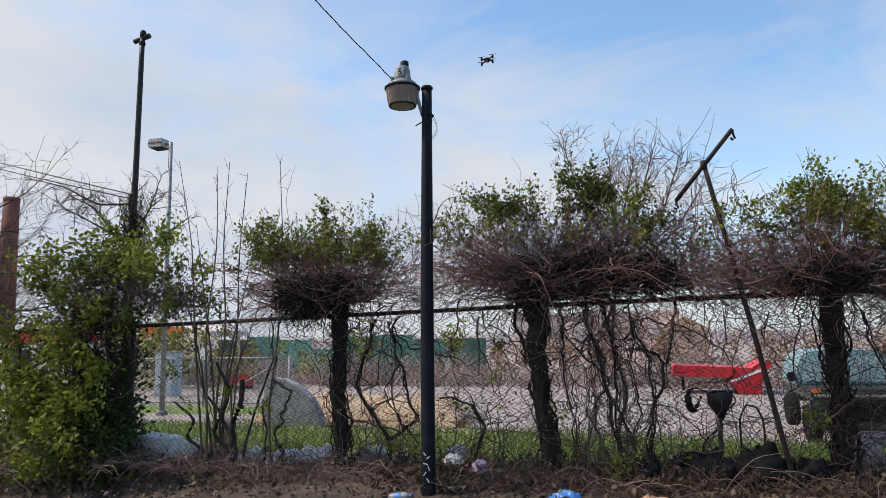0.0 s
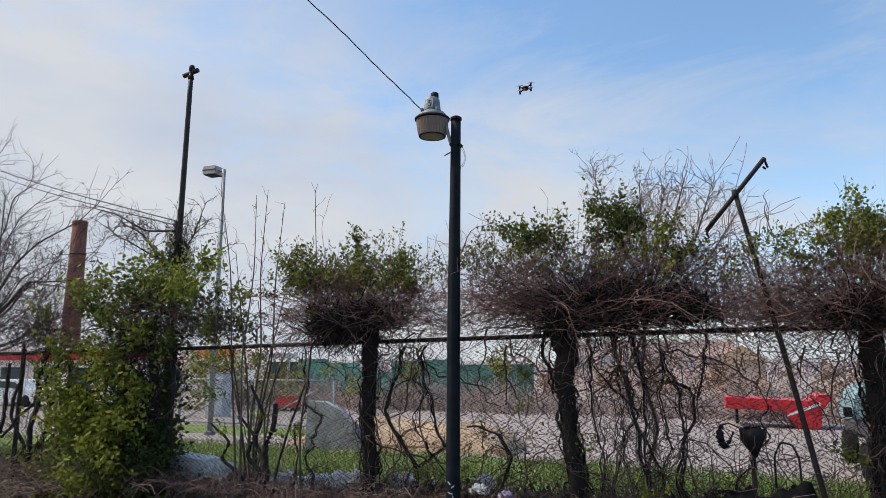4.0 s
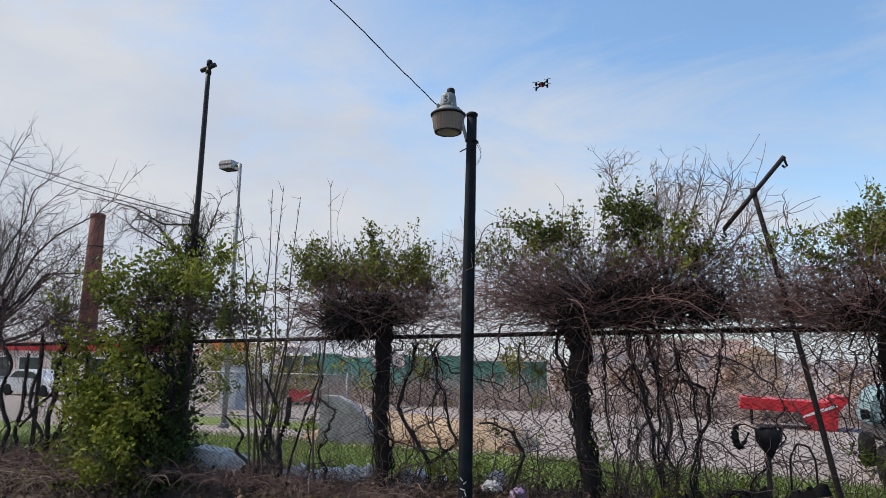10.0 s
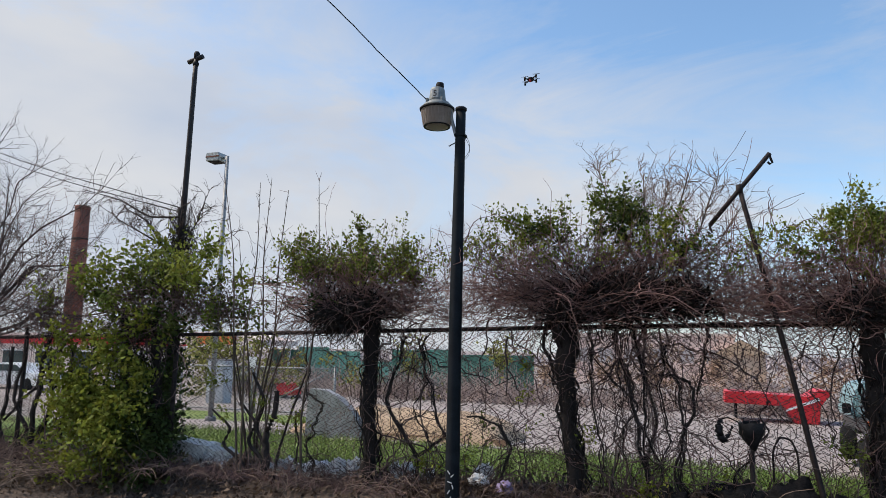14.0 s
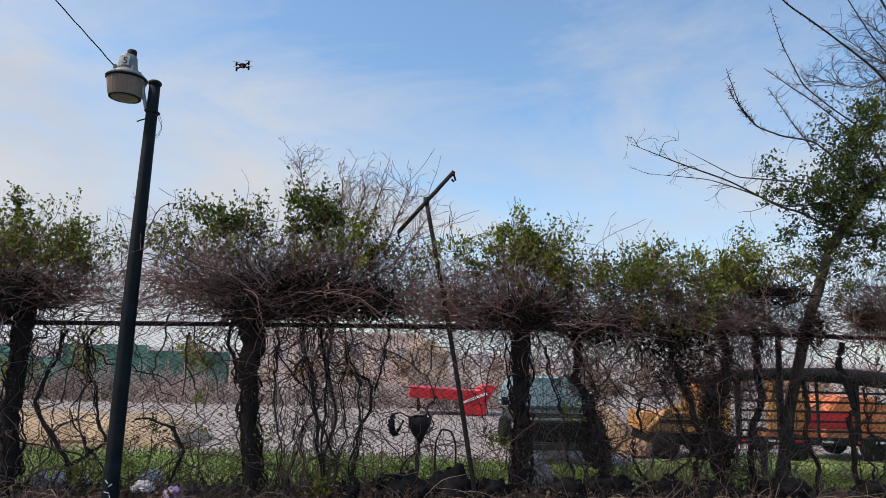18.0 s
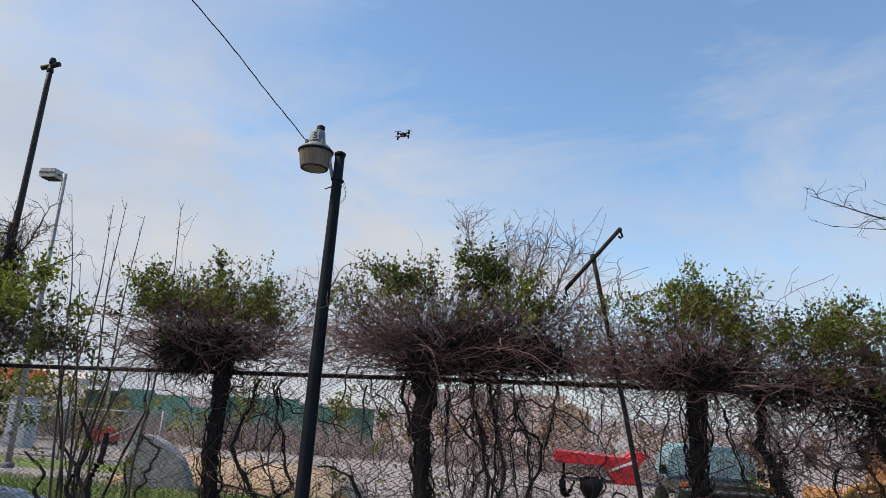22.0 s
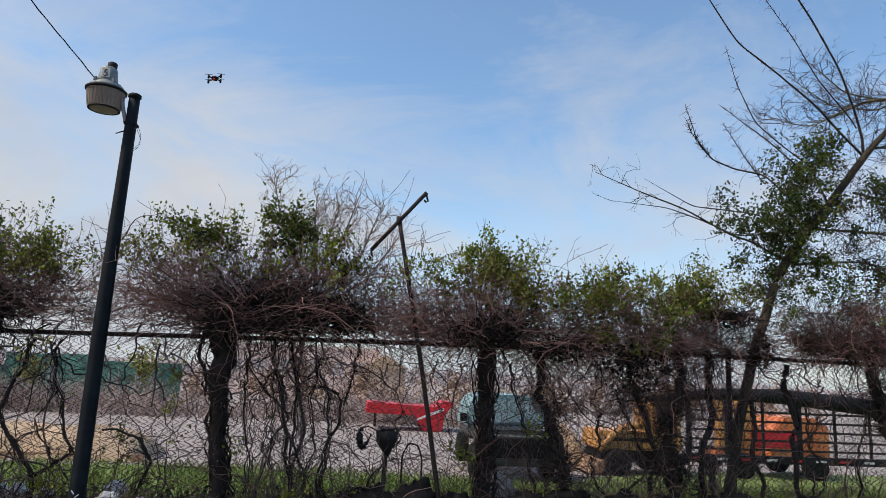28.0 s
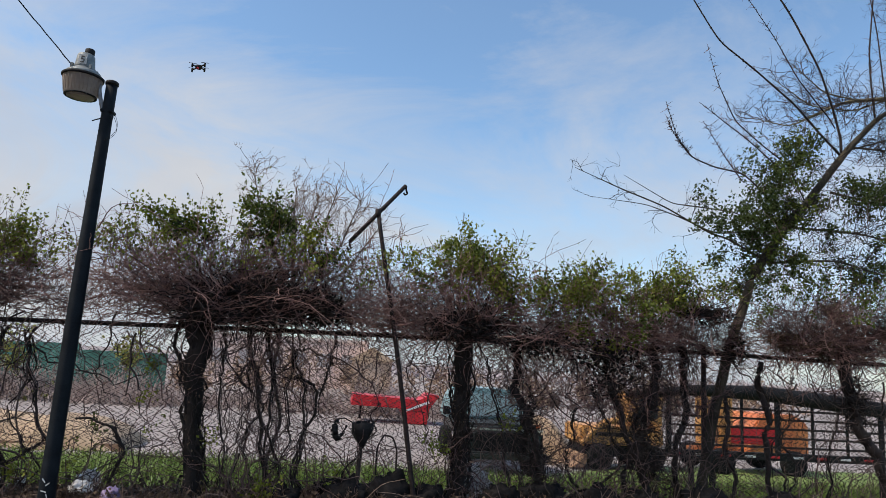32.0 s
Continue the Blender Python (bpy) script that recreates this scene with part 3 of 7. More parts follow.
# ---- street lamp ----
def build_lamp():
    bx, by = -2.235, 6.42
    f = root("street_lamp", (bx, by, 0), "dark green steel lamp pole with a grey dusk-to-dawn light head", "street lamp")
    part("pole", path_tube("pole", [(bx - 0.01, by, -0.3), (bx + 0.005, by, 2.0), (bx + 0.035, by, 4.02)], [0.070, 0.064, 0.050], M["pole_paint"], 20), M["pole_paint"], f)
    tx, tz = bx + 0.035, 4.02
    part("pole_cap", lathe_bm([(0.05, 0), (0.06, 0.005), (0.06, 0.03), (0.045, 0.042), (0, 0.046)], 20, (tx, by, tz - 0.015)), M["dark"], f)
    hx, hz = -2.465, 4.035
    # bracket arm from the pole up into the head
    part("bracket", path_tube("bracket", [(tx - 0.05, by, tz - 0.28), (tx - 0.10, by, tz - 0.1), (hx + 0.15, by, tz + 0.0), (hx + 0.07, by, hz + 0.12)], [0.018, 0.018, 0.018, 0.018], M["grey_metal"], 10), M["grey_metal"], f)
    part("clamp", box_bm(0.112, 0.112, 0.03, 0.006, (tx, by, tz - 0.28)), M["pole_paint"], f)
    part("shade", lathe_bm([(0.139, -0.170), (0.146, -0.150), (0.170, 0.000), (0.176, 0.013), (0.174, 0.017)], 40, (hx, by, hz)), M["shade"], f, "beige ribbed plastic refractor")
    part("lens", lathe_bm([(0.000, -0.178), (0.07, -0.177), (0.1392, -0.1702)], 40, (hx, by, hz)), M["clear"], f, "clear bottom lens")
    part("lens_ring", lathe_bm([(0.136, -0.172), (0.141, -0.174), (0.143, -0.168), (0.141, -0.162)], 40, (hx, by, hz)), M["dark"], f, "thin dark ring round the lens")
    for k in range(28):
        a = 2 * math.pi * k / 28
        part("shade_rib", rod_bm((hx + 0.1475 * math.cos(a), by + 0.1475 * math.sin(a), hz - 0.146), (hx + 0.1705 * math.cos(a), by + 0.1705 * math.sin(a), hz - 0.002), 0.0035, 5), M["shade"], f)
    # added white disc, unseen part, that bounces light into the bowl and lens
    part("reflector", lathe_bm([(0.0, 0.022), (0.165, 0.014)], 32, (hx, by, hz)), M["white_paint"], f, "white disc added to brighten the shade from inside")
    part("rim", lathe_bm([(0.176, 0.004), (0.184, 0.007), (0.186, 0.024), (0.176, 0.031)], 40, (hx, by, hz)), M["dark"], f, "dark rim band")
    part("dome", lathe_bm([(0.177, 0.026), (0.146, 0.065), (0.107, 0.090), (0.099, 0.099), (0.000, 0.103)], 36, (hx, by, hz)), M["cast_metal"], f, "grey cast metal dome")
    part("housing", lathe_bm([(0.093, 0.095), (0.090, 0.120), (0.076, 0.232), (0.065, 0.249), (0.000, 0.254)], 24, (hx, by, hz)), M["cast_metal"], f, "tapered ballast housing")
    part("photocell", lathe_bm([(0.041, 0.245), (0.043, 0.258), (0.043, 0.297), (0.034, 0.307), (0.000, 0.310)], 20, (hx + 0.026, by, hz)), M["dark"], f, "dark green photocell")
    for k in range(4):
        a = radians(45 + 90 * k)
        part("latch", box_bm(0.03, 0.03, 0.05, 0.006, (hx + 0.115 * math.cos(a), by + 0.115 * math.sin(a), hz + 0.1)), M["cast_metal"], f)
    cu = bpy.data.curves.new("numeral", "FONT")
    cu.body, cu.size, cu.extrude, cu.align_x = "5", 0.095, 0.002, "CENTER"
    tmp = new("numeral", cu)
    me = bpy.data.meshes.new_from_object(tmp.evaluated_get(bpy.context.evaluated_depsgraph_get()))
    bpy.data.objects.remove(tmp)
    me.materials.clear()
    me.materials.append(M["ink"])
    num = new("numeral", me)
    num.location = (0.010 + hx - bx, -0.100, hz + 0.132)
    num.rotation_euler = (radians(90), 0, 0)
    num.parent = f
    plate = part("number_plate", box_bm(0.075, 0.006, 0.095, 0.002, (hx + 0.01, by - 0.094, hz + 0.167)), M["alu"], f, "pale sticker with a numeral")
    plate.rotation_euler = (0, 0, 0)
    for s, dz in ((-1, 0.36), (1, 0.33)):
        P = canes(1, (tx + s * 0.035, by - 0.035, tz - dz), (s, -0.4, 0.1), 0.09, 0.4, 0.3, 8)
        part("wire_end", tubes("wire_end", P, np.full((1, 8), 0.006), M["dark"], 6, True), M["dark"], f)
    u = np.linspace(0, 1, 24)
    P = np.stack([tx + 0.07 + 0.05 * np.sin(u * 9), by - 0.06 + 0 * u, tz - 0.33 - 0.25 * np.sin(u * math.pi)], -1)[None]
    part("loose_wire", tubes("loose_wire", P, np.full((1, 24), 0.0022), M["dark"], 5, True), M["dark"], f, "thin loose wire loop")
    # scrawled paint: unreadable strokes
    for k, (dx, dz, w, h, tilt) in enumerate(((-0.02, 0.40, 0.05, 0.012, 50), (0.015, 0.37, 0.05, 0.012, -40), (-0.01, 0.31, 0.06, 0.012, 15), (0.02, 0.27, 0.05, 0.012, 70), (-0.02, 0.22, 0.06, 0.012, -55), (0.01, 0.16, 0.06, 0.012, 60), (0.0, 0.1, 0.06, 0.012, -20))):
        bm = box_bm(w * 0.8, 0.004, h * 0.6, 0.0, (0, 0, 0))
        bmesh.ops.rotate(bm, verts=bm.verts, cent=(0, 0, 0), matrix=Matrix.Rotation(radians(tilt), 3, "Y"))
        bmesh.ops.translate(bm, verts=bm.verts, vec=(bx + dx, by - 0.071, dz))
        part("paint_stroke", bm, M["chalk"], f)


build_lamp()


def build_cable():
    a, mid = Vector((-2.545, 6.40, 4.125)), Vector((-3.09, 5.0, 4.76))
    u = np.linspace(0, 1, 60)
    pts = np.array([a, mid, (-4.4, 2.0, 6.0), (-7.0, -6.0, 8.4)], float)
    P = np.stack([np.interp(u, np.linspace(0, 1, 4), pts[:, k]) for k in range(3)], -1)
    for _ in range(30):
        P[1:-1] = (P[:-2] + 2 * P[1:-1] + P[2:]) / 4
    P[:, 0] += 0.004 * np.sin(u * 31) + 0.003 * np.sin(u * 140)
    thing("overhead_cable", tubes("overhead_cable", P[None], np.full((1, 60), 0.0052), M["cable"], 8, True), M["dark"], "thin black twisted supply cable running to the lamp head", "cable")


build_cable()


def build_tall_pole():
    x, y = -6.65, 7.5
    f = root("tall_pipe_pole", (x, y, 0), "tall thin dark steel pipe pole with a bracket on top", "pole")
    part("pipe", path_tube("pipe", [(x - 0.06, y, -0.2), (x - 0.03, y, 3.0), (x, y, 5.66)], [0.046, 0.041, 0.033], M["black_pipe"], 14), M["black_pipe"], f)
    part("crossarm", rod_bm((x - 0.13, y, 5.635), (x + 0.12, y, 5.69), 0.034, 12), M["black_pipe"], f)
    part("end_cap", lathe_bm([(0.036, 0), (0.042, 0.015), (0.042, 0.07), (0.03, 0.095), (0, 0.1)], 16, (x + 0.01, y, 5.68)), M["dark"], f)
    part("collar", lathe_bm([(0.036, 0), (0.042, 0.01), (0.042, 0.05), (0.036, 0.06)], 16, (x, y, 5.56)), M["dark"], f)


build_tall_pole()


def build_lot_light():
    x, y, top = -14.45, 18.0, 7.77
    LOT = float(ground_z(-14.35, 18.0))
    f = root("parking_lot_light", (x, y, LOT), "tall grey lamp post with a bronze shoebox head over the lot", "lamp post")
    part("base", lathe_bm([(0.17, 0), (0.17, 0.16), (0.15, 0.2), (0, 0.2)], 18, (x, y, LOT - 0.05)), M["concrete"], f, "round concrete footing")
    part("pole", rod_bm((x, y, LOT + 0.1), (x, y, top + 0.05), 0.085, 12, 0.06), M["grey_metal"], f)
    part("arm", rod_bm((x, y, top), (x - 0.17, y, top), 0.045, 10), M["grey_metal"], f)
    head = part("head", prism_bm([(-0.27, -0.12), (0.25, -0.12), (0.27, 0.04), (0.23, 0.16), (-0.25, 0.16), (-0.29, 0.04)], 0.46, -0.23, 0.015), M["alu"], f, "grey shoebox lamp head")
    head.location = Vector((-0.42, 0, top - LOT)) + Vector((x, y, LOT))
    part("lens", box_bm(0.42, 0.36, 0.03, 0.005, (x - 0.43, y, top - 0.13)), M["dark"], f)
    part("red_stripe", box_bm(0.53, 0.012, 0.04, 0.0, (x - 0.43, y - 0.236, top + 0.02)), M["brick_red"], f)


build_lot_light()


def build_leaning_pole():
    y = 6.78
    s = y / 7.0
    B, J = Vector((1.03, y, 0.0)), Vector((0.43, y, 3.08))
    tip, tail = Vector((0.70, y, 3.40)), Vector((0.16, y, 2.75))
    f = root("leaning_clothes_pole", (1.03, y, 0.05), "leaning rusty pipe post with a slanting crossbar, standing at the fence", "pole")
    part("post", path_tube("post", [B, B.lerp(J, 0.5) + Vector((0.02, 0, 0)), J], [0.025, 0.023, 0.021], M["rust_pipe"], 12), M["rust_pipe"], f)
    part("crossbar", rod_bm(tail, tip, 0.021, 12), M["rust_pipe"], f)
    part("joint", lathe_bm([(0.025, -0.04), (0.031, -0.036), (0.031, 0.036), (0.025, 0.04)], 12, J), M["rust_pipe"], f)
    for e, d in ((tip, 0.09), (tail, 0.07)):
        P = np.array([[e.x, e.y, e.z], [e.x + 0.005, e.y, e.z - d * 0.5], [e.x + 0.02, e.y, e.z - d], [e.x + 0.0, e.y, e.z - d * 1.15], [e.x - 0.02, e.y, e.z - d * 0.9]])[None]
        part("hook", tubes("hook", P, np.full((1, 5), 0.011), M["rust_pipe"], 6, True), M["rust_pipe"], f)


build_leaning_pole()


# ---- vines and shrubs ----
def vase(hx, hz, y, left, right, up, n, low=6):
    """Canes that rise from a hub like a bowl: reach left, right and up in metres."""
    th = np.radians(rng.uniform(low, 180 - low, n))
    flat = rng.random(n) < 0.16
    th[flat] = np.radians(np.where(rng.random(flat.sum()) < 0.5, 0, 180) + rng.normal(0, 9, flat.sum()))
    side = np.where(np.cos(th) > 0, right, left)
    lobe = np.array([0.96 + 0.3 * noise.noise((a * 2.3, hx * 3.1, 5)) for a in th])
    reach = 1.0 / np.sqrt((np.cos(th) / side) ** 2 + (np.sin(th) / up) ** 2)
    start = np.array([hx, y, hz]) + rng.normal(0, 1, (n, 3)) * (0.16, 0.09, 0.07)
    way = np.stack([np.cos(th), rng.normal(0, 0.26, n), np.sin(th) * 0.9 + 0.05], -1)
    return canes(n, start, way, reach * lobe * rng.uniform(0.3, 1.0, n) ** 0.6 * np.where(flat, rng.uniform(0.9, 1.45, n), 1.05), np.where(flat, 0.12, -0.12), 0.16, 11, 0.07)


def shrub(name, label, trunk_x, y, trunk_r, hubs, greens, canemat="cane_red", trunk_top=1.85, lean=0.0, cores=()):
    """A vine-grown post: a thick ivy trunk, a bowl of rising canes, leaves at their tips. hubs: (x, z, left, right, up, canes, tip leaves)."""
    f = root(name, (trunk_x, y, 0.1), label, "shrub")
    hs = np.linspace(-0.05, trunk_top + 0.2, 10)
    cx = trunk_x + lean * np.clip(1 - hs / trunk_top, 0, 1) + np.concatenate([[0], rng.normal(0, trunk_r * 0.22, 8), [0]])
    wide = trunk_r * np.interp(hs, [0, 0.3, 1.0, trunk_top, trunk_top + 0.2], [1.2, 0.92, 0.9, 1.3, 1.0]) * rng.uniform(0.88, 1.12, 10)
    part("trunk", path_tube("trunk", [(a, y, b) for a, b in zip(cx, hs)], wide, M["bark_black"], 12, 5, 0.07), M["bark_black"], f, "dark trunk wrapped in old ivy")
    u = np.linspace(0, 1, 26)
    P = np.zeros((26, 26, 3))
    for k in range(26):
        a0, turn, u0 = rng.uniform(0, 6.28), rng.uniform(-4, 4), rng.uniform(0, 0.35)
        uk = u0 + (1 - u0) * u * rng.uniform(0.4, 1.0)
        zz = uk * (trunk_top + 0.12)
        rr = np.interp(zz, hs, wide) * rng.uniform(0.85, 1.35) * (1 + 0.3 * np.sin(u * rng.uniform(6, 20) + a0))
        P[k, :, 0] = np.interp(zz, hs, cx) + rr * np.cos(a0 + turn * u) + rng.normal(0, 0.012, 26)
        P[k, :, 1] = y + rr * np.sin(a0 + turn * u)
        P[k, :, 2] = zz + rng.normal(0, 0.01, 26)
    R = rng.uniform(0.005, 0.014, (26, 1)) * np.linspace(1.2, 0.6, 26)[None]
    m = 150
    hz0 = rng.uniform(0.1, trunk_top, m)
    ang = rng.uniform(0, 6.28, m)
    st = np.stack([np.interp(hz0, hs, cx), np.full(m, y), hz0], -1)
    S = canes(m, st, np.stack([np.cos(ang), np.sin(ang), rng.normal(0.2, 0.7, m)], -1), trunk_r + rng.uniform(0.02, 0.2, m), 0.2, 0.35, 7)
    tagged(part("ivy", joined("ivy", [tube_arrays(P, R, 4), tube_arrays(S, taper(S, 0.005, 0.002))], M["bark_black"]), M["bark_black"], f), kind="stuff")
    m = 260
    uu, aa = rng.random(m), rng.uniform(0, 6.28, m)
    rr = trunk_r * rng.uniform(0.9, 1.5, m)
    V, Q = leaves(np.stack([trunk_x + lean * (1 - uu) + rr * np.cos(aa), y + rr * np.sin(aa), uu * trunk_top], -1), 0.03)
    tagged(part("foliage", fast_mesh("foliage", V, Q, M["litter"]), M["litter"], f, "dry brown ivy leaves"), kind="stuff")
    chunks, tips, inner = [], [], []
    for hx, hz, left, right, up, n, green in hubs:
        n = int(n * 0.8)
        P = vase(hx, hz, y, left, right, up, n)
        chunks.append(tube_arrays(P, taper(P, 0.0026 + 0.0042 * rng.random(n) ** 2.4, 0.0017)))
        m2 = int(n * 1.0)
        pick, kk = rng.integers(0, n, m2), rng.integers(3, 9, m2)
        way = P[pick, kk] - P[pick, kk - 1]
        way /= np.linalg.norm(way, axis=1, keepdims=True)
        P2 = canes(m2, P[pick, kk], way + rng.normal(0, 0.5, (m2, 3)) + (0, 0, 0.25), rng.uniform(0.1, 0.4, m2), -0.1, 0.2, 7)
        chunks.append(tube_arrays(P2, taper(P2, 0.003, 0.0016)))
        # long sprawling canes to both sides
        m5 = max(12, n // 12)
        th = np.radians(np.where(rng.random(m5) < 0.5, 0, 180) + rng.normal(0, 16, m5))
        P5 = canes(m5, np.array([hx, y, hz + 0.1]) + rng.normal(0, 0.12, (m5, 3)), np.stack([np.cos(th), rng.normal(0, 0.2, m5), np.abs(np.sin(th)) + 0.15], -1), np.where(np.cos(th) > 0, right, left) * rng.uniform(0.8, 1.55, m5), rng.uniform(0.0, 0.9, m5), 0.14, 14)
        chunks.append(tube_arrays(P5, taper(P5, 0.005, 0.0022)))
        m6 = m5 * 4
        pick, kk = rng.integers(0, m5, m6), rng.integers(3, 12, m6)
        P6 = canes(m6, P5[pick, kk], rng.normal(0, 1, (m6, 3)) + (0, 0, 0.5), rng.uniform(0.08, 0.35, m6), 0.1, 0.28, 7)
        chunks.append(tube_arrays(P6, taper(P6, 0.0034, 0.0018)))
        # dense old tangle round the hub, in darker cane for its self-shade
        m3 = int(n * 0.5)
        P3 = canes(m3, np.array([hx, y, hz + 0.05]) + rng.normal(0, 1, (m3, 3)) * (0.26, 0.1, 0.11), rng.normal(0, 1, (m3, 3)), rng.uniform(0.25, 0.7, m3), 0.3, 0.3, 12)
        inner.append(tube_arrays(P3, taper(P3, 0.0052, 0.0024)))
        ends = np.concatenate([P2[:, 2:].reshape(-1, 3), P[:, 6:].reshape(-1, 3)])
        w = np.clip((ends[:, 2] - (hz + up * 0.3)) / (up * 0.6), 0, 1) ** 1.2
        w *= 0.1 + np.array([max(0.0, noise.noise((e[0] * 2.6, e[1] * 3, e[2] * 3.2 + 7)) + 0.12) * 2.2 for e in ends])
        m4 = max(4, green // 7)
        at = ends[rng.choice(len(ends), m4, p=w / w.sum())]
        P4 = canes(m4, at, rng.normal(0, 0.6, (m4, 3)) + (0, 0, 0.8), rng.uniform(0.06, 0.24, m4), -0.1, 0.16, 8)
        chunks.append(tube_arrays(P4, taper(P4, 0.002, 0.001)))
        tips.append(P4[:, 1:].reshape(-1, 3) + rng.normal(0, 0.011, (m4 * 7, 3)))
    tagged(part("crown", joined("crown", chunks, M[canemat]), M[canemat], f, "tangled bare brown canes"), kind="stuff")
    tagged(part("inner_growth", joined("inner_growth", inner, M["cane"]), M["cane"], f, "tangle over the trunk, darkened for the shade inside the crown"), kind="stuff")
    # matted cores whose near-black colour deepens the shade among the canes
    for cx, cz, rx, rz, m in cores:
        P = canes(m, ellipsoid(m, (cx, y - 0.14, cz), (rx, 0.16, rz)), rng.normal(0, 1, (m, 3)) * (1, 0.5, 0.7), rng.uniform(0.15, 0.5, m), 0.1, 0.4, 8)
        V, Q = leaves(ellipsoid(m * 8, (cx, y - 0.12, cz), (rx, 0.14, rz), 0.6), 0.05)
        tagged(part("old_growth", joined("old_growth", [tube_arrays(P, taper(P, 0.006, 0.003)), (V, Q)], M["bark_black"]), M["bark_black"], f, "matted old growth, near-black for the shade inside the crown"), kind="stuff")
    tips = np.concatenate(tips)
    cut = np.repeat(rng.random(len(tips) // 7 + 1) < 0.5, 7)[:len(tips)]
    for mat, pts in (("leaf", tips[cut]), ("leaf_bright", tips[~cut])):
        V, Q = leaves(pts, 0.039)
        tagged(part("foliage", fast_mesh("foliage", V, Q, M[mat]), M[mat], f, "small fresh green leaves"), kind="stuff")
    # tufts by tone: brighter where sunlit, darker where shaded, set by leaf colour
    for mat, list_ in greens.items():
        V, Q = sprigs([((gx, y + gy, gz_), (rx, ry, rz), c) for gx, gy, gz_, rx, ry, rz, c in list_])
        tagged(part("foliage", fast_mesh("foliage", V, Q, M[mat]), M[mat], f, "dense tuft of green leaves"), kind="stuff")
    return f


shrub("overgrown_post", "ivy-grown fence post spreading into a mop of canes and leaves", -3.41, 6.95, 0.078,
      [(-3.55, 1.95, 1.45, 1.3, 0.84, 340, 4200), (-4.0, 2.0, 1.0, 0.8, 0.7, 180, 2600), (-3.1, 2.0, 0.8, 0.9, 0.68, 180, 1700)],
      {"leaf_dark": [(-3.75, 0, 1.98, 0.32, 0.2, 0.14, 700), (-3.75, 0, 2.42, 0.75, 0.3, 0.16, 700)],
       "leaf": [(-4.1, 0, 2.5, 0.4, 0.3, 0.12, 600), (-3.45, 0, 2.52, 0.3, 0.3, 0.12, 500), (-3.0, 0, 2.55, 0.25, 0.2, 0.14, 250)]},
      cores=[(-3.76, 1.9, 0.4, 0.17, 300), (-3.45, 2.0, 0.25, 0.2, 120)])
shrub("overgrown_post", "ivy-grown fence post with a broad bare crown and green tufts", -1.27, 6.95, 0.094,
      [(-1.25, 1.95, 1.4, 1.7, 0.93, 480, 1000), (-0.75, 2.05, 1.0, 1.35, 0.85, 330, 450), (0.2, 2.0, 1.0, 1.1, 0.62, 200, 600), (-1.7, 2.1, 0.95, 0.7, 0.7, 150, 600)],
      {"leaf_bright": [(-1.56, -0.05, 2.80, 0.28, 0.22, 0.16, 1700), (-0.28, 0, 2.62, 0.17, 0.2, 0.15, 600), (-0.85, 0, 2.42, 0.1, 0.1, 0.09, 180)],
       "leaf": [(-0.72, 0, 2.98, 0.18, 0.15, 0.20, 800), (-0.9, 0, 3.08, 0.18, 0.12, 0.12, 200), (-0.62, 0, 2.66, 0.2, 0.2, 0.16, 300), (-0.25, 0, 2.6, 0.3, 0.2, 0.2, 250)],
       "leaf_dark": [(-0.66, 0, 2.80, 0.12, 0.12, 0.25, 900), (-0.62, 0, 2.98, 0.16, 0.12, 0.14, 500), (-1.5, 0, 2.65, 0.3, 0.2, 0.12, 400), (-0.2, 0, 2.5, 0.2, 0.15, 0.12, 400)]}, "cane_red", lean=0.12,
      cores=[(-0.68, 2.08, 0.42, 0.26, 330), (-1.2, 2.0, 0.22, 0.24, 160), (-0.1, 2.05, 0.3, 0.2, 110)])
shrub("overgrown_post", "ivy-grown fence post under a long head of green leaves", 1.45, 6.95, 0.08,
      [(1.5, 1.95, 0.95, 1.0, 1.0, 480, 3000), (2.4, 1.88, 0.9, 0.8, 0.8, 200, 2600), (3.2, 1.88, 0.7, 0.7, 0.72, 170, 1900), (3.75, 1.92, 0.7, 0.5, 0.93, 210, 2200)],
      {"leaf": [(1.5, 0, 2.6, 0.38, 0.25, 0.2, 900), (2.15, 0, 2.4, 0.45, 0.3, 0.16, 1000), (2.9, 0, 2.15, 0.5, 0.3, 0.18, 700), (3.6, 0, 2.42, 0.4, 0.3, 0.2, 800)],
       "leaf_dark": [(2.2, 0, 2.2, 0.8, 0.3, 0.16, 350), (3.5, 0, 2.15, 0.5, 0.3, 0.2, 350)]}, "cane_red",
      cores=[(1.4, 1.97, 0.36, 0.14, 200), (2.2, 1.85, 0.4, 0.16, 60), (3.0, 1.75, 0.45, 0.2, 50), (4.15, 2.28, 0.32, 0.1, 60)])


def thicket(name, label, hubs, mat):
    """Vine thicket without a post: bowls of canes along the rail."""
    chunks = []
    for hx, hz, left, right, up, n in hubs:
        n = int(n * 0.75)
        P = vase(hx, hz, 6.95, left, right, up, n)
        chunks.append(tube_arrays(P, taper(P, 0.0026 + 0.0042 * rng.random(n) ** 2.4, 0.0017)))
        pick, kk = rng.integers(0, n, n), rng.integers(3, 9, n)
        P2 = canes(n, P[pick, kk], rng.normal(0, 1, (n, 3)) + (0, 0, 0.4), rng.uniform(0.1, 0.4, n), -0.1, 0.25, 7)
        chunks.append(tube_arrays(P2, taper(P2, 0.0032, 0.0016)))
    return tagged(new(name, joined(name, chunks, M[mat])), label, "vines", kind="stuff")


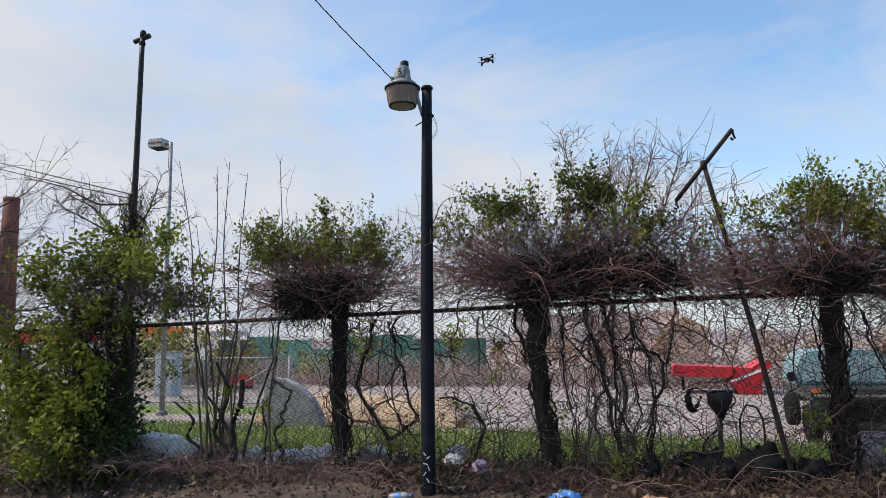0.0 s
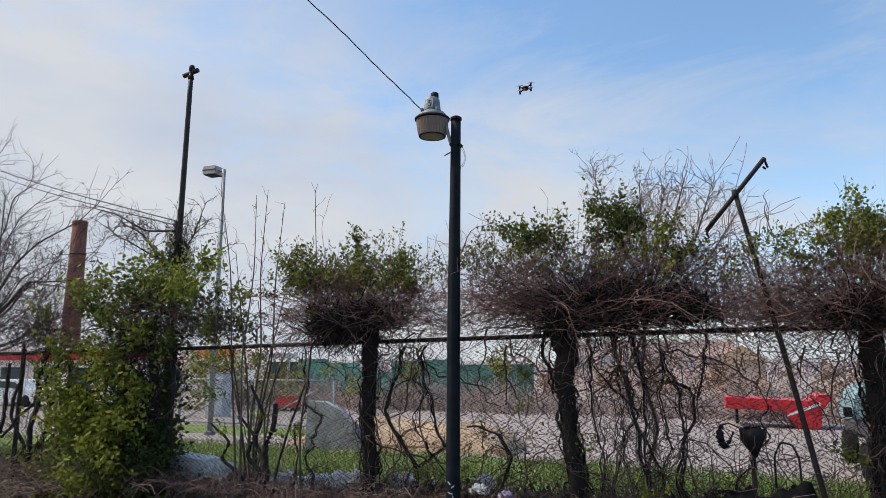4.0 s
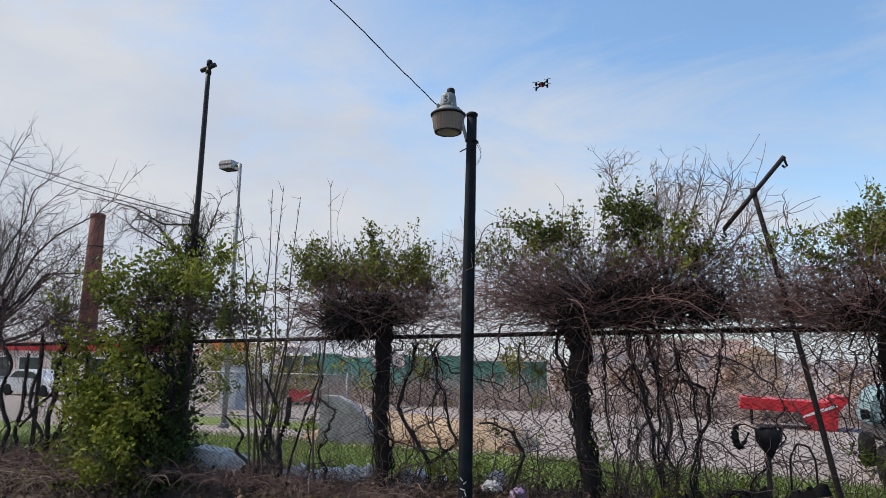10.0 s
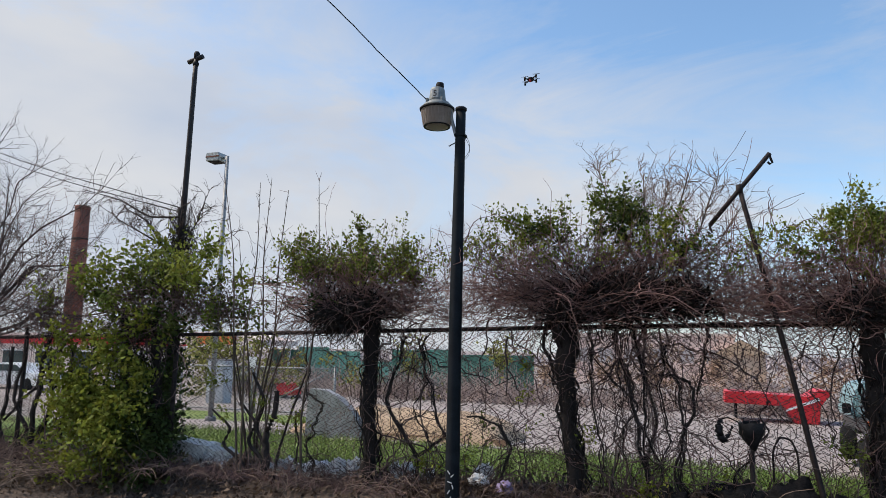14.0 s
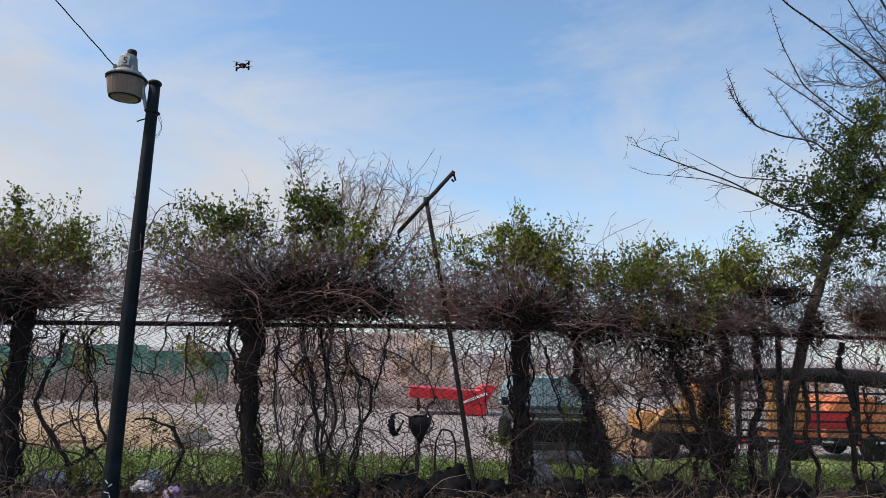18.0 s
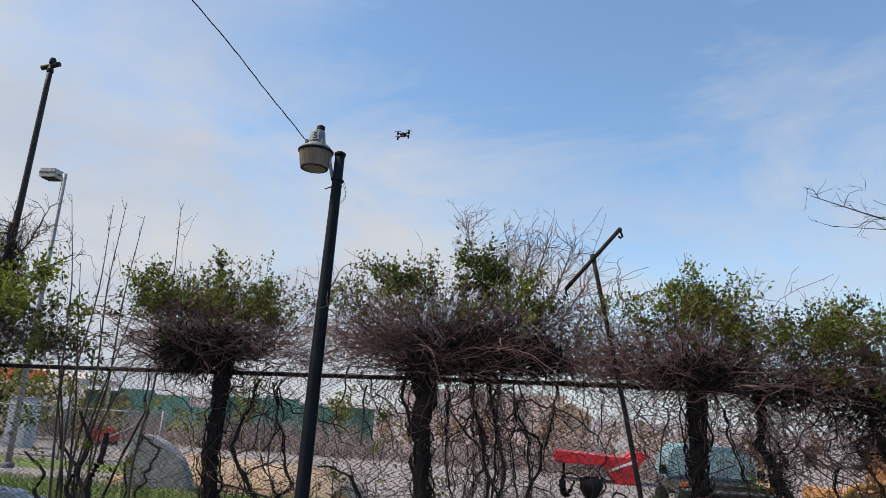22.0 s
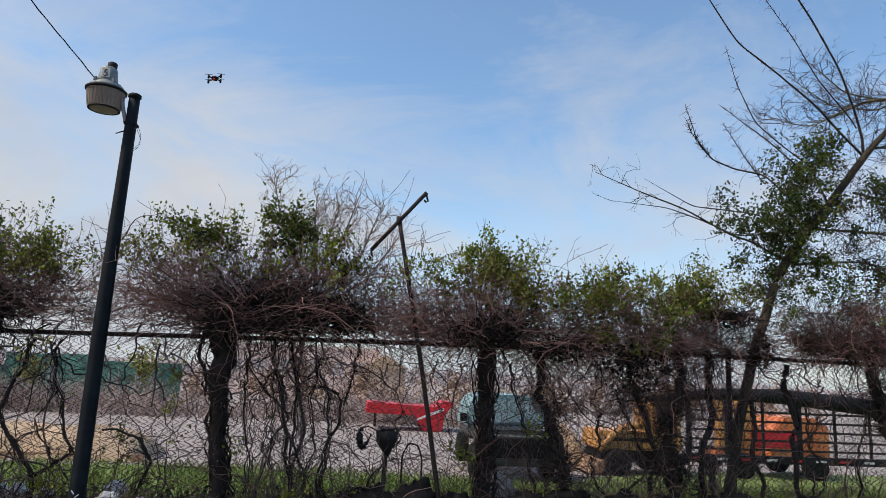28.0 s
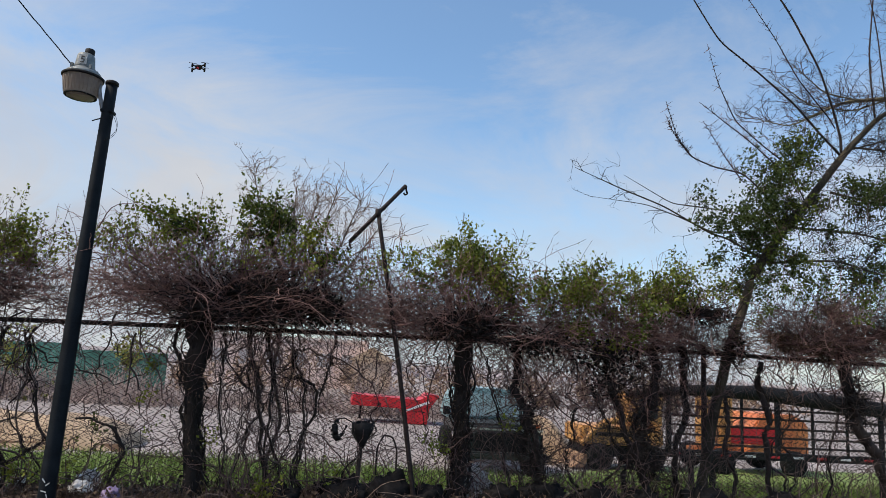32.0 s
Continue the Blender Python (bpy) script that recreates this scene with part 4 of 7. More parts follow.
thicket("vine_thicket", "thicket of brown vines over the fence behind the leaning tree", [(5.4, 2.0, 0.9, 0.9, 1.0, 330), (6.0, 1.95, 0.9, 0.9, 1.0, 380), (6.9, 2.1, 1.0, 1.0, 1.3, 520), (7.9, 2.2, 0.9, 0.9, 1.5, 560), (8.8, 2.2, 0.9, 0.9, 1.5, 450)], "cane_red")
def tangle(name, label, x0, x1, z0, z1, n, mat, size=(0.25, 0.8), ragged=0.25):
    """Curly loose twigs filling the air over the fence."""
    n = int(n * 0.75)
    st = np.stack([rng.uniform(x0, x1, n) + rng.normal(0, ragged, n), 6.95 + rng.normal(0, 0.25, n), z0 + (z1 - z0) * rng.random(n) ** 1.4], -1)
    P = canes(n, st, rng.normal(0, 1, (n, 3)) * (1, 0.6, 0.8) + (0, 0, 0.55), rng.uniform(*size, n), 0.1, 0.3, 10)
    pick, kk = rng.integers(0, n, n), rng.integers(2, 9, n)
    P2 = canes(n, P[pick, kk], rng.normal(0, 1, (n, 3)) + (0, 0, 0.4), rng.uniform(0.08, 0.3, n), 0, 0.3, 6)
    ob = new(name, joined(name, [tube_arrays(P, taper(P, 0.003 + 0.004 * rng.random(n) ** 2, 0.0018)), tube_arrays(P2, taper(P2, 0.003, 0.0016))], M[mat]))
    return tagged(ob, label, "vines", kind="stuff")


tangle("twig_tangle", "curly bare twigs tangled above the fence", 5.2, 9.4, 2.0, 4.4, 1100, "bark_twig", (0.25, 0.8), 0.4)
tangle("twig_tangle", "loose curly twigs over the middle shrubs", -2.4, 1.2, 2.15, 2.7, 340, "cane_red")
tangle("twig_tangle", "loose curly twigs over the hedge", 1.0, 4.2, 1.9, 2.5, 420, "cane_red")
tangle("twig_tangle", "bare twigs between the tree and the ivy", -11.5, -8.0, 1.7, 3.4, 520, "cane")
thicket("vine_thicket", "spray of brown vines between the grown posts", [(0.75, 1.95, 0.7, 0.7, 0.85, 260), (-2.3, 1.9, 0.5, 0.6, 0.6, 90), (4.3, 1.95, 0.5, 0.6, 0.9, 150)], "cane_red")
thicket("vine_thicket", "tangle of bare twigs over the ivy and fence", [(-8.4, 1.8, 0.9, 0.9, 1.0, 210), (-7.3, 2.0, 0.8, 0.8, 0.8, 70), (-6.1, 2.0, 0.8, 0.8, 0.8, 130), (-5.6, 1.9, 0.5, 0.6, 0.7, 160), (-11.0, 1.8, 1.0, 1.0, 1.2, 500)], "cane")


def hedge_top(name, label, blobs, mat):
    V, Q = sprigs(blobs, 0.034, 10, 1.3)
    return tagged(new(name, fast_mesh(name, V, Q, M[mat])), label, "leaves", kind="stuff")


hedge_top("vine_leaves", "small green leaves on vines over the top rail",
          [((0.62, 6.9, 2.5), (0.22, 0.15, 0.3), 260), ((0.95, 6.9, 2.6), (0.25, 0.15, 0.2), 260), ((1.3, 6.9, 2.75), (0.35, 0.2, 0.22), 700), ((1.75, 6.9, 2.6), (0.4, 0.2, 0.22), 800), ((2.3, 6.9, 2.35), (0.5, 0.2, 0.25), 900),
           ((3.0, 6.9, 2.1), (0.5, 0.2, 0.25), 800), ((3.5, 6.9, 2.35), (0.45, 0.2, 0.3), 900), ((4.0, 6.9, 2.55), (0.35, 0.2, 0.25), 500), ((3.2, 6.9, 1.9), (0.5, 0.2, 0.2), 350), ((1.2, 6.9, 2.3), (0.4, 0.2, 0.15), 250)], "leaf_bright")
hedge_top("vine_leaves", "sparse yellow-green spring leaves on sapling stems",
          [((-5.2, 6.9, 1.2), (0.5, 0.2, 0.6), 260), ((-4.5, 6.9, 0.8), (0.5, 0.2, 0.6), 240), ((-5.4, 6.9, 2.1), (0.4, 0.2, 0.4), 200), ((-1.75, 6.85, 0.75), (0.25, 0.1, 0.4), 150), ((-0.9, 6.85, 0.35), (0.3, 0.1, 0.25), 160), ((-0.3, 6.85, 0.35), (0.4, 0.1, 0.2), 200), ((1.95, 6.85, 0.9), (0.1, 0.1, 0.2), 60), ((-2.6, 6.85, 0.3), (0.5, 0.1, 0.2), 130)], "leaf_bright")
hedge_top("vine_leaves", "sparse green leaves among vines at the fence",
          [((5.2, 6.9, 2.5), (0.5, 0.2, 0.35), 700), ((6.2, 6.9, 2.6), (0.7, 0.2, 0.4), 800), ((7.2, 6.9, 2.9), (0.7, 0.25, 0.6), 900), ((8.2, 6.9, 2.9), (0.6, 0.25, 0.7), 800), ((-2.1, 6.9, 0.6), (0.2, 0.1, 0.3), 90), ((1.15, 6.8, 0.75), (0.16, 0.1, 0.25), 160),
           ((-4.9, 6.9, 2.2), (0.5, 0.2, 0.3), 160), ((-5.8, 7.0, 2.2), (0.45, 0.25, 0.4), 420)], "leaf")


def curtain(name, label, x0, x1, n, mat, z0=0.1, z1=1.85, thick=0.006, wig=0.22, yy=6.93):
    """Vines climbing and hanging along the fence."""
    n, thick = int(n * 0.8), thick * 1.02
    sx = rng.uniform(x0, x1, n)
    up = rng.random(n) < 0.6
    st = np.stack([sx, yy + rng.normal(0, 0.05, n), np.where(up, z0 + 0.05 * rng.random(n), z1 * rng.uniform(0.85, 1.05, n))], -1)
    way = np.stack([rng.normal(0, 0.35, n), rng.normal(0, 0.05, n), np.where(up, 1.0, -1.0)], -1)
    P = canes(n, st, way, rng.uniform(0.5, 1.0, n) * (z1 - z0) * 1.35, 0, wig * 1.12, 20, 0.02)
    P[:, :, 0] += np.cumsum(rng.normal(0, 0.012, (n, 20)), axis=1) + rng.normal(0, 0.013, (n, 20))
    P[:, :, 2] += rng.normal(0, 0.013, (n, 20))
    P[:, :, 1] = yy + (P[:, :, 1] - yy) * 0.22
    P[:, :, 2] = np.clip(P[:, :, 2], 0.02, 2.4)
    m = int(n * 1.9)
    pick, kk = rng.integers(0, n, m), rng.integers(1, 19, m)
    P2 = canes(m, P[pick, kk], rng.normal(0, 1, (m, 3)) * (0.6, 0.3, 1), rng.uniform(0.08, 0.36, m), 0.1, 0.3, 8)
    P2[:, :, 1] = yy + (P2[:, :, 1] - yy) * 0.5
    ob = new(name, joined(name, [tube_arrays(P, taper(P, thick * (0.45 + 1.3 * rng.random(n) ** 1.8), thick * 0.35)), tube_arrays(P2, taper(P2, thick * 0.4, thick * 0.2))], M[mat]))
    return tagged(ob, label, "vines", kind="stuff")


curtain("fence_vines", "crooked bare vine stems climbing the fence mesh", -5.2, -1.5, 130, "cane", thick=0.0052, wig=0.3)
curtain("fence_vines", "twisted dark vine stems beside the grown post", -3.35, -2.65, 44, "bark_twig", thick=0.0075, wig=0.32)
curtain("fence_vines", "twisted dark vine stems on the fence", -2.1, -1.5, 26, "bark_twig", thick=0.007, wig=0.32)
curtain("fence_vines", "twisted dark vine stems on the fence", -1.1, 1.4, 60, "bark_twig", thick=0.007, wig=0.32)
curtain("fence_vines", "thicket of bare brown vine stems on the fence", -1.1, 1.5, 165, "cane", thick=0.005, wig=0.3)
curtain("fence_vines", "thick column of brown vine stems on the fence", -0.78, -0.3, 90, "cane", thick=0.0055, wig=0.24)
curtain("fence_vines", "hanging curtain of dry vine stems", 1.6, 4.1, 210, "cane", thick=0.005)
curtain("fence_vines", "twisted dark vine stems on the fence", 2.0, 4.4, 70, "bark_twig", thick=0.007, wig=0.32)
curtain("fence_vines", "dense brown vine stems hanging on the fence", 2.5, 4.4, 80, "cane", thick=0.0048, wig=0.3)
curtain("fence_vines", "matted dry reddish vines under the top rail", 1.9, 4.2, 320, "cane_red", z0=1.15, z1=1.95, thick=0.005, wig=0.34)
curtain("fence_vines", "dark vine stems on the fence", 4.4, 9.5, 180, "cane", thick=0.005, wig=0.3)
curtain("fence_vines", "dense dark vine stems over the fence", 5.2, 9.5, 120, "bark_twig", thick=0.007, wig=0.3)
curtain("fence_vines", "dense dark vine stems beyond the ivy trunks", 7.0, 9.8, 110, "bark_twig", thick=0.009, wig=0.3)
curtain("fence_vines", "matted dark vines on the top rail", 4.9, 9.5, 240, "cane_red", z0=1.75, z1=2.5, thick=0.005, wig=0.34)
curtain("fence_vines", "bare vine stems on the fence beside the ivy", -11.5, -6.0, 110, "cane", thick=0.007, wig=0.26)


def shoots(name, label, x0, x1, n, z):
    """Long single shoots standing out of the top."""
    st = np.stack([rng.uniform(x0, x1, n), 6.95 + rng.normal(0, 0.12, n), z + rng.normal(0, 0.12, n)], -1)
    P = canes(n, st, np.stack([rng.normal(0, 0.4, n), rng.normal(0, 0.3, n), np.ones(n)], -1), rng.uniform(0.25, 0.75, n), 0.05, 0.07, 9, 0.03)
    return tagged(new(name, tubes(name, P, taper(P, 0.004, 0.0015), M["cane"])), label, "shoots", kind="stuff")


shoots("long_shoots", "long thin leafless shoots rising from the hedge top", 1.0, 4.2, 26, 2.35)
shoots("long_shoots", "long thin leafless shoots rising from the shrub top", -4.8, -2.4, 16, 2.3)
shoots("long_shoots", "long thin leafless shoots rising from the shrub top", -2.4, 0.4, 30, 2.45)
shoots("long_shoots", "long thin leafless shoots around the ivy", -8.5, -5.6, 24, 2.1)


def old_vine(pts, r, label="old thick vine stem twisting up the fence", y=6.93, mat="bark"):
    """One thick twisted vine stem, given by x and z."""
    q = np.array(pts, float)
    uu = np.linspace(0, len(q) - 1, 3 * len(q) - 2)
    q = np.stack([np.interp(uu, np.arange(len(q)), q[:, 0]), np.interp(uu, np.arange(len(q)), q[:, 1])], -1)
    q[1:-1, 0] += rng.normal(0, 0.016 + 0.35 * r, len(q) - 2)
    pts = [(float(a), float(b)) for a, b in q]
    me = path_tube("old_vine", [(x, y + 0.02 * math.sin(5 * z), z) for x, z in pts], [r * k for k in np.linspace(1.15, 0.8, len(pts))], M[mat], 8, 3, 0.16)
    ob = tagged(new("old_vine", me), label, "vine", "old vine stems")
    p = np.array([(x, y, z) for x, z in pts])
    m = 10 + int(r * 500)
    u = rng.random(m) * (len(p) - 1)
    at = np.stack([np.interp(u, np.arange(len(p)), p[:, k]) for k in range(3)], -1)
    P = canes(m, at, rng.normal(0, 1, (m, 3)) * (1, 0.4, 0.8) + (0, -0.1, 0.3), rng.uniform(0.08, 0.4, m), 0.1, 0.36, 9)
    ux = np.linspace(0, 1, 26)
    W_ = np.zeros((3, 26, 3))
    for k in range(3):
        W_[k] = np.stack([np.interp(ux * (len(p) - 1), np.arange(len(p)), p[:, c]) for c in range(3)], -1)
        W_[k, :, 0] += (r + 0.012) * np.sin(ux * rng.uniform(6, 16) + rng.uniform(0, 6)) * rng.uniform(0.6, 1.5) + rng.normal(0, 0.006, 26)
        W_[k, :, 1] -= r * rng.uniform(0.2, 1.0)
    tagged(part("brushwood", joined("brushwood", [tube_arrays(P, taper(P, 0.0042, 0.0016)), tube_arrays(W_, np.full((3, 26), min(0.0045, r * 0.4)))], M["bark"]), M["bark"], ob), kind="stuff")
    return ob


old_vine([(-2.89, 0.05), (-2.83, 0.46), (-3.1, 0.8), (-3.21, 1.1), (-3.05, 1.41), (-2.98, 1.70)], 0.019)
old_vine([(-2.83, 0.42), (-2.54, 0.65), (-2.64, 1.06), (-2.78, 1.35), (-2.75, 1.70)], 0.012)
old_vine([(-1.96, 0.05), (-1.81, 0.58), (-1.9, 0.8), (-2.11, 0.88), (-2.26, 0.87)], 0.012)
old_vine([(-1.39, 1.93), (-1.47, 1.71), (-1.38, 1.51), (-1.36, 1.22)], 0.017)
old_vine([(-0.74, 1.8), (-0.66, 1.4), (-0.56, 0.87), (-0.46, 0.34), (-0.45, 0.05)], 0.016)
old_vine([(-0.58, 1.8), (-0.49, 1.24), (-0.5, 0.79), (-0.42, 0.1)], 0.012)
old_vine([(-1.01, 1.75), (-0.97, 1.4), (-1.0, 1.28), (-0.94, 0.86), (-0.88, 0.65), (-0.95, 0.1)], 0.009)
old_vine([(-0.28, 1.36), (-0.09, 1.3), (-0.01, 1.18), (-0.09, 0.89), (-0.19, 0.69), (-0.22, 0.05)], 0.013)
old_vine([(0.1, 1.8), (0.09, 1.52), (0.02, 1.36), (-0.01, 1.18)], 0.01)
old_vine([(2.0, 1.85), (2.0, 1.6), (2.06, 1.27), (2.2, 0.91), (2.29, 0.43), (2.3, 0.05)], 0.04, "ivy-thick dark vine trunk against the fence")
old_vine([(3.0, 1.75), (3.07, 1.48), (3.21, 1.13), (3.29, 0.72), (3.23, 0.42), (3.3, 0.05)], 0.03)
old_vine([(3.6, 1.9), (3.56, 1.51), (3.5, 1.08), (3.34, 0.78), (3.48, 0.43), (3.5, 0.05)], 0.05, "ivy-thick dark vine trunk against the fence")
old_vine([(3.9, 1.9), (3.9, 1.56), (3.94, 1.22), (3.8, 0.92), (3.84, 0.44), (3.86, 0.05)], 0.035)
old_vine([(4.40, 1.4), (4.42, 1.12), (4.38, 0.82), (4.49, 0.52), (4.46, 0.05)], 0.022)
old_vine([(4.85, 1.8), (4.8, 1.5), (4.88, 1.14), (4.91, 0.78), (4.91, 0.41), (4.95, 0.05)], 0.03)
old_vine([(5.9, 2.1), (5.93, 1.81), (5.95, 1.32), (6.02, 1.07), (6.24, 0.82), (6.34, 0.51), (6.4, 0.05)], 0.06, "ivy-thick dark vine trunk against the fence")
old_vine([(6.84, 0.05), (6.92, 1.11), (6.91, 1.8), (6.84, 2.3)], 0.085, "ivy-thick dark vine trunk against the fence")
old_vine([(7.27, 0.05), (7.26, 1.12), (7.21, 1.68), (7.45, 1.95)], 0.055, "ivy-thick dark vine trunk against the fence")
old_vine([(-8.45, 0.05), (-8.5, 0.5), (-8.35, 0.9), (-8.4, 1.3), (-8.2, 1.75)], 0.03)
old_vine([(-8.9, 0.05), (-9.1, 0.4), (-8.95, 0.9), (-9.0, 1.5)], 0.025)
old_vine([(-8.15, -0.05), (-8.3, 0.4), (-8.1, 0.8), (-8.25, 1.2), (-8.0, 1.7)], 0.022)
old_vine([(-8.7, -0.05), (-8.6, 0.4), (-8.85, 0.8), (-8.7, 1.3), (-8.75, 1.8)], 0.02)
old_vine([(-9.35, -0.05), (-9.2, 0.45), (-9.45, 0.9), (-9.3, 1.35), (-9.6, 1.75)], 0.026)
old_vine([(-9.0, 0.5), (-8.75, 0.75), (-8.45, 0.95), (-8.2, 1.4)], 0.014)
old_vine([(-7.85, -0.05), (-7.95, 0.5), (-7.8, 1.0), (-7.9, 1.6)], 0.016)
old_vine([(-10.4, 0.05), (-10.2, 0.7), (-10.3, 1.2), (-10.0, 1.7)], 0.03)
for k in range(20):
    x = rng.choice([rng.uniform(-5.6, -1.5), rng.uniform(-1.0, 1.3), rng.uniform(1.7, 4.1), rng.uniform(4.4, 8.5)])
    n = 9
    zz = np.linspace(0.05, rng.uniform(0.9, 1.85), n)
    xx = x + np.cumsum(rng.normal(0, 0.075, n)) + 0.05 * np.sin(zz * 6 + k)
    old_vine([(float(a), float(b)) for a, b in zip(xx, zz)], rng.uniform(0.005, 0.011))


def mat_heap(name, label, blobs, mat):
    """Matted dry vines and dead leaves caught in the fence top."""
    chunks = []
    for cx, cz, rx, rz, m in blobs:
        P = canes(m, ellipsoid(m, (cx, 6.93, cz), (rx, 0.15, rz)), rng.normal(0, 1, (m, 3)) * (1.3, 0.5, 0.5), rng.uniform(0.15, 0.5, m), 0.1, 0.35, 8)
        chunks += [tube_arrays(P, taper(P, 0.005, 0.002)), leaves(ellipsoid(m * 3, (cx, 6.93, cz), (rx, 0.13, rz)), 0.045)]
    return tagged(new(name, joined(name, chunks, M[mat])), label, "vines", kind="stuff")


mat_heap("matted_vines", "heap of matted dry brown vines on the rail", [(5.5, 2.0, 0.5, 0.09, 170), (5.1, 2.08, 0.3, 0.06, 70), (6.55, 2.2, 0.22, 0.1, 150), (7.6, 2.25, 0.5, 0.14, 200), (4.55, 2.0, 0.14, 0.2, 40)], "litter")
mat_heap("matted_vines", "clump of dead tan leaves caught in the twigs", [(5.74, 2.42, 0.17, 0.11, 60)], "tan_leaf")
mat_heap("matted_vines", "dark matted vines hanging on the fence", [(4.5, 1.9, 0.16, 0.2, 50), (3.42, 1.0, 0.13, 0.25, 100), (3.5, 0.62, 0.14, 0.2, 70), (2.28, 0.55, 0.1, 0.3, 80), (3.05, 1.45, 0.3, 0.2, 90), (4.05, 0.25, 0.26, 0.1, 50), (5.98, 1.4, 0.13, 0.35, 140), (6.9, 1.3, 0.12, 0.5, 140), (2.15, 1.0, 0.09, 0.4, 90)], "bark")


def band(name, label, x0, x1, z, dz, n, mat):
    """Canes lying along the top rail."""
    n = int(n * 0.75)
    st = np.stack([rng.uniform(x0, x1, n), 6.95 + rng.normal(0, 0.14, n), z + rng.normal(0, dz, n)], -1)
    P = canes(n, st, np.stack([rng.choice([-1.0, 1.0], n), rng.normal(0, 0.25, n), rng.normal(0.25, 0.8, n)], -1), rng.uniform(0.3, 1.0, n), 0.5, 0.24, 10, 0.06)
    ob = new(name, tubes(name, P, taper(P, rng.uniform(0.003, 0.007, n), 0.0018), M[mat]))
    return tagged(ob, label, "vines", kind="stuff")


band("rail_vines", "dry canes tangled along the top rail", -5.2, -2.3, 1.98, 0.12, 130, "cane")
band("rail_vines", "dry canes tangled along the top rail", -2.3, -0.6, 2.08, 0.12, 110, "cane_red")
band("rail_vines", "dry canes tangled along the top rail", -0.6, 1.2, 2.03, 0.12, 220, "cane_red")
band("rail_vines", "dry canes tangled along the top rail", 1.0, 4.2, 1.85, 0.2, 420, "cane_red")
band("rail_vines", "dry canes tangled along the top rail", 4.9, 9.5, 2.2, 0.3, 480, "cane_red")
band("rail_vines", "dry canes tangled along the top rail", -12, -6.0, 1.85, 0.2, 500, "cane")


def build_ivy():
    f = root("ivy_bush", (-7.0, 7.0, 0), "green ivy bush smothering the foot of a pole", "bush")
    # sun side painted in: bright leaves left and in front, dark ones right
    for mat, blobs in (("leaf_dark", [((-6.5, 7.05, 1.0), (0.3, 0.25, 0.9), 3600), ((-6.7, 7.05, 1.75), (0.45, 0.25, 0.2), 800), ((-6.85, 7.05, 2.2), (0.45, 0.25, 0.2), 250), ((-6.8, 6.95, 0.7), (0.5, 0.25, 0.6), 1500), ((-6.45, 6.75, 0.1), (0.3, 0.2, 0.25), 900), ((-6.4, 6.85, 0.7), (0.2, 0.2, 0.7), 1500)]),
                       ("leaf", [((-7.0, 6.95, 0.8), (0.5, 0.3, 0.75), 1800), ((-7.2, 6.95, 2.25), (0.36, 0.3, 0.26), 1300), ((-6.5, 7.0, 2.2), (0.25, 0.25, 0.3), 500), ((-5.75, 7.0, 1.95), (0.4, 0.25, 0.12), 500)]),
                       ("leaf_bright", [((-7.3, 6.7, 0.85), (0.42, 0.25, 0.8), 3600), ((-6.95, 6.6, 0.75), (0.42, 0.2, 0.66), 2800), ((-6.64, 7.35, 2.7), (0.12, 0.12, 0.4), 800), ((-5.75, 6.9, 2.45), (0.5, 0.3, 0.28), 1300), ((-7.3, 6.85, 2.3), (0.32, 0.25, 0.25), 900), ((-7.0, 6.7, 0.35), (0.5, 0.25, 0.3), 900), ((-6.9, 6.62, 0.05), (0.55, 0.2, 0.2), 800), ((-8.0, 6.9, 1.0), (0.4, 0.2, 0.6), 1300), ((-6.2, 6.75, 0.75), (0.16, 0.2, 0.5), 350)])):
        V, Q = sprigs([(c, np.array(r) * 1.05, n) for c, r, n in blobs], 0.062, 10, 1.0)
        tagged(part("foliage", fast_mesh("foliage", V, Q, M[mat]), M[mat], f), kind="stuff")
    m = 320
    P = canes(m, ellipsoid(m, (-6.75, 7.05, 1.8), (0.5, 0.2, 0.6)), rng.normal(0, 1, (m, 3)) + (0, 0, 0.5), rng.uniform(0.3, 0.9, m), 0.1, 0.2, 8)
    tagged(part("tangle", tubes("tangle", P, taper(P, 0.006, 0.002), M["cane"]), M["cane"], f), kind="stuff")
    for x in (-6.5, -7.0):
        part("stem", path_tube("stem", [(x, 7.0, -0.1), (x + 0.06, 7.0, 0.9), (x - 0.05, 7.0, 2.0)], [0.09, 0.07, 0.05], M["bark"], 10, 6, 0.15), M["bark"], f)


build_ivy()


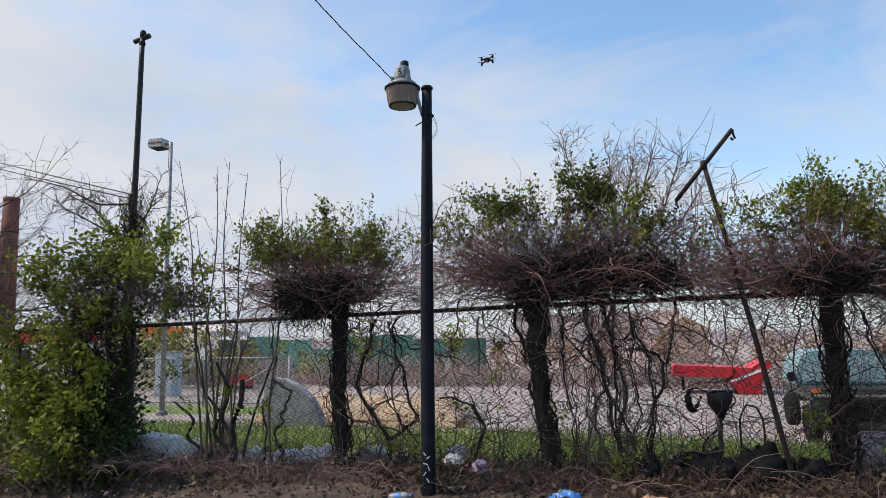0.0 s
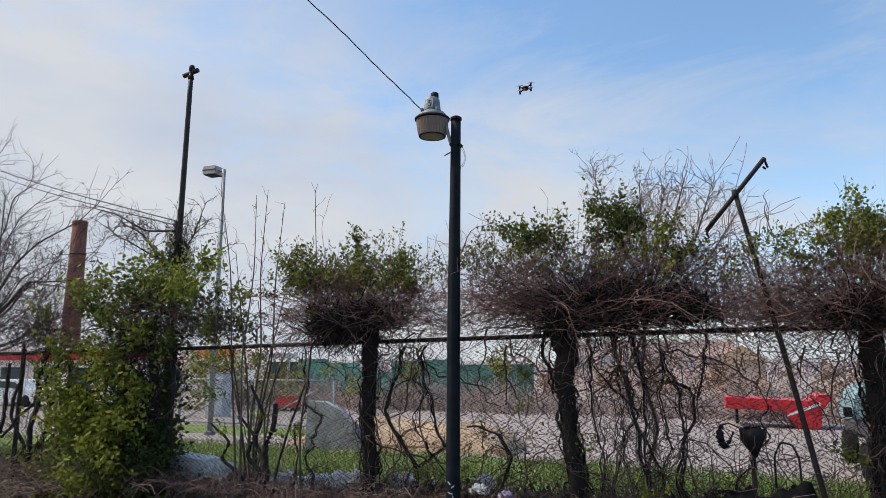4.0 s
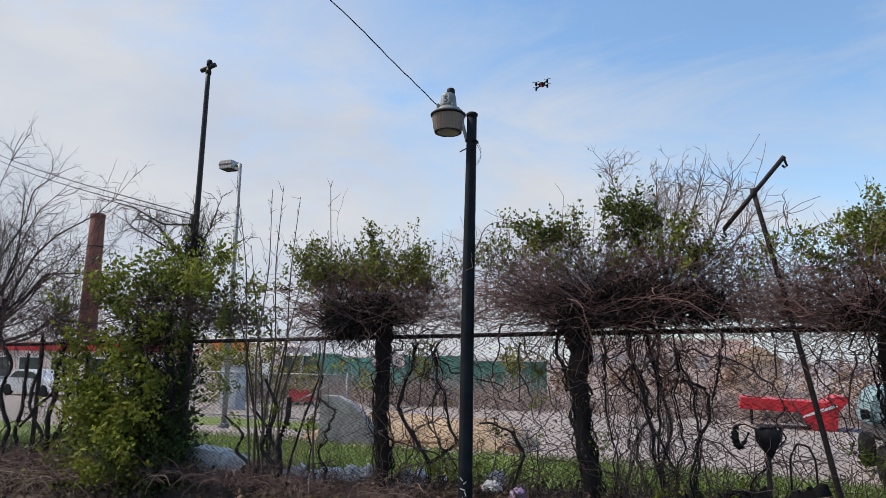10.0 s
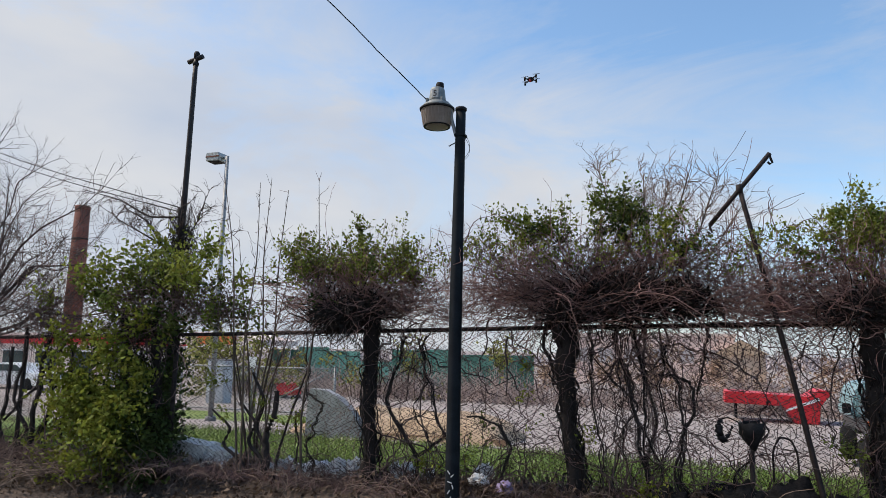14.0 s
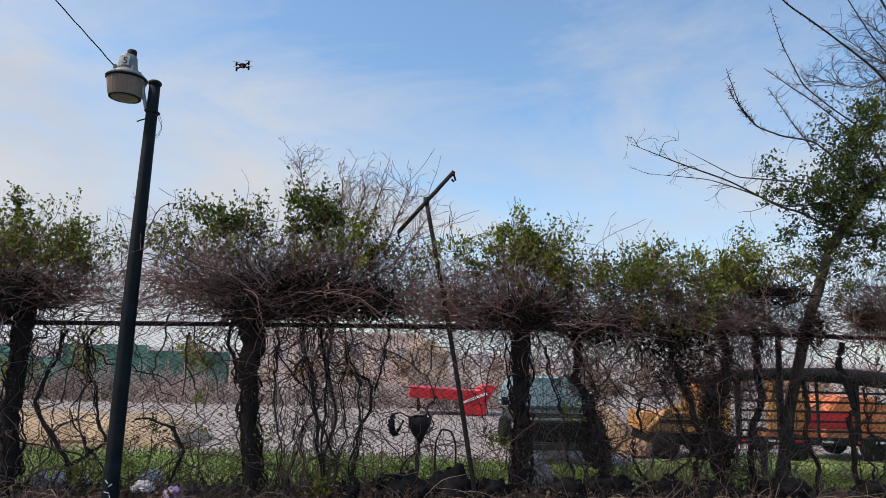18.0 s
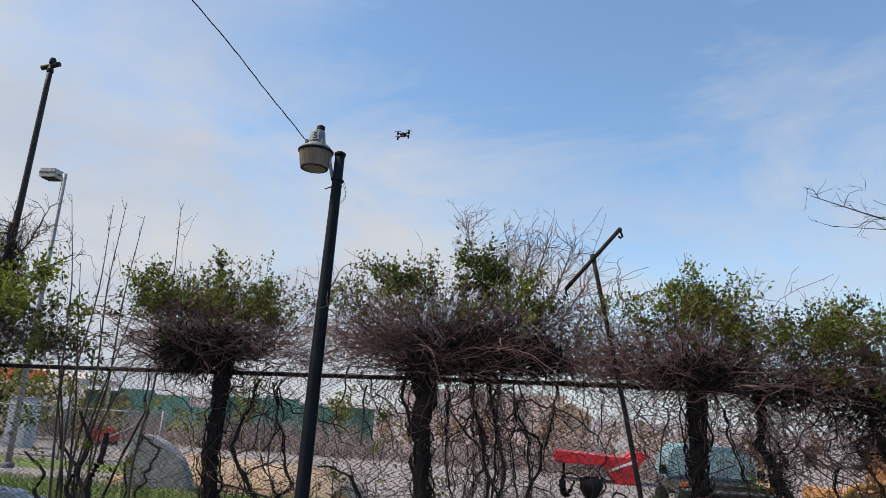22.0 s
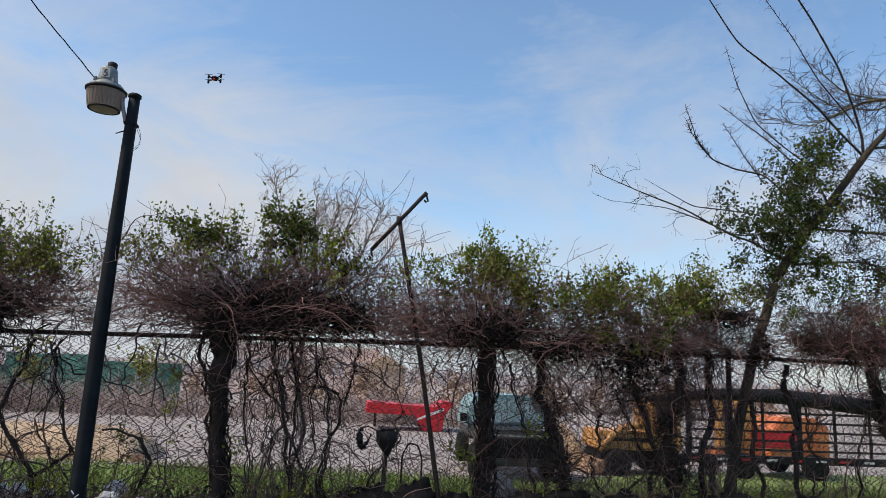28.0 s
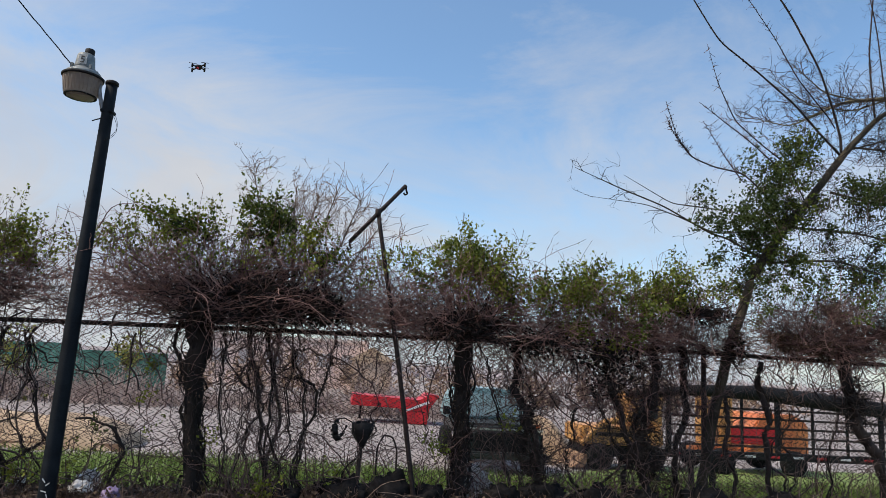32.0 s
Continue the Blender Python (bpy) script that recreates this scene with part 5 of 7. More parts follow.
def limb_tree(name, label, limbs, mat, twig_mat, twigs, twig_len, cat="tree", r_twig=0.004, droop=-0.1, levels=2, spread=0.9, wig=0.13, dense=()):
    """A tree from main limbs (point lists with radii), each with branchlets and twigs of its own."""
    f = root(name, limbs[0][0][0], label, cat)
    starts, ways = [], []
    for k, (pts, radii) in enumerate(limbs):
        part("trunk" if k == 0 else "limb", path_tube("limb", pts, radii, M[mat], 10 if k == 0 else 7, 8, 0.05), M[mat], f)
        p = np.array(pts, float)
        seg = np.linalg.norm(np.diff(p, axis=0), axis=1).sum()
        m = max(4, int(twigs * seg * (dense[k] if k < len(dense) else 1.0)))
        u = rng.uniform(0.3 if k == 0 else 0.1, 1, m) * (len(p) - 1)
        at = np.stack([np.interp(u, np.arange(len(p)), p[:, c]) for c in range(3)], -1)
        d = np.stack([np.interp(u, np.arange(len(p)), np.gradient(p, axis=0)[:, c]) for c in range(3)], -1)
        d /= np.linalg.norm(d, axis=1, keepdims=True)
        starts.append(at)
        ways.append(d + rng.normal(0, spread, (m, 3)) * (1, 0.7, 1))
    chunks = []
    P = canes(sum(map(len, starts)), np.concatenate(starts), np.concatenate(ways), rng.uniform(0.5, 1.2, sum(map(len, starts))) * twig_len, droop, wig, 9)
    r = r_twig
    for _ in range(levels):
        chunks.append(tube_arrays(P, taper(P, r, r * 0.45)))
        m = int(len(P) * 2.2)
        pick, kk = rng.integers(0, len(P), m), rng.integers(2, P.shape[1], m)
        way = P[pick, kk] - P[pick, kk - 1]
        way /= np.linalg.norm(way, axis=1, keepdims=True)
        twig_len *= 0.5
        P = canes(m, P[pick, kk], way + rng.normal(0, 0.6, (m, 3)), rng.uniform(0.4, 1.2, m) * twig_len, droop, wig, 6)
        r *= 0.6
    chunks.append(tube_arrays(P, taper(P, r, r * 0.5)))
    tagged(part("crown", joined("crown", chunks, M[twig_mat]), M[twig_mat], f), kind="stuff")
    return f


ty = 7.0
right_tree = limb_tree("leaning_tree", "leaning tree with a mossy trunk and dark green leaf tufts",
    [([(4.13, ty, 0.0), (4.15, ty, 0.45), (4.28, ty, 1.12), (4.49, ty, 1.91), (4.82, ty, 2.81), (5.19, ty, 3.33), (5.49, ty, 3.66), (6.07, ty, 4.4), (6.57, ty, 4.92), (7.19, ty, 5.28), (7.55, ty, 5.5), (8.13, ty, 6.18), (8.33, ty, 6.9)], [0.065, 0.06, 0.058, 0.056, 0.054, 0.05, 0.046, 0.04, 0.03, 0.024, 0.02, 0.014, 0.008]),
     ([(4.95, ty, 2.98), (4.51, ty, 3.19), (4.28, ty, 3.24), (3.7, ty, 3.51), (3.2, ty, 3.66), (2.63, ty, 3.86)], [0.014, 0.012, 0.011, 0.009, 0.007, 0.003]),
     ([(5.1, ty, 3.2), (4.62, ty, 3.52), (4.11, ty, 3.54), (3.8, ty, 3.55), (3.22, ty, 3.83)], [0.01, 0.009, 0.008, 0.006, 0.002]),
     ([(5.2, ty, 3.35), (4.34, ty, 3.24), (3.89, ty, 3.4), (3.49, ty, 3.51), (2.83, ty, 3.54)], [0.01, 0.009, 0.007, 0.005, 0.002]),
     ([(5.85, ty, 3.88), (6.58, ty, 3.78), (7.4, ty, 3.83), (8.32, ty, 4.06)], [0.016, 0.014, 0.011, 0.006]),
     ([(6.12, ty, 4.48), (6.71, ty, 4.49), (7.43, ty, 4.45), (8.35, ty, 4.47)], [0.014, 0.011, 0.008, 0.004]),
     ([(6.18, ty, 4.46), (6.88, ty, 4.7), (8.4, ty, 5.17)], [0.012, 0.009, 0.004]),
     ([(5.0, ty, 2.95), (5.9, ty, 3.05), (6.8, ty, 2.85), (7.6, ty, 2.4)], [0.016, 0.012, 0.009, 0.004]),
     ([(5.3, ty, 3.4), (6.3, ty, 3.4), (7.8, ty, 3.1)], [0.016, 0.012, 0.005])],
    "bark_moss", "bark", 27, 0.4, r_twig=0.0044, wig=0.24, dense=(0.9, 0.16, 0.13, 0.13, 1.2, 1.2, 1.2, 1.2, 1.2))
for pts, radii in (
        ([(6.02, ty, 4.35), (5.76, ty, 4.59), (5.41, ty, 4.95), (4.91, ty, 5.32), (4.42, ty, 5.65), (3.88, ty, 6.47), (3.5, ty, 7.2)], [0.017, 0.015, 0.013, 0.011, 0.009, 0.007, 0.005]),
        ([(6.02, ty, 4.4), (6.02, ty, 4.58), (5.95, ty, 4.89), (5.78, ty, 5.43), (5.43, ty, 6.08), (5.0, ty, 6.71), (4.6, ty, 7.4)], [0.018, 0.017, 0.015, 0.013, 0.012, 0.010, 0.008]),
        ([(5.95, ty, 4.7), (5.87, ty, 4.83), (5.47, ty, 5.28), (5.17, ty, 5.79), (4.76, ty, 6.35)], [0.009, 0.008, 0.007, 0.006, 0.003]),
        ([(5.5, ty, 3.75), (5.3, ty, 4.16), (4.96, ty, 4.38), (4.62, ty, 4.64), (4.4, ty, 5.1), (4.27, ty, 5.57)], [0.010, 0.009, 0.008, 0.007, 0.005, 0.002]),
        ([(5.3, ty, 3.5), (4.72, ty, 4.0), (4.34, ty, 4.04), (4.06, ty, 4.13), (3.87, ty, 4.36), (3.73, ty, 4.79)], [0.011, 0.010, 0.009, 0.008, 0.006, 0.003]),
        ([(4.06, ty, 4.13), (3.9, ty, 4.3), (3.8, ty, 4.45), (3.74, ty, 4.6)], [0.006, 0.005, 0.004, 0.002]),
        ([(5.2, ty, 4.1), (4.76, ty, 4.44), (4.47, ty, 4.62), (4.17, ty, 4.82)], [0.008, 0.007, 0.005, 0.002]),
        ([(4.7, ty, 3.9), (4.5, ty, 4.15), (4.2, ty, 4.6)], [0.007, 0.005, 0.002]),
        ([(6.51, ty, 4.9), (6.48, ty, 5.4), (6.48, ty, 5.79), (6.65, ty, 7.07), (6.7, ty, 7.7)], [0.012, 0.011, 0.010, 0.008, 0.006]),
        ([(6.68, ty, 5.0), (6.65, ty, 5.5), (6.61, ty, 6.06), (6.45, ty, 7.03), (6.35, ty, 7.6)], [0.010, 0.009, 0.008, 0.006, 0.004])):
    shoot = part("thorny_shoot", path_tube("thorny_shoot", pts, [r * 0.95 for r in radii], M["bark"], 6, 8, 0.04), M["bark"], right_tree, "long bare thorny shoot")
    p = np.array(pts, float)
    m = 80
    u = rng.uniform(0.1, 1, m) * (len(p) - 1)
    at = np.stack([np.interp(u, np.arange(len(p)), p[:, c]) for c in range(3)], -1)
    P = canes(m, at, rng.normal(0, 1, (m, 3)) + (0, 0, 0.7), rng.uniform(0.025, 0.11, m), 0, 0.1, 3)
    tagged(part("thorny_growth", tubes("thorny_growth", P, taper(P, 0.004, 0.0015), M["cane"]), M["cane"], shoot), kind="stuff")


def tufts(path, n, spread, count):
    """Uneven leaf tufts strewn along a line."""
    p = np.array(path, float)
    u = rng.random(n) * (len(p) - 1)
    c = np.stack([np.interp(u, np.arange(len(p)), p[:, k]) for k in range(3)], -1) + rng.normal(0, 1, (n, 3)) * spread
    return [(q, rng.uniform(0.07, 0.2, 3), int(count * rng.uniform(0.4, 1.6))) for q in c]


for mat, blobs in (("leaf_dark", tufts([(4.8, ty, 2.7), (5.1, ty, 3.35), (5.35, ty, 4.0)], 30, (0.2, 0.15, 0.14), 170) + tufts([(5.2, ty, 4.0), (5.5, ty, 4.5)], 9, (0.12, 0.12, 0.08), 150) + tufts([(5.9, ty, 3.9), (6.85, ty, 3.85)], 16, (0.1, 0.15, 0.07), 150)
                    + tufts([(4.4, ty, 3.4), (5.0, ty, 3.4)], 9, (0.15, 0.12, 0.06), 110) + tufts([(5.3, ty, 2.9), (6.6, ty, 2.9), (7.8, ty, 3.2)], 20, (0.2, 0.2, 0.25), 90) + tufts([(7.0, ty, 3.8), (8.2, ty, 4.0)], 8, (0.12, 0.15, 0.06), 60)),
                   ("leaf", tufts([(4.7, ty, 2.5), (5.2, ty, 3.6), (5.45, ty, 4.4)], 14, (0.2, 0.2, 0.15), 90) + tufts([(4.6, ty, 2.6), (6.0, ty, 2.7), (8.0, ty, 2.6)], 22, (0.3, 0.2, 0.2), 70))):
    V, Q = sprigs(blobs, 0.037, 9, 1.7)
    tagged(part("foliage", fast_mesh("foliage", V, Q, M[mat]), M[mat], right_tree, "dark green leaf tufts"), kind="stuff")

limb_tree("bare_tree", "slender pale-barked tree with a crown of fine bare twigs",
    [([(7.6, 6.84, 0.0), (7.62, 6.84, 0.9), (7.62, 6.86, 2.4), (7.6, 7.0, 3.58), (7.68, 7.05, 4.29), (7.64, 7.05, 5.15)], [0.04, 0.036, 0.027, 0.017, 0.012, 0.008]),
     ([(7.75, 7.05, 2.2), (7.83, 7.05, 3.6), (7.81, 7.05, 4.54), (7.81, 7.05, 5.03)], [0.016, 0.012, 0.009, 0.005]),
     ([(7.6, 7.05, 2.4), (8.5, 7.05, 3.5), (9.2, 7.1, 4.8)], [0.02, 0.016, 0.008]),
     ([(7.6, 7.05, 2.9), (6.9, 7.1, 4.0), (6.75, 7.2, 4.6)], [0.012, 0.009, 0.004])],
    "bark_pale", "bark", 12, 0.5, levels=2, wig=0.28, dense=(0.5, 0.7, 1, 1))

limb_tree("overhanging_tree", "tree with a pale mossy limb and hanging curly twigs",
    [([(12.0, 7.4, 0.0), (11.6, 7.4, 3.0), (10.6, 7.3, 5.2), (9.4, 7.2, 5.75), (8.44, 7.1, 5.65), (7.49, 7.1, 5.44), (6.86, 7.1, 5.24), (6.2, 7.1, 5.12), (5.56, 7.1, 4.79)], [0.16, 0.14, 0.10, 0.06, 0.045, 0.038, 0.03, 0.02, 0.008]),
     ([(6.9, 7.1, 5.26), (6.3, 7.1, 5.0), (5.7, 7.1, 5.0), (5.2, 7.1, 5.3)], [0.014, 0.01, 0.008, 0.003]),
     ([(6.4, 7.1, 5.15), (5.9, 7.1, 5.2), (5.5, 7.1, 5.5)], [0.012, 0.009, 0.003]),
     ([(5.9, 7.1, 4.95), (5.4, 7.1, 4.7), (4.9, 7.1, 4.75)], [0.010, 0.008, 0.003]),
     ([(9.4, 7.2, 5.75), (8.6, 7.2, 6.4), (7.7, 7.2, 6.5), (7.0, 7.2, 6.9)], [0.03, 0.02, 0.014, 0.005]),
     ([(9.6, 7.3, 5.75), (8.8, 7.3, 7.0), (7.9, 7.3, 7.3), (7.2, 7.3, 7.6)], [0.03, 0.02, 0.014, 0.005]),
     ([(9.2, 7.2, 5.75), (8.3, 7.1, 6.0), (7.5, 7.1, 5.9), (6.9, 7.1, 6.2)], [0.02, 0.014, 0.01, 0.004]),
     ([(8.4, 7.1, 5.6), (8.0, 7.1, 5.1), (7.3, 7.1, 4.9)], [0.014, 0.01, 0.004])],
    "bark_lichen", "bark_twig", 15, 0.48, levels=3, r_twig=0.0051, wig=0.32, spread=0.85, dense=(0.75, 1.7, 1.7, 1.7, 2.1, 2.1, 2.0, 1.5))

def sweeping_limbs():
    """Long smooth limbs fanning out of a short trunk."""
    hub = np.array((-10.05, 7.1, 1.9))
    limbs = [([(-10.2, 7.1, -0.1), (-10.12, 7.1, 0.5), (-10.2, 7.1, 1.2), (-10.05, 7.1, 1.95)], [0.13, 0.10, 0.11, 0.10])]
    for k in range(34):
        a = radians(rng.uniform(-6, 178))
        far = rng.uniform(1.0, 2.2) * (1.35 if math.cos(a) > 0.15 else 1.0)
        d = np.array((math.cos(a), rng.normal(0, 0.2), max(0.02, math.sin(a))))
        side = np.array((-d[2], 0, d[0])) * rng.normal(0.1, 0.28) * np.sign(math.cos(a) + 1e-6)
        o = hub + np.array((rng.normal(0, 0.12), 0, rng.uniform(-0.35, 0.1)))
        pts = [tuple(o + d * far * u + side * math.sin(u * 3.0) + rng.normal(0, 0.045, 3) * (u > 0)) for u in (0, 0.22, 0.42, 0.62, 0.82, 1.0)]
        r = rng.uniform(0.009, 0.025)
        limbs.append((pts, [r, r * 0.85, r * 0.7, r * 0.5, r * 0.35, r * 0.2]))
    return limbs


limb_tree("bare_tree", "dark bare tree with many long sweeping thin branches", sweeping_limbs(), "bark_twig", "bark_twig", 8, 0.6, levels=2, r_twig=0.0052, wig=0.13, spread=0.55, droop=-0.12)
thing("old_post", rod_bm((-10.22, 7.0, -0.2), (-10.3, 7.0, 3.55), 0.036, 10), M["black_pipe"], "thin dark steel post standing in the bare tree", "post")
# branch reaching from the overgrown pole
limb_tree("climbing_branch", "leafless climbing branch tangled round the tall pole",
    [([(-6.6, 7.42, 0.3), (-6.66, 7.42, 1.6), (-6.6, 7.42, 2.6), (-6.68, 7.42, 3.45)], [0.05, 0.045, 0.035, 0.02]),
     ([(-6.64, 7.4, 3.31), (-7.18, 7.4, 3.34), (-7.75, 7.4, 3.63), (-8.48, 7.4, 3.83)], [0.016, 0.013, 0.009, 0.004]),
     ([(-6.75, 7.4, 2.75), (-7.05, 7.4, 3.1), (-7.23, 7.4, 3.3), (-7.68, 7.4, 3.52)], [0.018, 0.014, 0.01, 0.004]),
     ([(-6.75, 7.4, 2.85), (-7.4, 7.4, 3.17), (-7.79, 7.4, 3.36)], [0.014, 0.01, 0.004]),
     ([(-6.6, 7.4, 2.6), (-6.2, 7.4, 2.8), (-5.7, 7.4, 3.1)], [0.012, 0.008, 0.003]),
     ([(-6.6, 7.4, 2.9), (-6.35, 7.4, 3.2), (-6.2, 7.4, 3.6)], [0.012, 0.009, 0.003])],
    "bark", "bark_twig", 20, 0.36, levels=2, r_twig=0.006, wig=0.2, dense=(0.7,))
m = 120
P = np.zeros((m, 14, 3))
for k in range(m):
    a0, turn, h0, h1 = rng.uniform(0, 6.28), rng.uniform(-5, 5), rng.uniform(2.2, 3.1), rng.uniform(2.8, 3.65)
    u = np.linspace(0, 1, 14)
    rr = rng.uniform(0.05, 0.17) * (1 + 0.3 * np.sin(u * 9 + a0))
    P[k] = np.stack([-6.65 + rr * np.cos(a0 + turn * u), 7.5 + rr * np.sin(a0 + turn * u), h0 + (h1 - h0) * u], -1)
tagged(new("pole_vines", tubes("pole_vines", P, taper(P, 0.006, 0.002), M["bark"])), "dark dry vines wound round the tall pole", "vines", kind="stuff")


def build_saplings():
    f = root("sapling", (-5.0, 6.95, 0), "multi-stemmed leafless sapling with straight grey-brown shoots", "sapling")
    tops = [(-5.5, 3.66, -5.05), (-4.95, 3.55, -5.0), (-4.85, 3.62, -4.96), (-4.66, 3.48, -4.93), (-4.09, 3.5, -4.15), (-5.7, 2.6, -5.0), (-4.3, 2.2, -4.9), (-4.6, 1.5, -4.85), (-5.6, 1.9, -5.05), (-5.35, 2.9, -5.0), (-4.5, 2.7, -4.9)]
    for x, z, bx in tops:
        yk = 6.95 + rng.normal(0, 0.06)
        k1, k2, k3 = rng.normal(0, 0.05, 3)
        me = path_tube("stem", [(bx, yk, 0.0), (bx + (x - bx) * 0.15 + k1, yk, z * 0.22), (bx + (x - bx) * 0.3 + k2, yk, z * 0.45), (bx + (x - bx) * 0.6 + k3 * 0.6, yk, z * 0.72), (x, yk, z)], [0.015, 0.012, 0.010, 0.007, 0.003], M["bark_sapling"], 6, 6, 0.1)
        stem = part("stem", me, M["bark_sapling"], f)
        m = 24
        u = rng.uniform(0.25, 1, m)
        at = np.stack([bx + (x - bx) * u ** 1.4, np.full(m, yk), z * u], -1)
        P = canes(m, at, np.stack([rng.normal(0, 0.7, m), rng.normal(0, 0.5, m), np.ones(m)], -1), rng.uniform(0.03, 0.25, m), 0, 0.15, 6)
        tagged(part("brushwood", tubes("brushwood", P, taper(P, 0.0035, 0.0015), M["cane"]), M["cane"], stem), kind="stuff")
    # crooked old stems low down
    for x0, x1, z1, r in ((-4.75, -4.6, 1.05, 0.042), (-4.7, -4.95, 1.25, 0.026), (-4.75, -5.1, 0.9, 0.024), (-5.05, -5.5, 0.8, 0.022), (-4.6, -4.2, 1.3, 0.016)):
        part("old_stem", path_tube("old_stem", [(x0, 6.92, 0.0), (x0 + 0.05, 6.92, z1 * 0.25), ((x0 + x1) / 2 - 0.05, 6.92, z1 * 0.5), ((x0 + x1) / 2 + 0.07, 6.92, z1 * 0.75), (x1, 6.92, z1)], [r, r, r * 0.9, r * 0.8, r * 0.6], M["bark"], 8, 6, 0.15), M["bark"], f)


build_saplings()

# pale upright fan of branching twigs over the middle shrub
limb_tree("twiggy_sapling", "leafless pale sapling with a fan of crooked twigs",
    [([(-0.35, 7.2, 0.0), (-0.5, 7.2, 0.5), (-0.38, 7.2, 0.9), (-0.52, 7.2, 1.4), (-0.4, 7.2, 2.3), (-0.42, 7.2, 3.0)], [0.02, 0.018, 0.018, 0.016, 0.014, 0.007]),
     ([(-0.4, 7.2, 2.2), (-0.75, 7.2, 2.9), (-0.92, 7.2, 3.5)], [0.014, 0.01, 0.004]),
     ([(-0.4, 7.2, 2.3), (-0.45, 7.2, 2.9), (-0.45, 7.2, 3.4)], [0.014, 0.01, 0.004]),
     ([(-0.4, 7.2, 2.2), (-0.15, 7.2, 2.9), (0.0, 7.2, 3.4)], [0.014, 0.01, 0.004]),
     ([(-0.4, 7.2, 2.2), (0.05, 7.2, 2.7), (0.25, 7.2, 3.3)], [0.014, 0.01, 0.004]),
     ([(-0.4, 7.2, 2.1), (0.15, 7.2, 2.5), (0.5, 7.2, 3.05)], [0.014, 0.01, 0.004]),
     ([(-0.4, 7.2, 2.2), (-0.3, 7.2, 2.9), (-0.2, 7.2, 3.3)], [0.012, 0.009, 0.004])],
    "bark_pale", "cane_pale", 40, 0.34, levels=2, r_twig=0.0045, wig=0.24, spread=0.6, dense=(0.3,))


# ---- bank: litter, dead stems, rubbish ----
def build_litter():
    n = 7000
    at = np.stack([rng.uniform(-12, 10, n), rng.normal(6.75, 0.35, n), np.zeros(n)], -1)
    at[:, 2] = ground_z(at[:, 0], at[:, 1]) + rng.uniform(0.0, 0.12, n)
    V, Q = leaves(at, 0.06, 0.0)
    tagged(new("leaf_litter", fast_mesh("leaf_litter", V, Q, M["litter"])), "dry brown leaf litter along the fence foot", "leaf litter", kind="stuff")
    n = 520
    st = np.stack([rng.uniform(-12, 10, n), rng.normal(6.72, 0.22, n), np.full(n, 0.16)], -1)
    P = canes(n, st, np.stack([rng.normal(0, 1, n), rng.normal(-0.25, 0.4, n), rng.uniform(0.2, 0.9, n)], -1), rng.uniform(0.2, 0.65, n), 1.3, 0.12, 9)
    P[:, :, 2] = np.maximum(P[:, :, 2], ground_z(P[:, :, 0], P[:, :, 1]))
    tagged(new("dead_brush", tubes("dead_brush", P, taper(P, 0.0046, 0.002), M["cane_pale"])), "dead straw-coloured stems lying along the fence foot", "brush", kind="stuff")
    n = 5200
    st = np.stack([rng.uniform(-12, 10, n), rng.normal(6.74, 0.15, n), np.full(n, 0.08)], -1)
    P = canes(n, st, np.stack([rng.normal(0, 0.7, n), rng.normal(-0.05, 0.25, n), np.ones(n)], -1), rng.uniform(0.08, 0.32, n), 0.9, 0.2, 7)
    P[:, :, 2] = np.maximum(P[:, :, 2], ground_z(P[:, :, 0], P[:, :, 1]))
    tagged(new("undergrowth", tubes("undergrowth", P, taper(P, 0.0042, 0.002), M["cane"])), "dark tangled undergrowth at the fence foot", "undergrowth", kind="stuff")
    n = 2200
    st = np.stack([rng.uniform(-2.8, 6, n), rng.normal(6.78, 0.12, n), np.full(n, 0.1)], -1)
    P = canes(n, st, np.stack([rng.normal(0, 0.8, n), rng.normal(-0.05, 0.25, n), np.ones(n)], -1), rng.uniform(0.15, 0.36, n), 1.0, 0.3, 8)
    P[:, :, 2] = np.maximum(P[:, :, 2], ground_z(P[:, :, 0], P[:, :, 1]))
    V, Q = leaves(P[:, 3:7].reshape(-1, 3), 0.035)
    tagged(new("undergrowth", joined("undergrowth", [tube_arrays(P, taper(P, 0.004, 0.002)), (V, Q)], M["litter"])), "reddish-brown dead undergrowth at the fence foot", "undergrowth", kind="stuff")
    n = 300
    st = np.stack([rng.uniform(2.6, 8.5, n), rng.normal(6.74, 0.12, n), np.full(n, 0.1)], -1)
    P = canes(n, st, np.stack([rng.normal(0, 1, n), rng.normal(-0.1, 0.3, n), rng.uniform(0.4, 1.2, n)], -1), rng.uniform(0.3, 0.8, n), 1.0, 0.2, 9)
    P[:, :, 2] = np.maximum(P[:, :, 2], ground_z(P[:, :, 0], P[:, :, 1]))
    tagged(new("dead_brush", tubes("dead_brush", P, taper(P, 0.0046, 0.002), M["cane_pale"])), "arching dry brown stems at the fence foot below the thicket", "brush", kind="stuff")
    n = 26000
    at = np.stack([rng.uniform(-14, 14, n), 7.3 + 8.4 * rng.random(n) ** 1.2, np.zeros(n)], -1)
    at[:, 2] = ground_z(at[:, 0], at[:, 1]) - 0.01
    P = canes(n, at, np.stack([rng.normal(0, 0.35, n), rng.normal(0, 0.35, n), np.ones(n)], -1), rng.uniform(0.06, 0.2, n), 0.3, 0.1, 3)
    tagged(new("grass", tubes("grass", P, taper(P, 0.008, 0.001), M["grass"], 3)), "fresh green grass on the bank", "grass", kind="stuff")


build_litter()


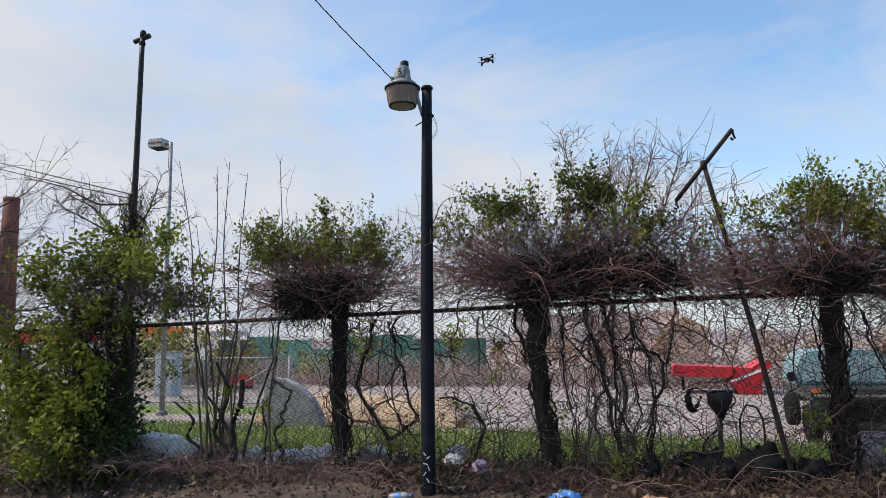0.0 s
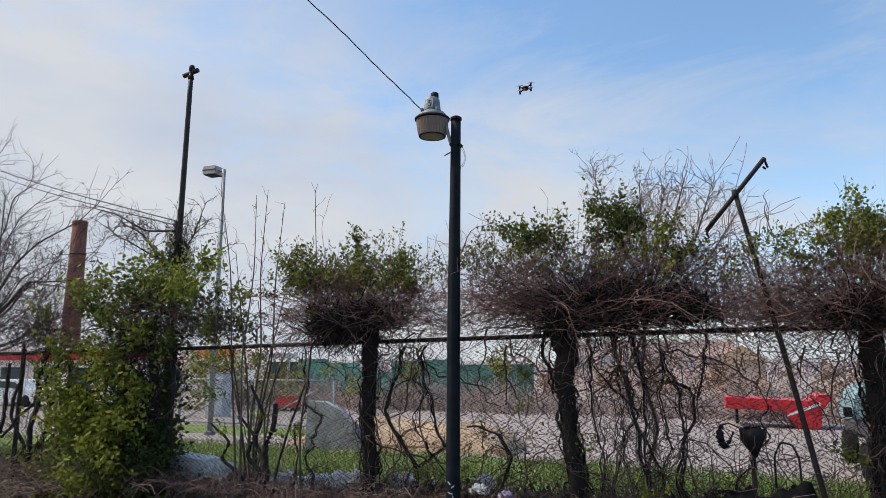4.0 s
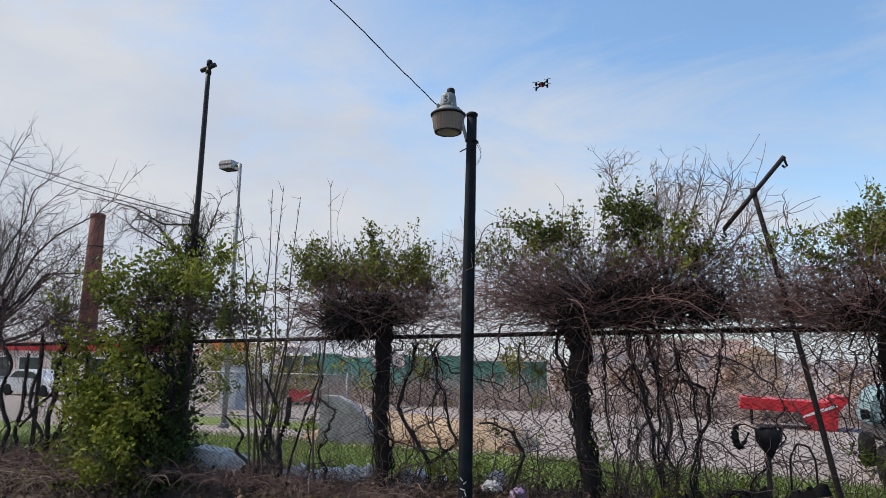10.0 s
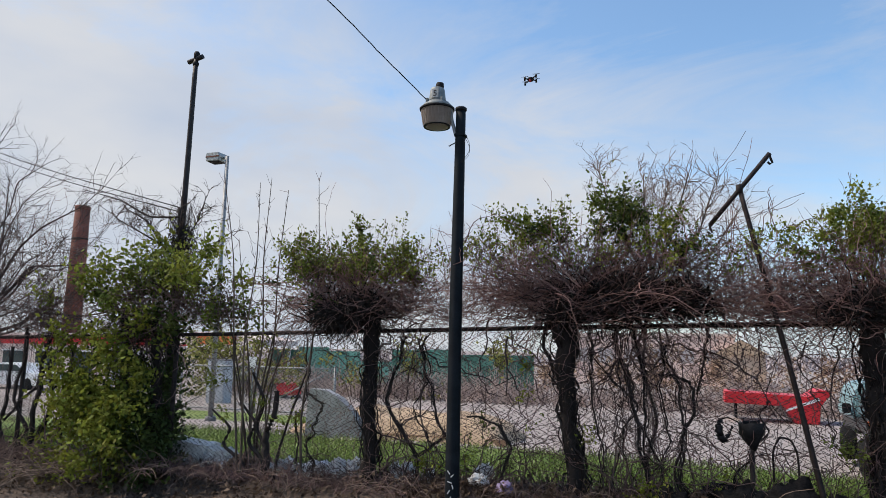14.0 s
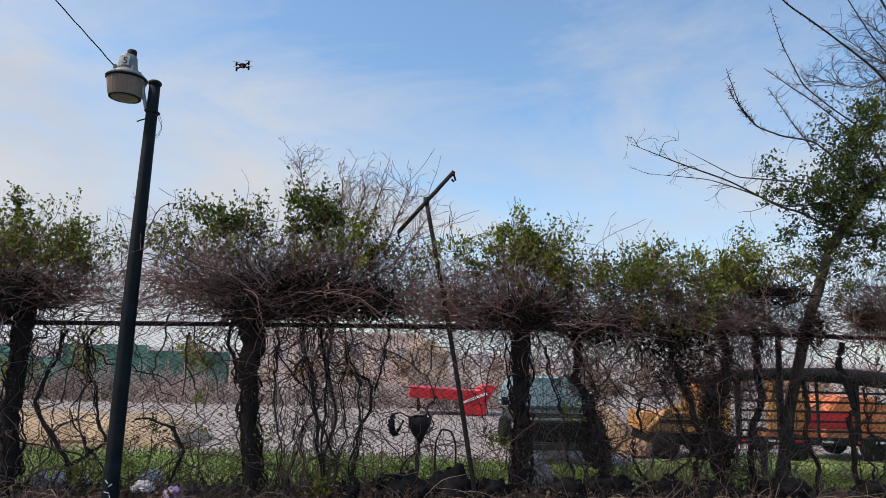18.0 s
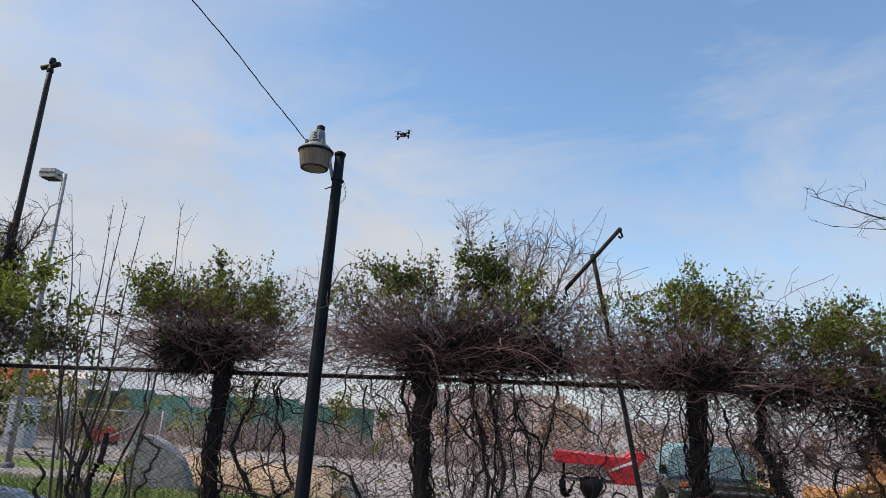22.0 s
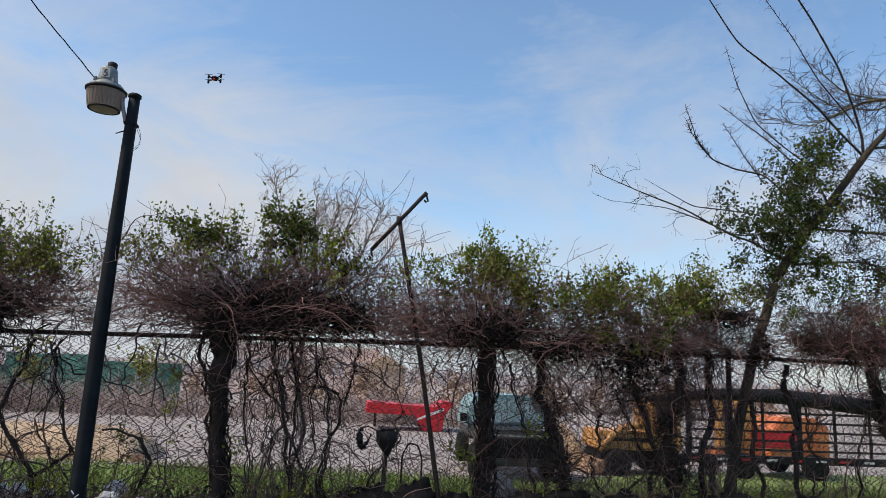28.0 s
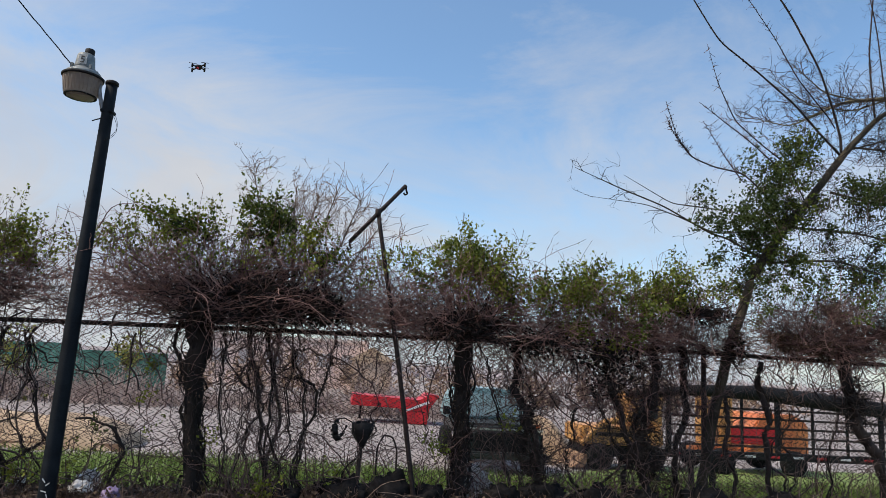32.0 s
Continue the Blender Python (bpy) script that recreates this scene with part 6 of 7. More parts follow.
def build_clods():
    """Clods of earth and bits of dry stuff on the trodden ground."""
    n = 2600
    c = np.stack([rng.uniform(-12, 9, n), rng.uniform(4.2, 6.8, n), np.zeros(n)], -1)
    c[:, 2] = ground_z(c[:, 0], c[:, 1]) + 0.004
    r = 0.006 + 0.022 * rng.random(n) ** 3
    cube = np.array([[x, y, z] for z in (-1, 1) for y in (-1, 1) for x in (-1, 1)], float)
    V = c[:, None] + cube[None] * r[:, None, None] * rng.uniform(0.45, 1.15, (n, 8, 3)) * (1.7, 1.1, 0.5)
    Q = np.array([[0, 2, 3, 1], [4, 5, 7, 6], [0, 1, 5, 4], [2, 6, 7, 3], [0, 4, 6, 2], [1, 3, 7, 5]])
    Q = (np.arange(n)[:, None, None] * 8 + Q[None]).reshape(-1, 4)
    tagged(new("earth_clods", fast_mesh("earth_clods", V.reshape(-1, 3), Q, M["clod"])), "clods of brown earth on the trodden ground", "clods", kind="stuff")
    n = 800
    at = np.stack([rng.uniform(-12, 9, n), rng.uniform(4.5, 6.6, n), np.zeros(n)], -1)
    at[:, 2] = ground_z(at[:, 0], at[:, 1]) + 0.012
    V, Q = leaves(at, 0.07, -0.2)
    tagged(new("fallen_leaves", fast_mesh("fallen_leaves", V, Q, M["litter"])), "scattered dry brown leaves on bare earth", "leaves", kind="stuff")
    n = 420
    st = np.stack([rng.uniform(-11.5, -7.2, n), rng.normal(6.45, 0.16, n), np.full(n, 0.02)], -1)
    P = canes(n, st, np.stack([rng.normal(0, 1, n), rng.normal(-0.2, 0.4, n), rng.uniform(0.0, 0.5, n)], -1), rng.uniform(0.3, 0.9, n), 0.6, 0.12, 8)
    P[:, :, 2] = np.maximum(P[:, :, 2], ground_z(P[:, :, 0], P[:, :, 1]) + 0.01)
    tagged(new("dead_grass", tubes("dead_grass", P, taper(P, 0.006, 0.002), M["cane_pale"])), "heap of dead straw-coloured stems by the ivy", "dead grass", kind="stuff")


build_clods()


def crumpled(name, at, size, mat, label, category, seed):
    """A crumpled lump of sheet or foam."""
    bm = bmesh.new()
    bmesh.ops.create_icosphere(bm, subdivisions=4, radius=1.0)
    for v in bm.verts:
        d = v.co.copy()
        k = 1 + 0.45 * noise.noise(d * 1.7 + Vector((seed, 0, 0))) + 0.5 * abs(noise.noise(d * 3.6 + Vector((0, seed, 0)))) - 0.25 * abs(noise.noise(d * 8 + Vector((seed, seed, 0))))
        v.co = Vector((d.x * size[0], d.y * size[1], max(-0.5, d.z) * size[2])) * k
        v.co += Vector((at[0], at[1], at[2] + size[2] * 0.3))
    for fc in bm.faces:
        fc.smooth = True
    return thing(name, bm, M[mat], label, category)


def gz(x, y):
    return float(ground_z(x, y))


def foam_slab():
    bm = box_bm(0.62, 0.3, 0.26, 0.0, (0, 0, 0))
    bmesh.ops.subdivide_edges(bm, edges=list(bm.edges), cuts=5, use_grid_fill=True)
    for v in bm.verts:
        v.co += Vector((noise.noise(v.co * 9), noise.noise(v.co * 9 + Vector((4, 0, 0))), noise.noise(v.co * 7 + Vector((0, 3, 0))))) * 0.022
    bmesh.ops.rotate(bm, verts=bm.verts, cent=(0, 0, 0), matrix=Matrix.Rotation(radians(6), 3, "Y"))
    bmesh.ops.translate(bm, verts=bm.verts, vec=(-6.12, 7.35, gz(-6.12, 7.35) + 0.14))
    thing("foam_block", bm, M["foam"], "dirty white foam slab lying behind the fence", "rubbish")


foam_slab()
for k, (x, sx, sz) in enumerate(((-4.75, 0.12, 0.08), (-4.55, 0.1, 0.12), (-3.95, 0.15, 0.09), (-3.65, 0.09, 0.13), (-3.15, 0.08, 0.1), (-2.75, 0.07, 0.09), (-2.15, 0.1, 0.14))):
    crumpled("plastic_scrap", (x, 7.12, gz(x, 7.12) + 0.02), (sx, 0.08, sz), "foam", "torn dirty white plastic scrap on the bank", "rubbish", 30 + k)
crumpled("cardboard_scrap", (-5.2, 7.2, gz(-5.2, 7.2)), (0.2, 0.12, 0.14), "cardboard", "crumpled brown cardboard scrap on the bank", "rubbish", 11)
crumpled("plastic_sack", (-4.15, 7.12, gz(-4.15, 7.12) + 0.03), (0.16, 0.1, 0.1), "foam", "torn white plastic bag at the fence", "rubbish", 12)
crumpled("plastic_sack", (-3.85, 7.1, gz(-3.85, 7.1) + 0.04), (0.1, 0.08, 0.12), "foam", "torn white plastic bag at the fence", "rubbish", 13)
crumpled("black_bag", (0.2, 7.0, gz(0.2, 7.0)), (0.2, 0.12, 0.16), "black_bag", "crumpled black bin bag in the undergrowth", "rubbish", 14)
crumpled("black_bag", (0.75, 7.0, gz(0.75, 7.0)), (0.26, 0.12, 0.14), "black_bag", "crumpled black bin bag in the undergrowth", "rubbish", 15)
crumpled("plastic_sack", (-5.6, 7.28, gz(-5.6, 7.28) + 0.04), (0.22, 0.15, 0.15), "foam", "crumpled white plastic sack on the bank", "rubbish", 2)
crumpled("plastic_sack", (-4.35, 7.2, gz(-4.35, 7.2)), (0.22, 0.12, 0.08), "foam", "flattened white plastic sheet on the bank", "rubbish", 3)
crumpled("plastic_sack", (-3.05, 7.2, gz(-3.05, 7.2)), (0.09, 0.08, 0.12), "foam", "crumpled white plastic bag at the fence", "rubbish", 4)
crumpled("plastic_sack", (-2.1, 6.82, gz(-2.1, 6.82) + 0.12), (0.085, 0.06, 0.06), "foam", "crumpled pale plastic bag at the fence", "rubbish", 5)
crumpled("plastic_bag", (-1.82, 6.78, gz(-1.82, 6.78) + 0.07), (0.08, 0.07, 0.07), "purple", "crumpled purple plastic bag at the fence foot", "rubbish", 6)
crumpled("cardboard_scrap", (-0.2, 6.32, gz(-0.2, 6.32)), (0.15, 0.08, 0.05), "cardboard", "flattened tan cardboard scrap on the ground", "rubbish", 21)
crumpled("snack_bag", (-0.92, 6.3, gz(-0.92, 6.3)), (0.12, 0.07, 0.07), "blue_plastic", "crumpled blue snack bag on the ground", "rubbish", 7)
crumpled("plastic_sack", (1.7, 7.3, gz(1.7, 7.3)), (0.15, 0.1, 0.25), "foam", "grey-white plastic sack behind the fence", "rubbish", 8)
for k, (x, s) in enumerate(((0.35, 0.22), (0.75, 0.26), (1.15, 0.18), (1.9, 0.2), (2.3, 0.24), (2.9, 0.22), (3.4, 0.2), (4.1, 0.24), (5.0, 0.2), (-0.3, 0.16))):
    crumpled("refuse_bag", (x, 6.86, gz(x, 6.86)), (s, 0.12, s * 0.8), "black_bag", "black plastic refuse bag half buried in dead stems", "refuse bag", 10 + k)
def build_stub():
    x, y = 0.43, 6.86
    f = root("funnel_on_stub", (x, y, 0.1), "torn black plastic funnel stuck on a short stub post", "funnel")
    part("stub_post", path_tube("stub_post", [(x + 0.03, y, 0.0), (x - 0.01, y, 0.4), (x + 0.01, y, 0.74)], [0.026, 0.022, 0.02], M["bark"], 9, 6, 0.12), M["bark"], f, "dark wooden stub")
    bm = lathe_bm([(0.02, 0.0), (0.034, 0.02), (0.05, 0.07), (0.095, 0.16), (0.112, 0.25), (0.10, 0.25), (0.04, 0.1), (0.0, 0.09)], 18, (x + 0.01, y, 0.70))
    for v in bm.verts:
        v.co += Vector((0.03, 0.02, 0.035)) * noise.noise(v.co * 17)
    part("funnel", bm, M["dark"], f, "ragged black plastic cone")
    part("hook", path_tube("hook", [(0.18, y, 0.98), (0.16, y, 0.86), (0.2, y, 0.78), (0.25, y, 0.84), (0.28, y, 0.92)], [0.022, 0.03, 0.028, 0.014, 0.008], M["dark"], 8, 6, 0.25), M["dark"], f, "bent black rag on the wire")
    part("hose_loop", path_tube("hose_loop", [(0.60, y + 0.02, 0.45), (0.60, y + 0.02, 0.72), (0.66, y + 0.02, 0.84), (0.75, y + 0.02, 0.82), (0.80, y + 0.02, 0.70), (0.80, y + 0.02, 0.2)], [0.01] * 6, M["rust_pipe"], 6, 6), M["rust_pipe"], f, "bent rusty hose loop")
    part("cord", path_tube("cord", [(0.17, y, 0.97), (0.25, y, 0.99), (0.33, y, 0.95)], [0.006, 0.006, 0.006], M["black_bag"], 5, 6), M["black_bag"], f)


build_stub()


def build_bottle():
    f = root("plastic_bottle", (-2.5, 6.05, 0.06), "clear plastic bottle with a blue label lying on the ground", "bottle")
    for name, prof, mat in (("body", [(0.0, 0), (0.033, 0.004), (0.036, 0.03), (0.036, 0.15), (0.015, 0.2), (0.0, 0.2)], "grey_metal"), ("cap", [(0.016, 0.198), (0.016, 0.22), (0, 0.221)], "blue_plastic"), ("wrap", [(0.037, 0.06), (0.0375, 0.061), (0.0375, 0.12), (0.037, 0.121)], "blue_plastic")):
        bm = lathe_bm(prof, 16)
        bmesh.ops.transform(bm, matrix=Matrix.Translation((-2.5, 6.05, 0.06)) @ Matrix.Rotation(radians(82), 4, "Y"), verts=bm.verts)
        part(name, bm, M[mat], f)


build_bottle()


# ---- the lot behind ----
def build_far():
    # brick chimney
    cx, cy = -86.5, 75.0
    f = root("brick_chimney", (cx, cy, LOT), "tall round red-brown brick factory chimney", "chimney")
    part("shaft", lathe_bm([(1.4, 0), (1.03, 22.9), (0.9, 23.0), (0.9, 21), (0, 21)], 28, (cx, cy, LOT)), M["brick_red"], f)
    part("crown_ring", lathe_bm([(1.04, 22.5), (1.1, 22.6), (1.1, 23.15), (0.92, 23.2), (0.92, 22.8)], 28, (cx, cy, LOT)), M["brick_red"], f)
    for z in (6, 12, 18):
        part("iron_band", lathe_bm([(1.4 - z * 0.016 + 0.05, z), (1.4 - z * 0.016 + 0.08, z + 0.1), (1.4 - z * 0.016 + 0.05, z + 0.2)], 28, (cx, cy, LOT)), M["dark"], f)
    # low shop building with a red fascia
    f = root("shop_building", (-50, 41, LOT), "low pale shop building with a red fascia band", "building")
    part("wall", box_bm(22, 8, 3.1, 0.05, (-51, 42, LOT + 1.55)), M["white_wall"], f)
    part("fascia", box_bm(22.3, 8.3, 0.55, 0.03, (-51, 42, LOT + 2.75)), M["red_paint"], f, "red fascia band")
    part("roof", box_bm(22.1, 8.1, 0.25, 0.03, (-51, 42, LOT + 3.2)), M["white_wall"], f)
    for k in range(6):
        w = part("window", box_bm(2.2, 0.1, 1.5, 0.02, (-60 + 3.5 * k, 37.98, LOT + 1.2)), M["glass_dark"], f)
        part("frame", box_bm(2.4, 0.08, 0.12, 0.0, (-60 + 3.5 * k, 37.94, LOT + 2.0)), M["white_paint"], w)
    # long low brick hall, the haze put into its pale wall and glass colours
    f = root("brick_hall", (-4.5, 60, LOT), "long low pinkish brick hall beyond the lot", "building")
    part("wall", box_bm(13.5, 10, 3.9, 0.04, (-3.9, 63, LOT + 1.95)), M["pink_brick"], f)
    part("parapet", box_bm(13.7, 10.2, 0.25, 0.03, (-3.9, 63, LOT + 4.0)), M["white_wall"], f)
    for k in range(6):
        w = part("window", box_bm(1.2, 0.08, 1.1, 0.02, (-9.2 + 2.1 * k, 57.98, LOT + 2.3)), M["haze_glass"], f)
        part("sill", box_bm(1.4, 0.14, 0.1, 0.0, (-9.2 + 2.1 * k, 57.94, LOT + 1.7)), M["white_wall"], w)
    f = root("tan_shed", (3.4, 56, LOT), "small tan shed with a low gable roof in the haze", "shed")
    part("wall", box_bm(3.2, 4, 2.5, 0.03, (3.2, 58, LOT + 1.25)), M["tan_wall"], f)
    part("roof", prism_bm([(1.3, LOT + 2.5), (5.1, LOT + 2.5), (3.2, LOT + 3.6)], 4.4, 55.8, 0.02), M["roof"], f)
    # canopy with an orange roof
    f = root("orange_canopy", (-32.5, 42, LOT), "white-posted station canopy with an orange fascia", "canopy")
    part("roof", prism_bm([(-36.5, LOT + 2.6), (-28.5, LOT + 2.6), (-28.5, LOT + 3.0), (-31.5, LOT + 3.5), (-34.0, LOT + 3.5), (-36.5, LOT + 3.0)], 5, 40, 0.02), M["white_wall"], f)
    part("fascia", box_bm(3.2, 0.2, 0.7, 0.02, (-32.0, 39.9, LOT + 3.0)), M["orange_paint"], f, "orange sign panel")
    for x in (-36, -29):
        for y in (40.4, 44.6):
            part("post", rod_bm((x, y, LOT), (x, y, LOT + 2.7), 0.12, 10), M["white_paint"], f)
    # green screened fence and shed wall far behind
    f = root("green_screen_fence", (-20, 45, LOT), "long dark green screened fence behind the lot", "fence")
    x = -31.0
    k = 0
    while x < -10.8:
        w = 2.6
        top = LOT + 2.35 - (0.55 if k % 5 == 3 else 0.0) + 0.22 * math.sin(k * 1.7)
        part("panel", box_bm(w - 0.05, 0.06, top - LOT, 0.0, (x + w / 2, 45 + 0.04 * math.sin(k), (top + LOT) / 2)), M["green_screen"], f)
        part("post", rod_bm((x, 45.1, LOT), (x, 45.1, top + 0.1), 0.05, 8), M["grey_metal"], f)
        x += w
        k += 1
    # brown brush in front of it
    n = 3200
    at = np.stack([rng.uniform(-26, 8, n), 31.6 + np.abs(rng.normal(0, 4, n)), np.full(n, LOT)], -1)
    P = canes(n, at, np.stack([rng.normal(0, 0.5, n), rng.normal(0, 0.3, n), np.ones(n)], -1), rng.uniform(0.4, 1.35, n) * (1 + 0.6 * np.sin(at[:, 0] * 0.8) * np.sin(at[:, 0] * 0.33 + 1)) * np.interp(at[:, 0], [-14, -7], [1.45, 1.0]), 0.3, 0.22, 6)
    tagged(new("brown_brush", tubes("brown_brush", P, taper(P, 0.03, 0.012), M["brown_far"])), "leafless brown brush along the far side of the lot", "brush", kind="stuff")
    # far woods along the horizon, distance haze put into their pale pink colour
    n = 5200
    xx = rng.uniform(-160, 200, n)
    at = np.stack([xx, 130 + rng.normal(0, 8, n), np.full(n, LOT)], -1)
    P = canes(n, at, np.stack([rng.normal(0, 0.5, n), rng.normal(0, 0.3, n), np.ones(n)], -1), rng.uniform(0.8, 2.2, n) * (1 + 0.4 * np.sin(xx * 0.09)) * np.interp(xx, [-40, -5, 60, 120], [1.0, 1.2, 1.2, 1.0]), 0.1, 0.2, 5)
    tagged(new("far_woods", tubes("far_woods", P, taper(P, 0.3, 0.08), M["haze_woods"])), "line of bare brown woods on the horizon, haze painted into its colour", "woods", kind="stuff")
    # spring and dry bushes
    V, Q = sprigs([((-23.5, 30, 0.9), (2.2, 1.0, 1.0), 1500), ((-19.5, 30, 0.3), (1.8, 1.0, 0.9), 700), ((-27, 33, 0.6), (1.6, 1.0, 0.8), 600), ((-13.5, 33, 0.4), (0.9, 0.6, 1.0), 350), ((-9.5, 34, 0.1), (0.8, 0.6, 0.9), 260), ((-17, 34, -0.2), (1.2, 0.6, 0.6), 260)], 0.22)
    tagged(new("far_bushes", fast_mesh("far_bushes", V, Q, M["leaf_far"])), "yellow-green spring bushes beyond the gate", "bushes", kind="stuff")
    V, Q = sprigs([((x, 46 + rng.normal(0, 2), LOT + 0.7 + 0.3 * math.sin(x)), (2.2, 1.0, 0.6), 360) for x in np.arange(-10, 34, 2.0)], 0.24)
    tagged(new("tan_bushes", fast_mesh("tan_bushes", V, Q, M["tan_leaf"])), "tan and rust-brown dry bushes beyond the lot", "bushes", kind="stuff")


build_far()


def build_sand():
    xs, ys = np.linspace(-10.2, -4.4, 60), np.linspace(15.6, 19.2, 30)
    X, Y = np.meshgrid(xs, ys, indexing="ij")
    env = np.clip(1 - ((X + 7.3) / 2.9) ** 4, 0, 1) * np.clip(1 - ((Y - 17.4) / 1.8) ** 2, 0, 1)
    Z = ground_z(X, Y) - 0.05 + env ** 0.5 * (0.74 + 0.06 * np.sin(X * 2.1) + np.array([[0.16 * noise.noise((x * 1.4, y * 1.4, 5)) for y in ys] for x in xs]))
    V = np.stack([X, Y, Z], -1).reshape(-1, 3)
    i, j = np.meshgrid(np.arange(59), np.arange(29), indexing="ij")
    a = i * 30 + j
    thing("sand_mound", fast_mesh("sand_mound", V, np.stack([a, a + 30, a + 31, a + 1], -1).reshape(-1, 4), M["sand"], True), M["sand"], "long low mound of tan sand on the lot", "sand mound")
    # tipped concrete slab
    bm = prism_bm([(-9.3, -0.72), (-7.7, -0.72), (-7.78, -0.3), (-8.0, 0.02), (-8.4, 0.34), (-8.75, 0.5), (-9.2, 0.52), (-9.26, 0.1)], 0.3, 15.2, 0.012)
    # old boards along the foot of the sand
    for x0, x1, yy in ((-7.6, -5.5, 15.7), (-5.4, -4.2, 15.8)):
        thing("timber_board", box_bm(x1 - x0, 0.06, 0.16, 0.006, ((x0 + x1) / 2, yy, float(ground_z((x0 + x1) / 2, yy)) + 0.07)), M["cardboard"], "weathered brown timber board edging the sand", "board")
    thing("concrete_slab", bm, M["pale_concrete"], "broken grey concrete slab standing on edge with sloping top", "concrete slab")


build_sand()


def build_inner_fence():
    y = 22.0
    LOT = float(ground_z(-16, y))
    f = root("inner_fence_gate", (-16.0, y, LOT), "galvanised pipe-framed chain-link gate across the lot", "gate")
    z0, z1 = LOT + 0.1, 0.78
    xs = (-22.8, -19.2, -15.7, -12.3)
    for x in xs:
        part("post", rod_bm((x, y, LOT), (x, y, z1 + 0.08), 0.045, 10), M["grey_metal"], f)
    for a, b in zip(xs, xs[1:]):
        for z in (z0, z1):
            part("rail", rod_bm((a, y, z), (b, y, z), 0.03, 8), M["grey_metal"], f)
        part("brace", rod_bm((a, y, z0), (b, y, z1), 0.025, 8), M["grey_metal"], f)
    g = np.arange(-22.8, -12.3, 0.14)
    P = np.zeros((len(g) * 2, 2, 3))
    h = z1 - z0
    P[: len(g), 0] = np.stack([g, np.full(len(g), y), np.full(len(g), z0)], -1)
    P[: len(g), 1] = np.stack([np.minimum(g + h, -12.3), np.full(len(g), y), z0 + np.minimum(h, -12.3 - g)], -1)
    P[len(g):, 0] = np.stack([g, np.full(len(g), y), np.full(len(g), z1)], -1)
    P[len(g):, 1] = np.stack([np.minimum(g + h, -12.3), np.full(len(g), y), z1 - np.minimum(h, -12.3 - g)], -1)
    part("wire_mesh", tubes("wire_mesh", P, np.full(P.shape[:2], 0.006), M["grey_metal"]), M["grey_metal"], f)
    LOT = -1.0
    f = root("utility_cabinet", (-20.2, 25, LOT), "pale grey upright utility cabinet on the lot", "cabinet")
    part("body", box_bm(0.95, 0.6, 1.9, 0.02, (-20.2, 25.6, LOT + 0.95)), M["pale_metal"], f)
    for dx in (-0.23, 0.23):
        door = part("door", box_bm(0.42, 0.03, 1.6, 0.01, (-20.2 + dx, 25.28, LOT + 0.98)), M["pale_metal"], f)
        part("handle", box_bm(0.03, 0.04, 0.16, 0.005, (-20.2 + dx * 0.4, 25.25, LOT + 1.0)), M["dark"], door)
    part("cap", box_bm(1.05, 0.7, 0.06, 0.01, (-20.2, 25.6, LOT + 1.93)), M["grey_metal"], f)
    f = root("small_sign", (-15.7, 21.8, LOT), "small white sign on a thin post", "sign")
    part("post", rod_bm((-15.7, 21.8, LOT), (-15.7, 21.8, 1.15), 0.03, 8), M["grey_metal"], f)
    part("board", box_bm(0.32, 0.02, 0.42, 0.005, (-15.7, 21.75, 0.95)), M["white_paint"], f)
    f = root("red_crate", (-19.4, 30, LOT), "low red container standing on the lot", "container")
    part("body", box_bm(1.0, 0.8, 0.55, 0.03, (-19.4, 30, LOT + 0.28 + 0.15)), M["red_paint"], f)
    part("rim", box_bm(1.08, 0.88, 0.06, 0.01, (-19.4, 30, LOT + 0.72)), M["red_paint"], f)
    for dx in (-0.42, 0.42):
        part("skid", box_bm(0.08, 0.8, 0.15, 0.0, (-19.4 + dx, 30, LOT + 0.075)), M["dark"], f)


build_inner_fence()


def build_car(x, y, paint, label):
    f = root("parked_car", (x, y, LOT), label, "car", "parked cars")
    prof = [(-2.2, 0.25), (2.2, 0.25), (2.25, 0.6), (2.05, 0.85), (1.2, 0.95), (0.55, 1.4), (-0.9, 1.44), (-1.6, 1.0), (-2.2, 0.9), (-2.28, 0.55)]
    part("body", prism_bm([(x + a, LOT + b) for a, b in prof], 1.7, y - 0.85, 0.05), M[paint], f)
    part("side_window", prism_bm([(x + a, LOT + b) for a, b in ((-1.35, 1.0), (1.0, 1.0), (0.5, 1.33), (-0.85, 1.36))], 0.02, y - 0.868), M["glass_dark"], f)
    for dx in (-1.4, 1.4):
        for dy in (-0.78, 0.78):
            wheel(f, "wheel", x + dx, y + dy, LOT + 0.32, 0.32, 0.2)
    part("headlight", box_bm(0.06, 0.35, 0.15, 0.01, (x + 2.22, y - 0.6, LOT + 0.68)), M["lens"], f)
    part("bumper", box_bm(0.12, 1.6, 0.18, 0.03, (x + 2.24, y, LOT + 0.4)), M["dark"], f)


build_car(-35.5, 28.0, "white_paint", "white parked saloon car on the lot")
build_car(-43.0, 29.0, "steel_blue", "blue-grey parked car on the lot")


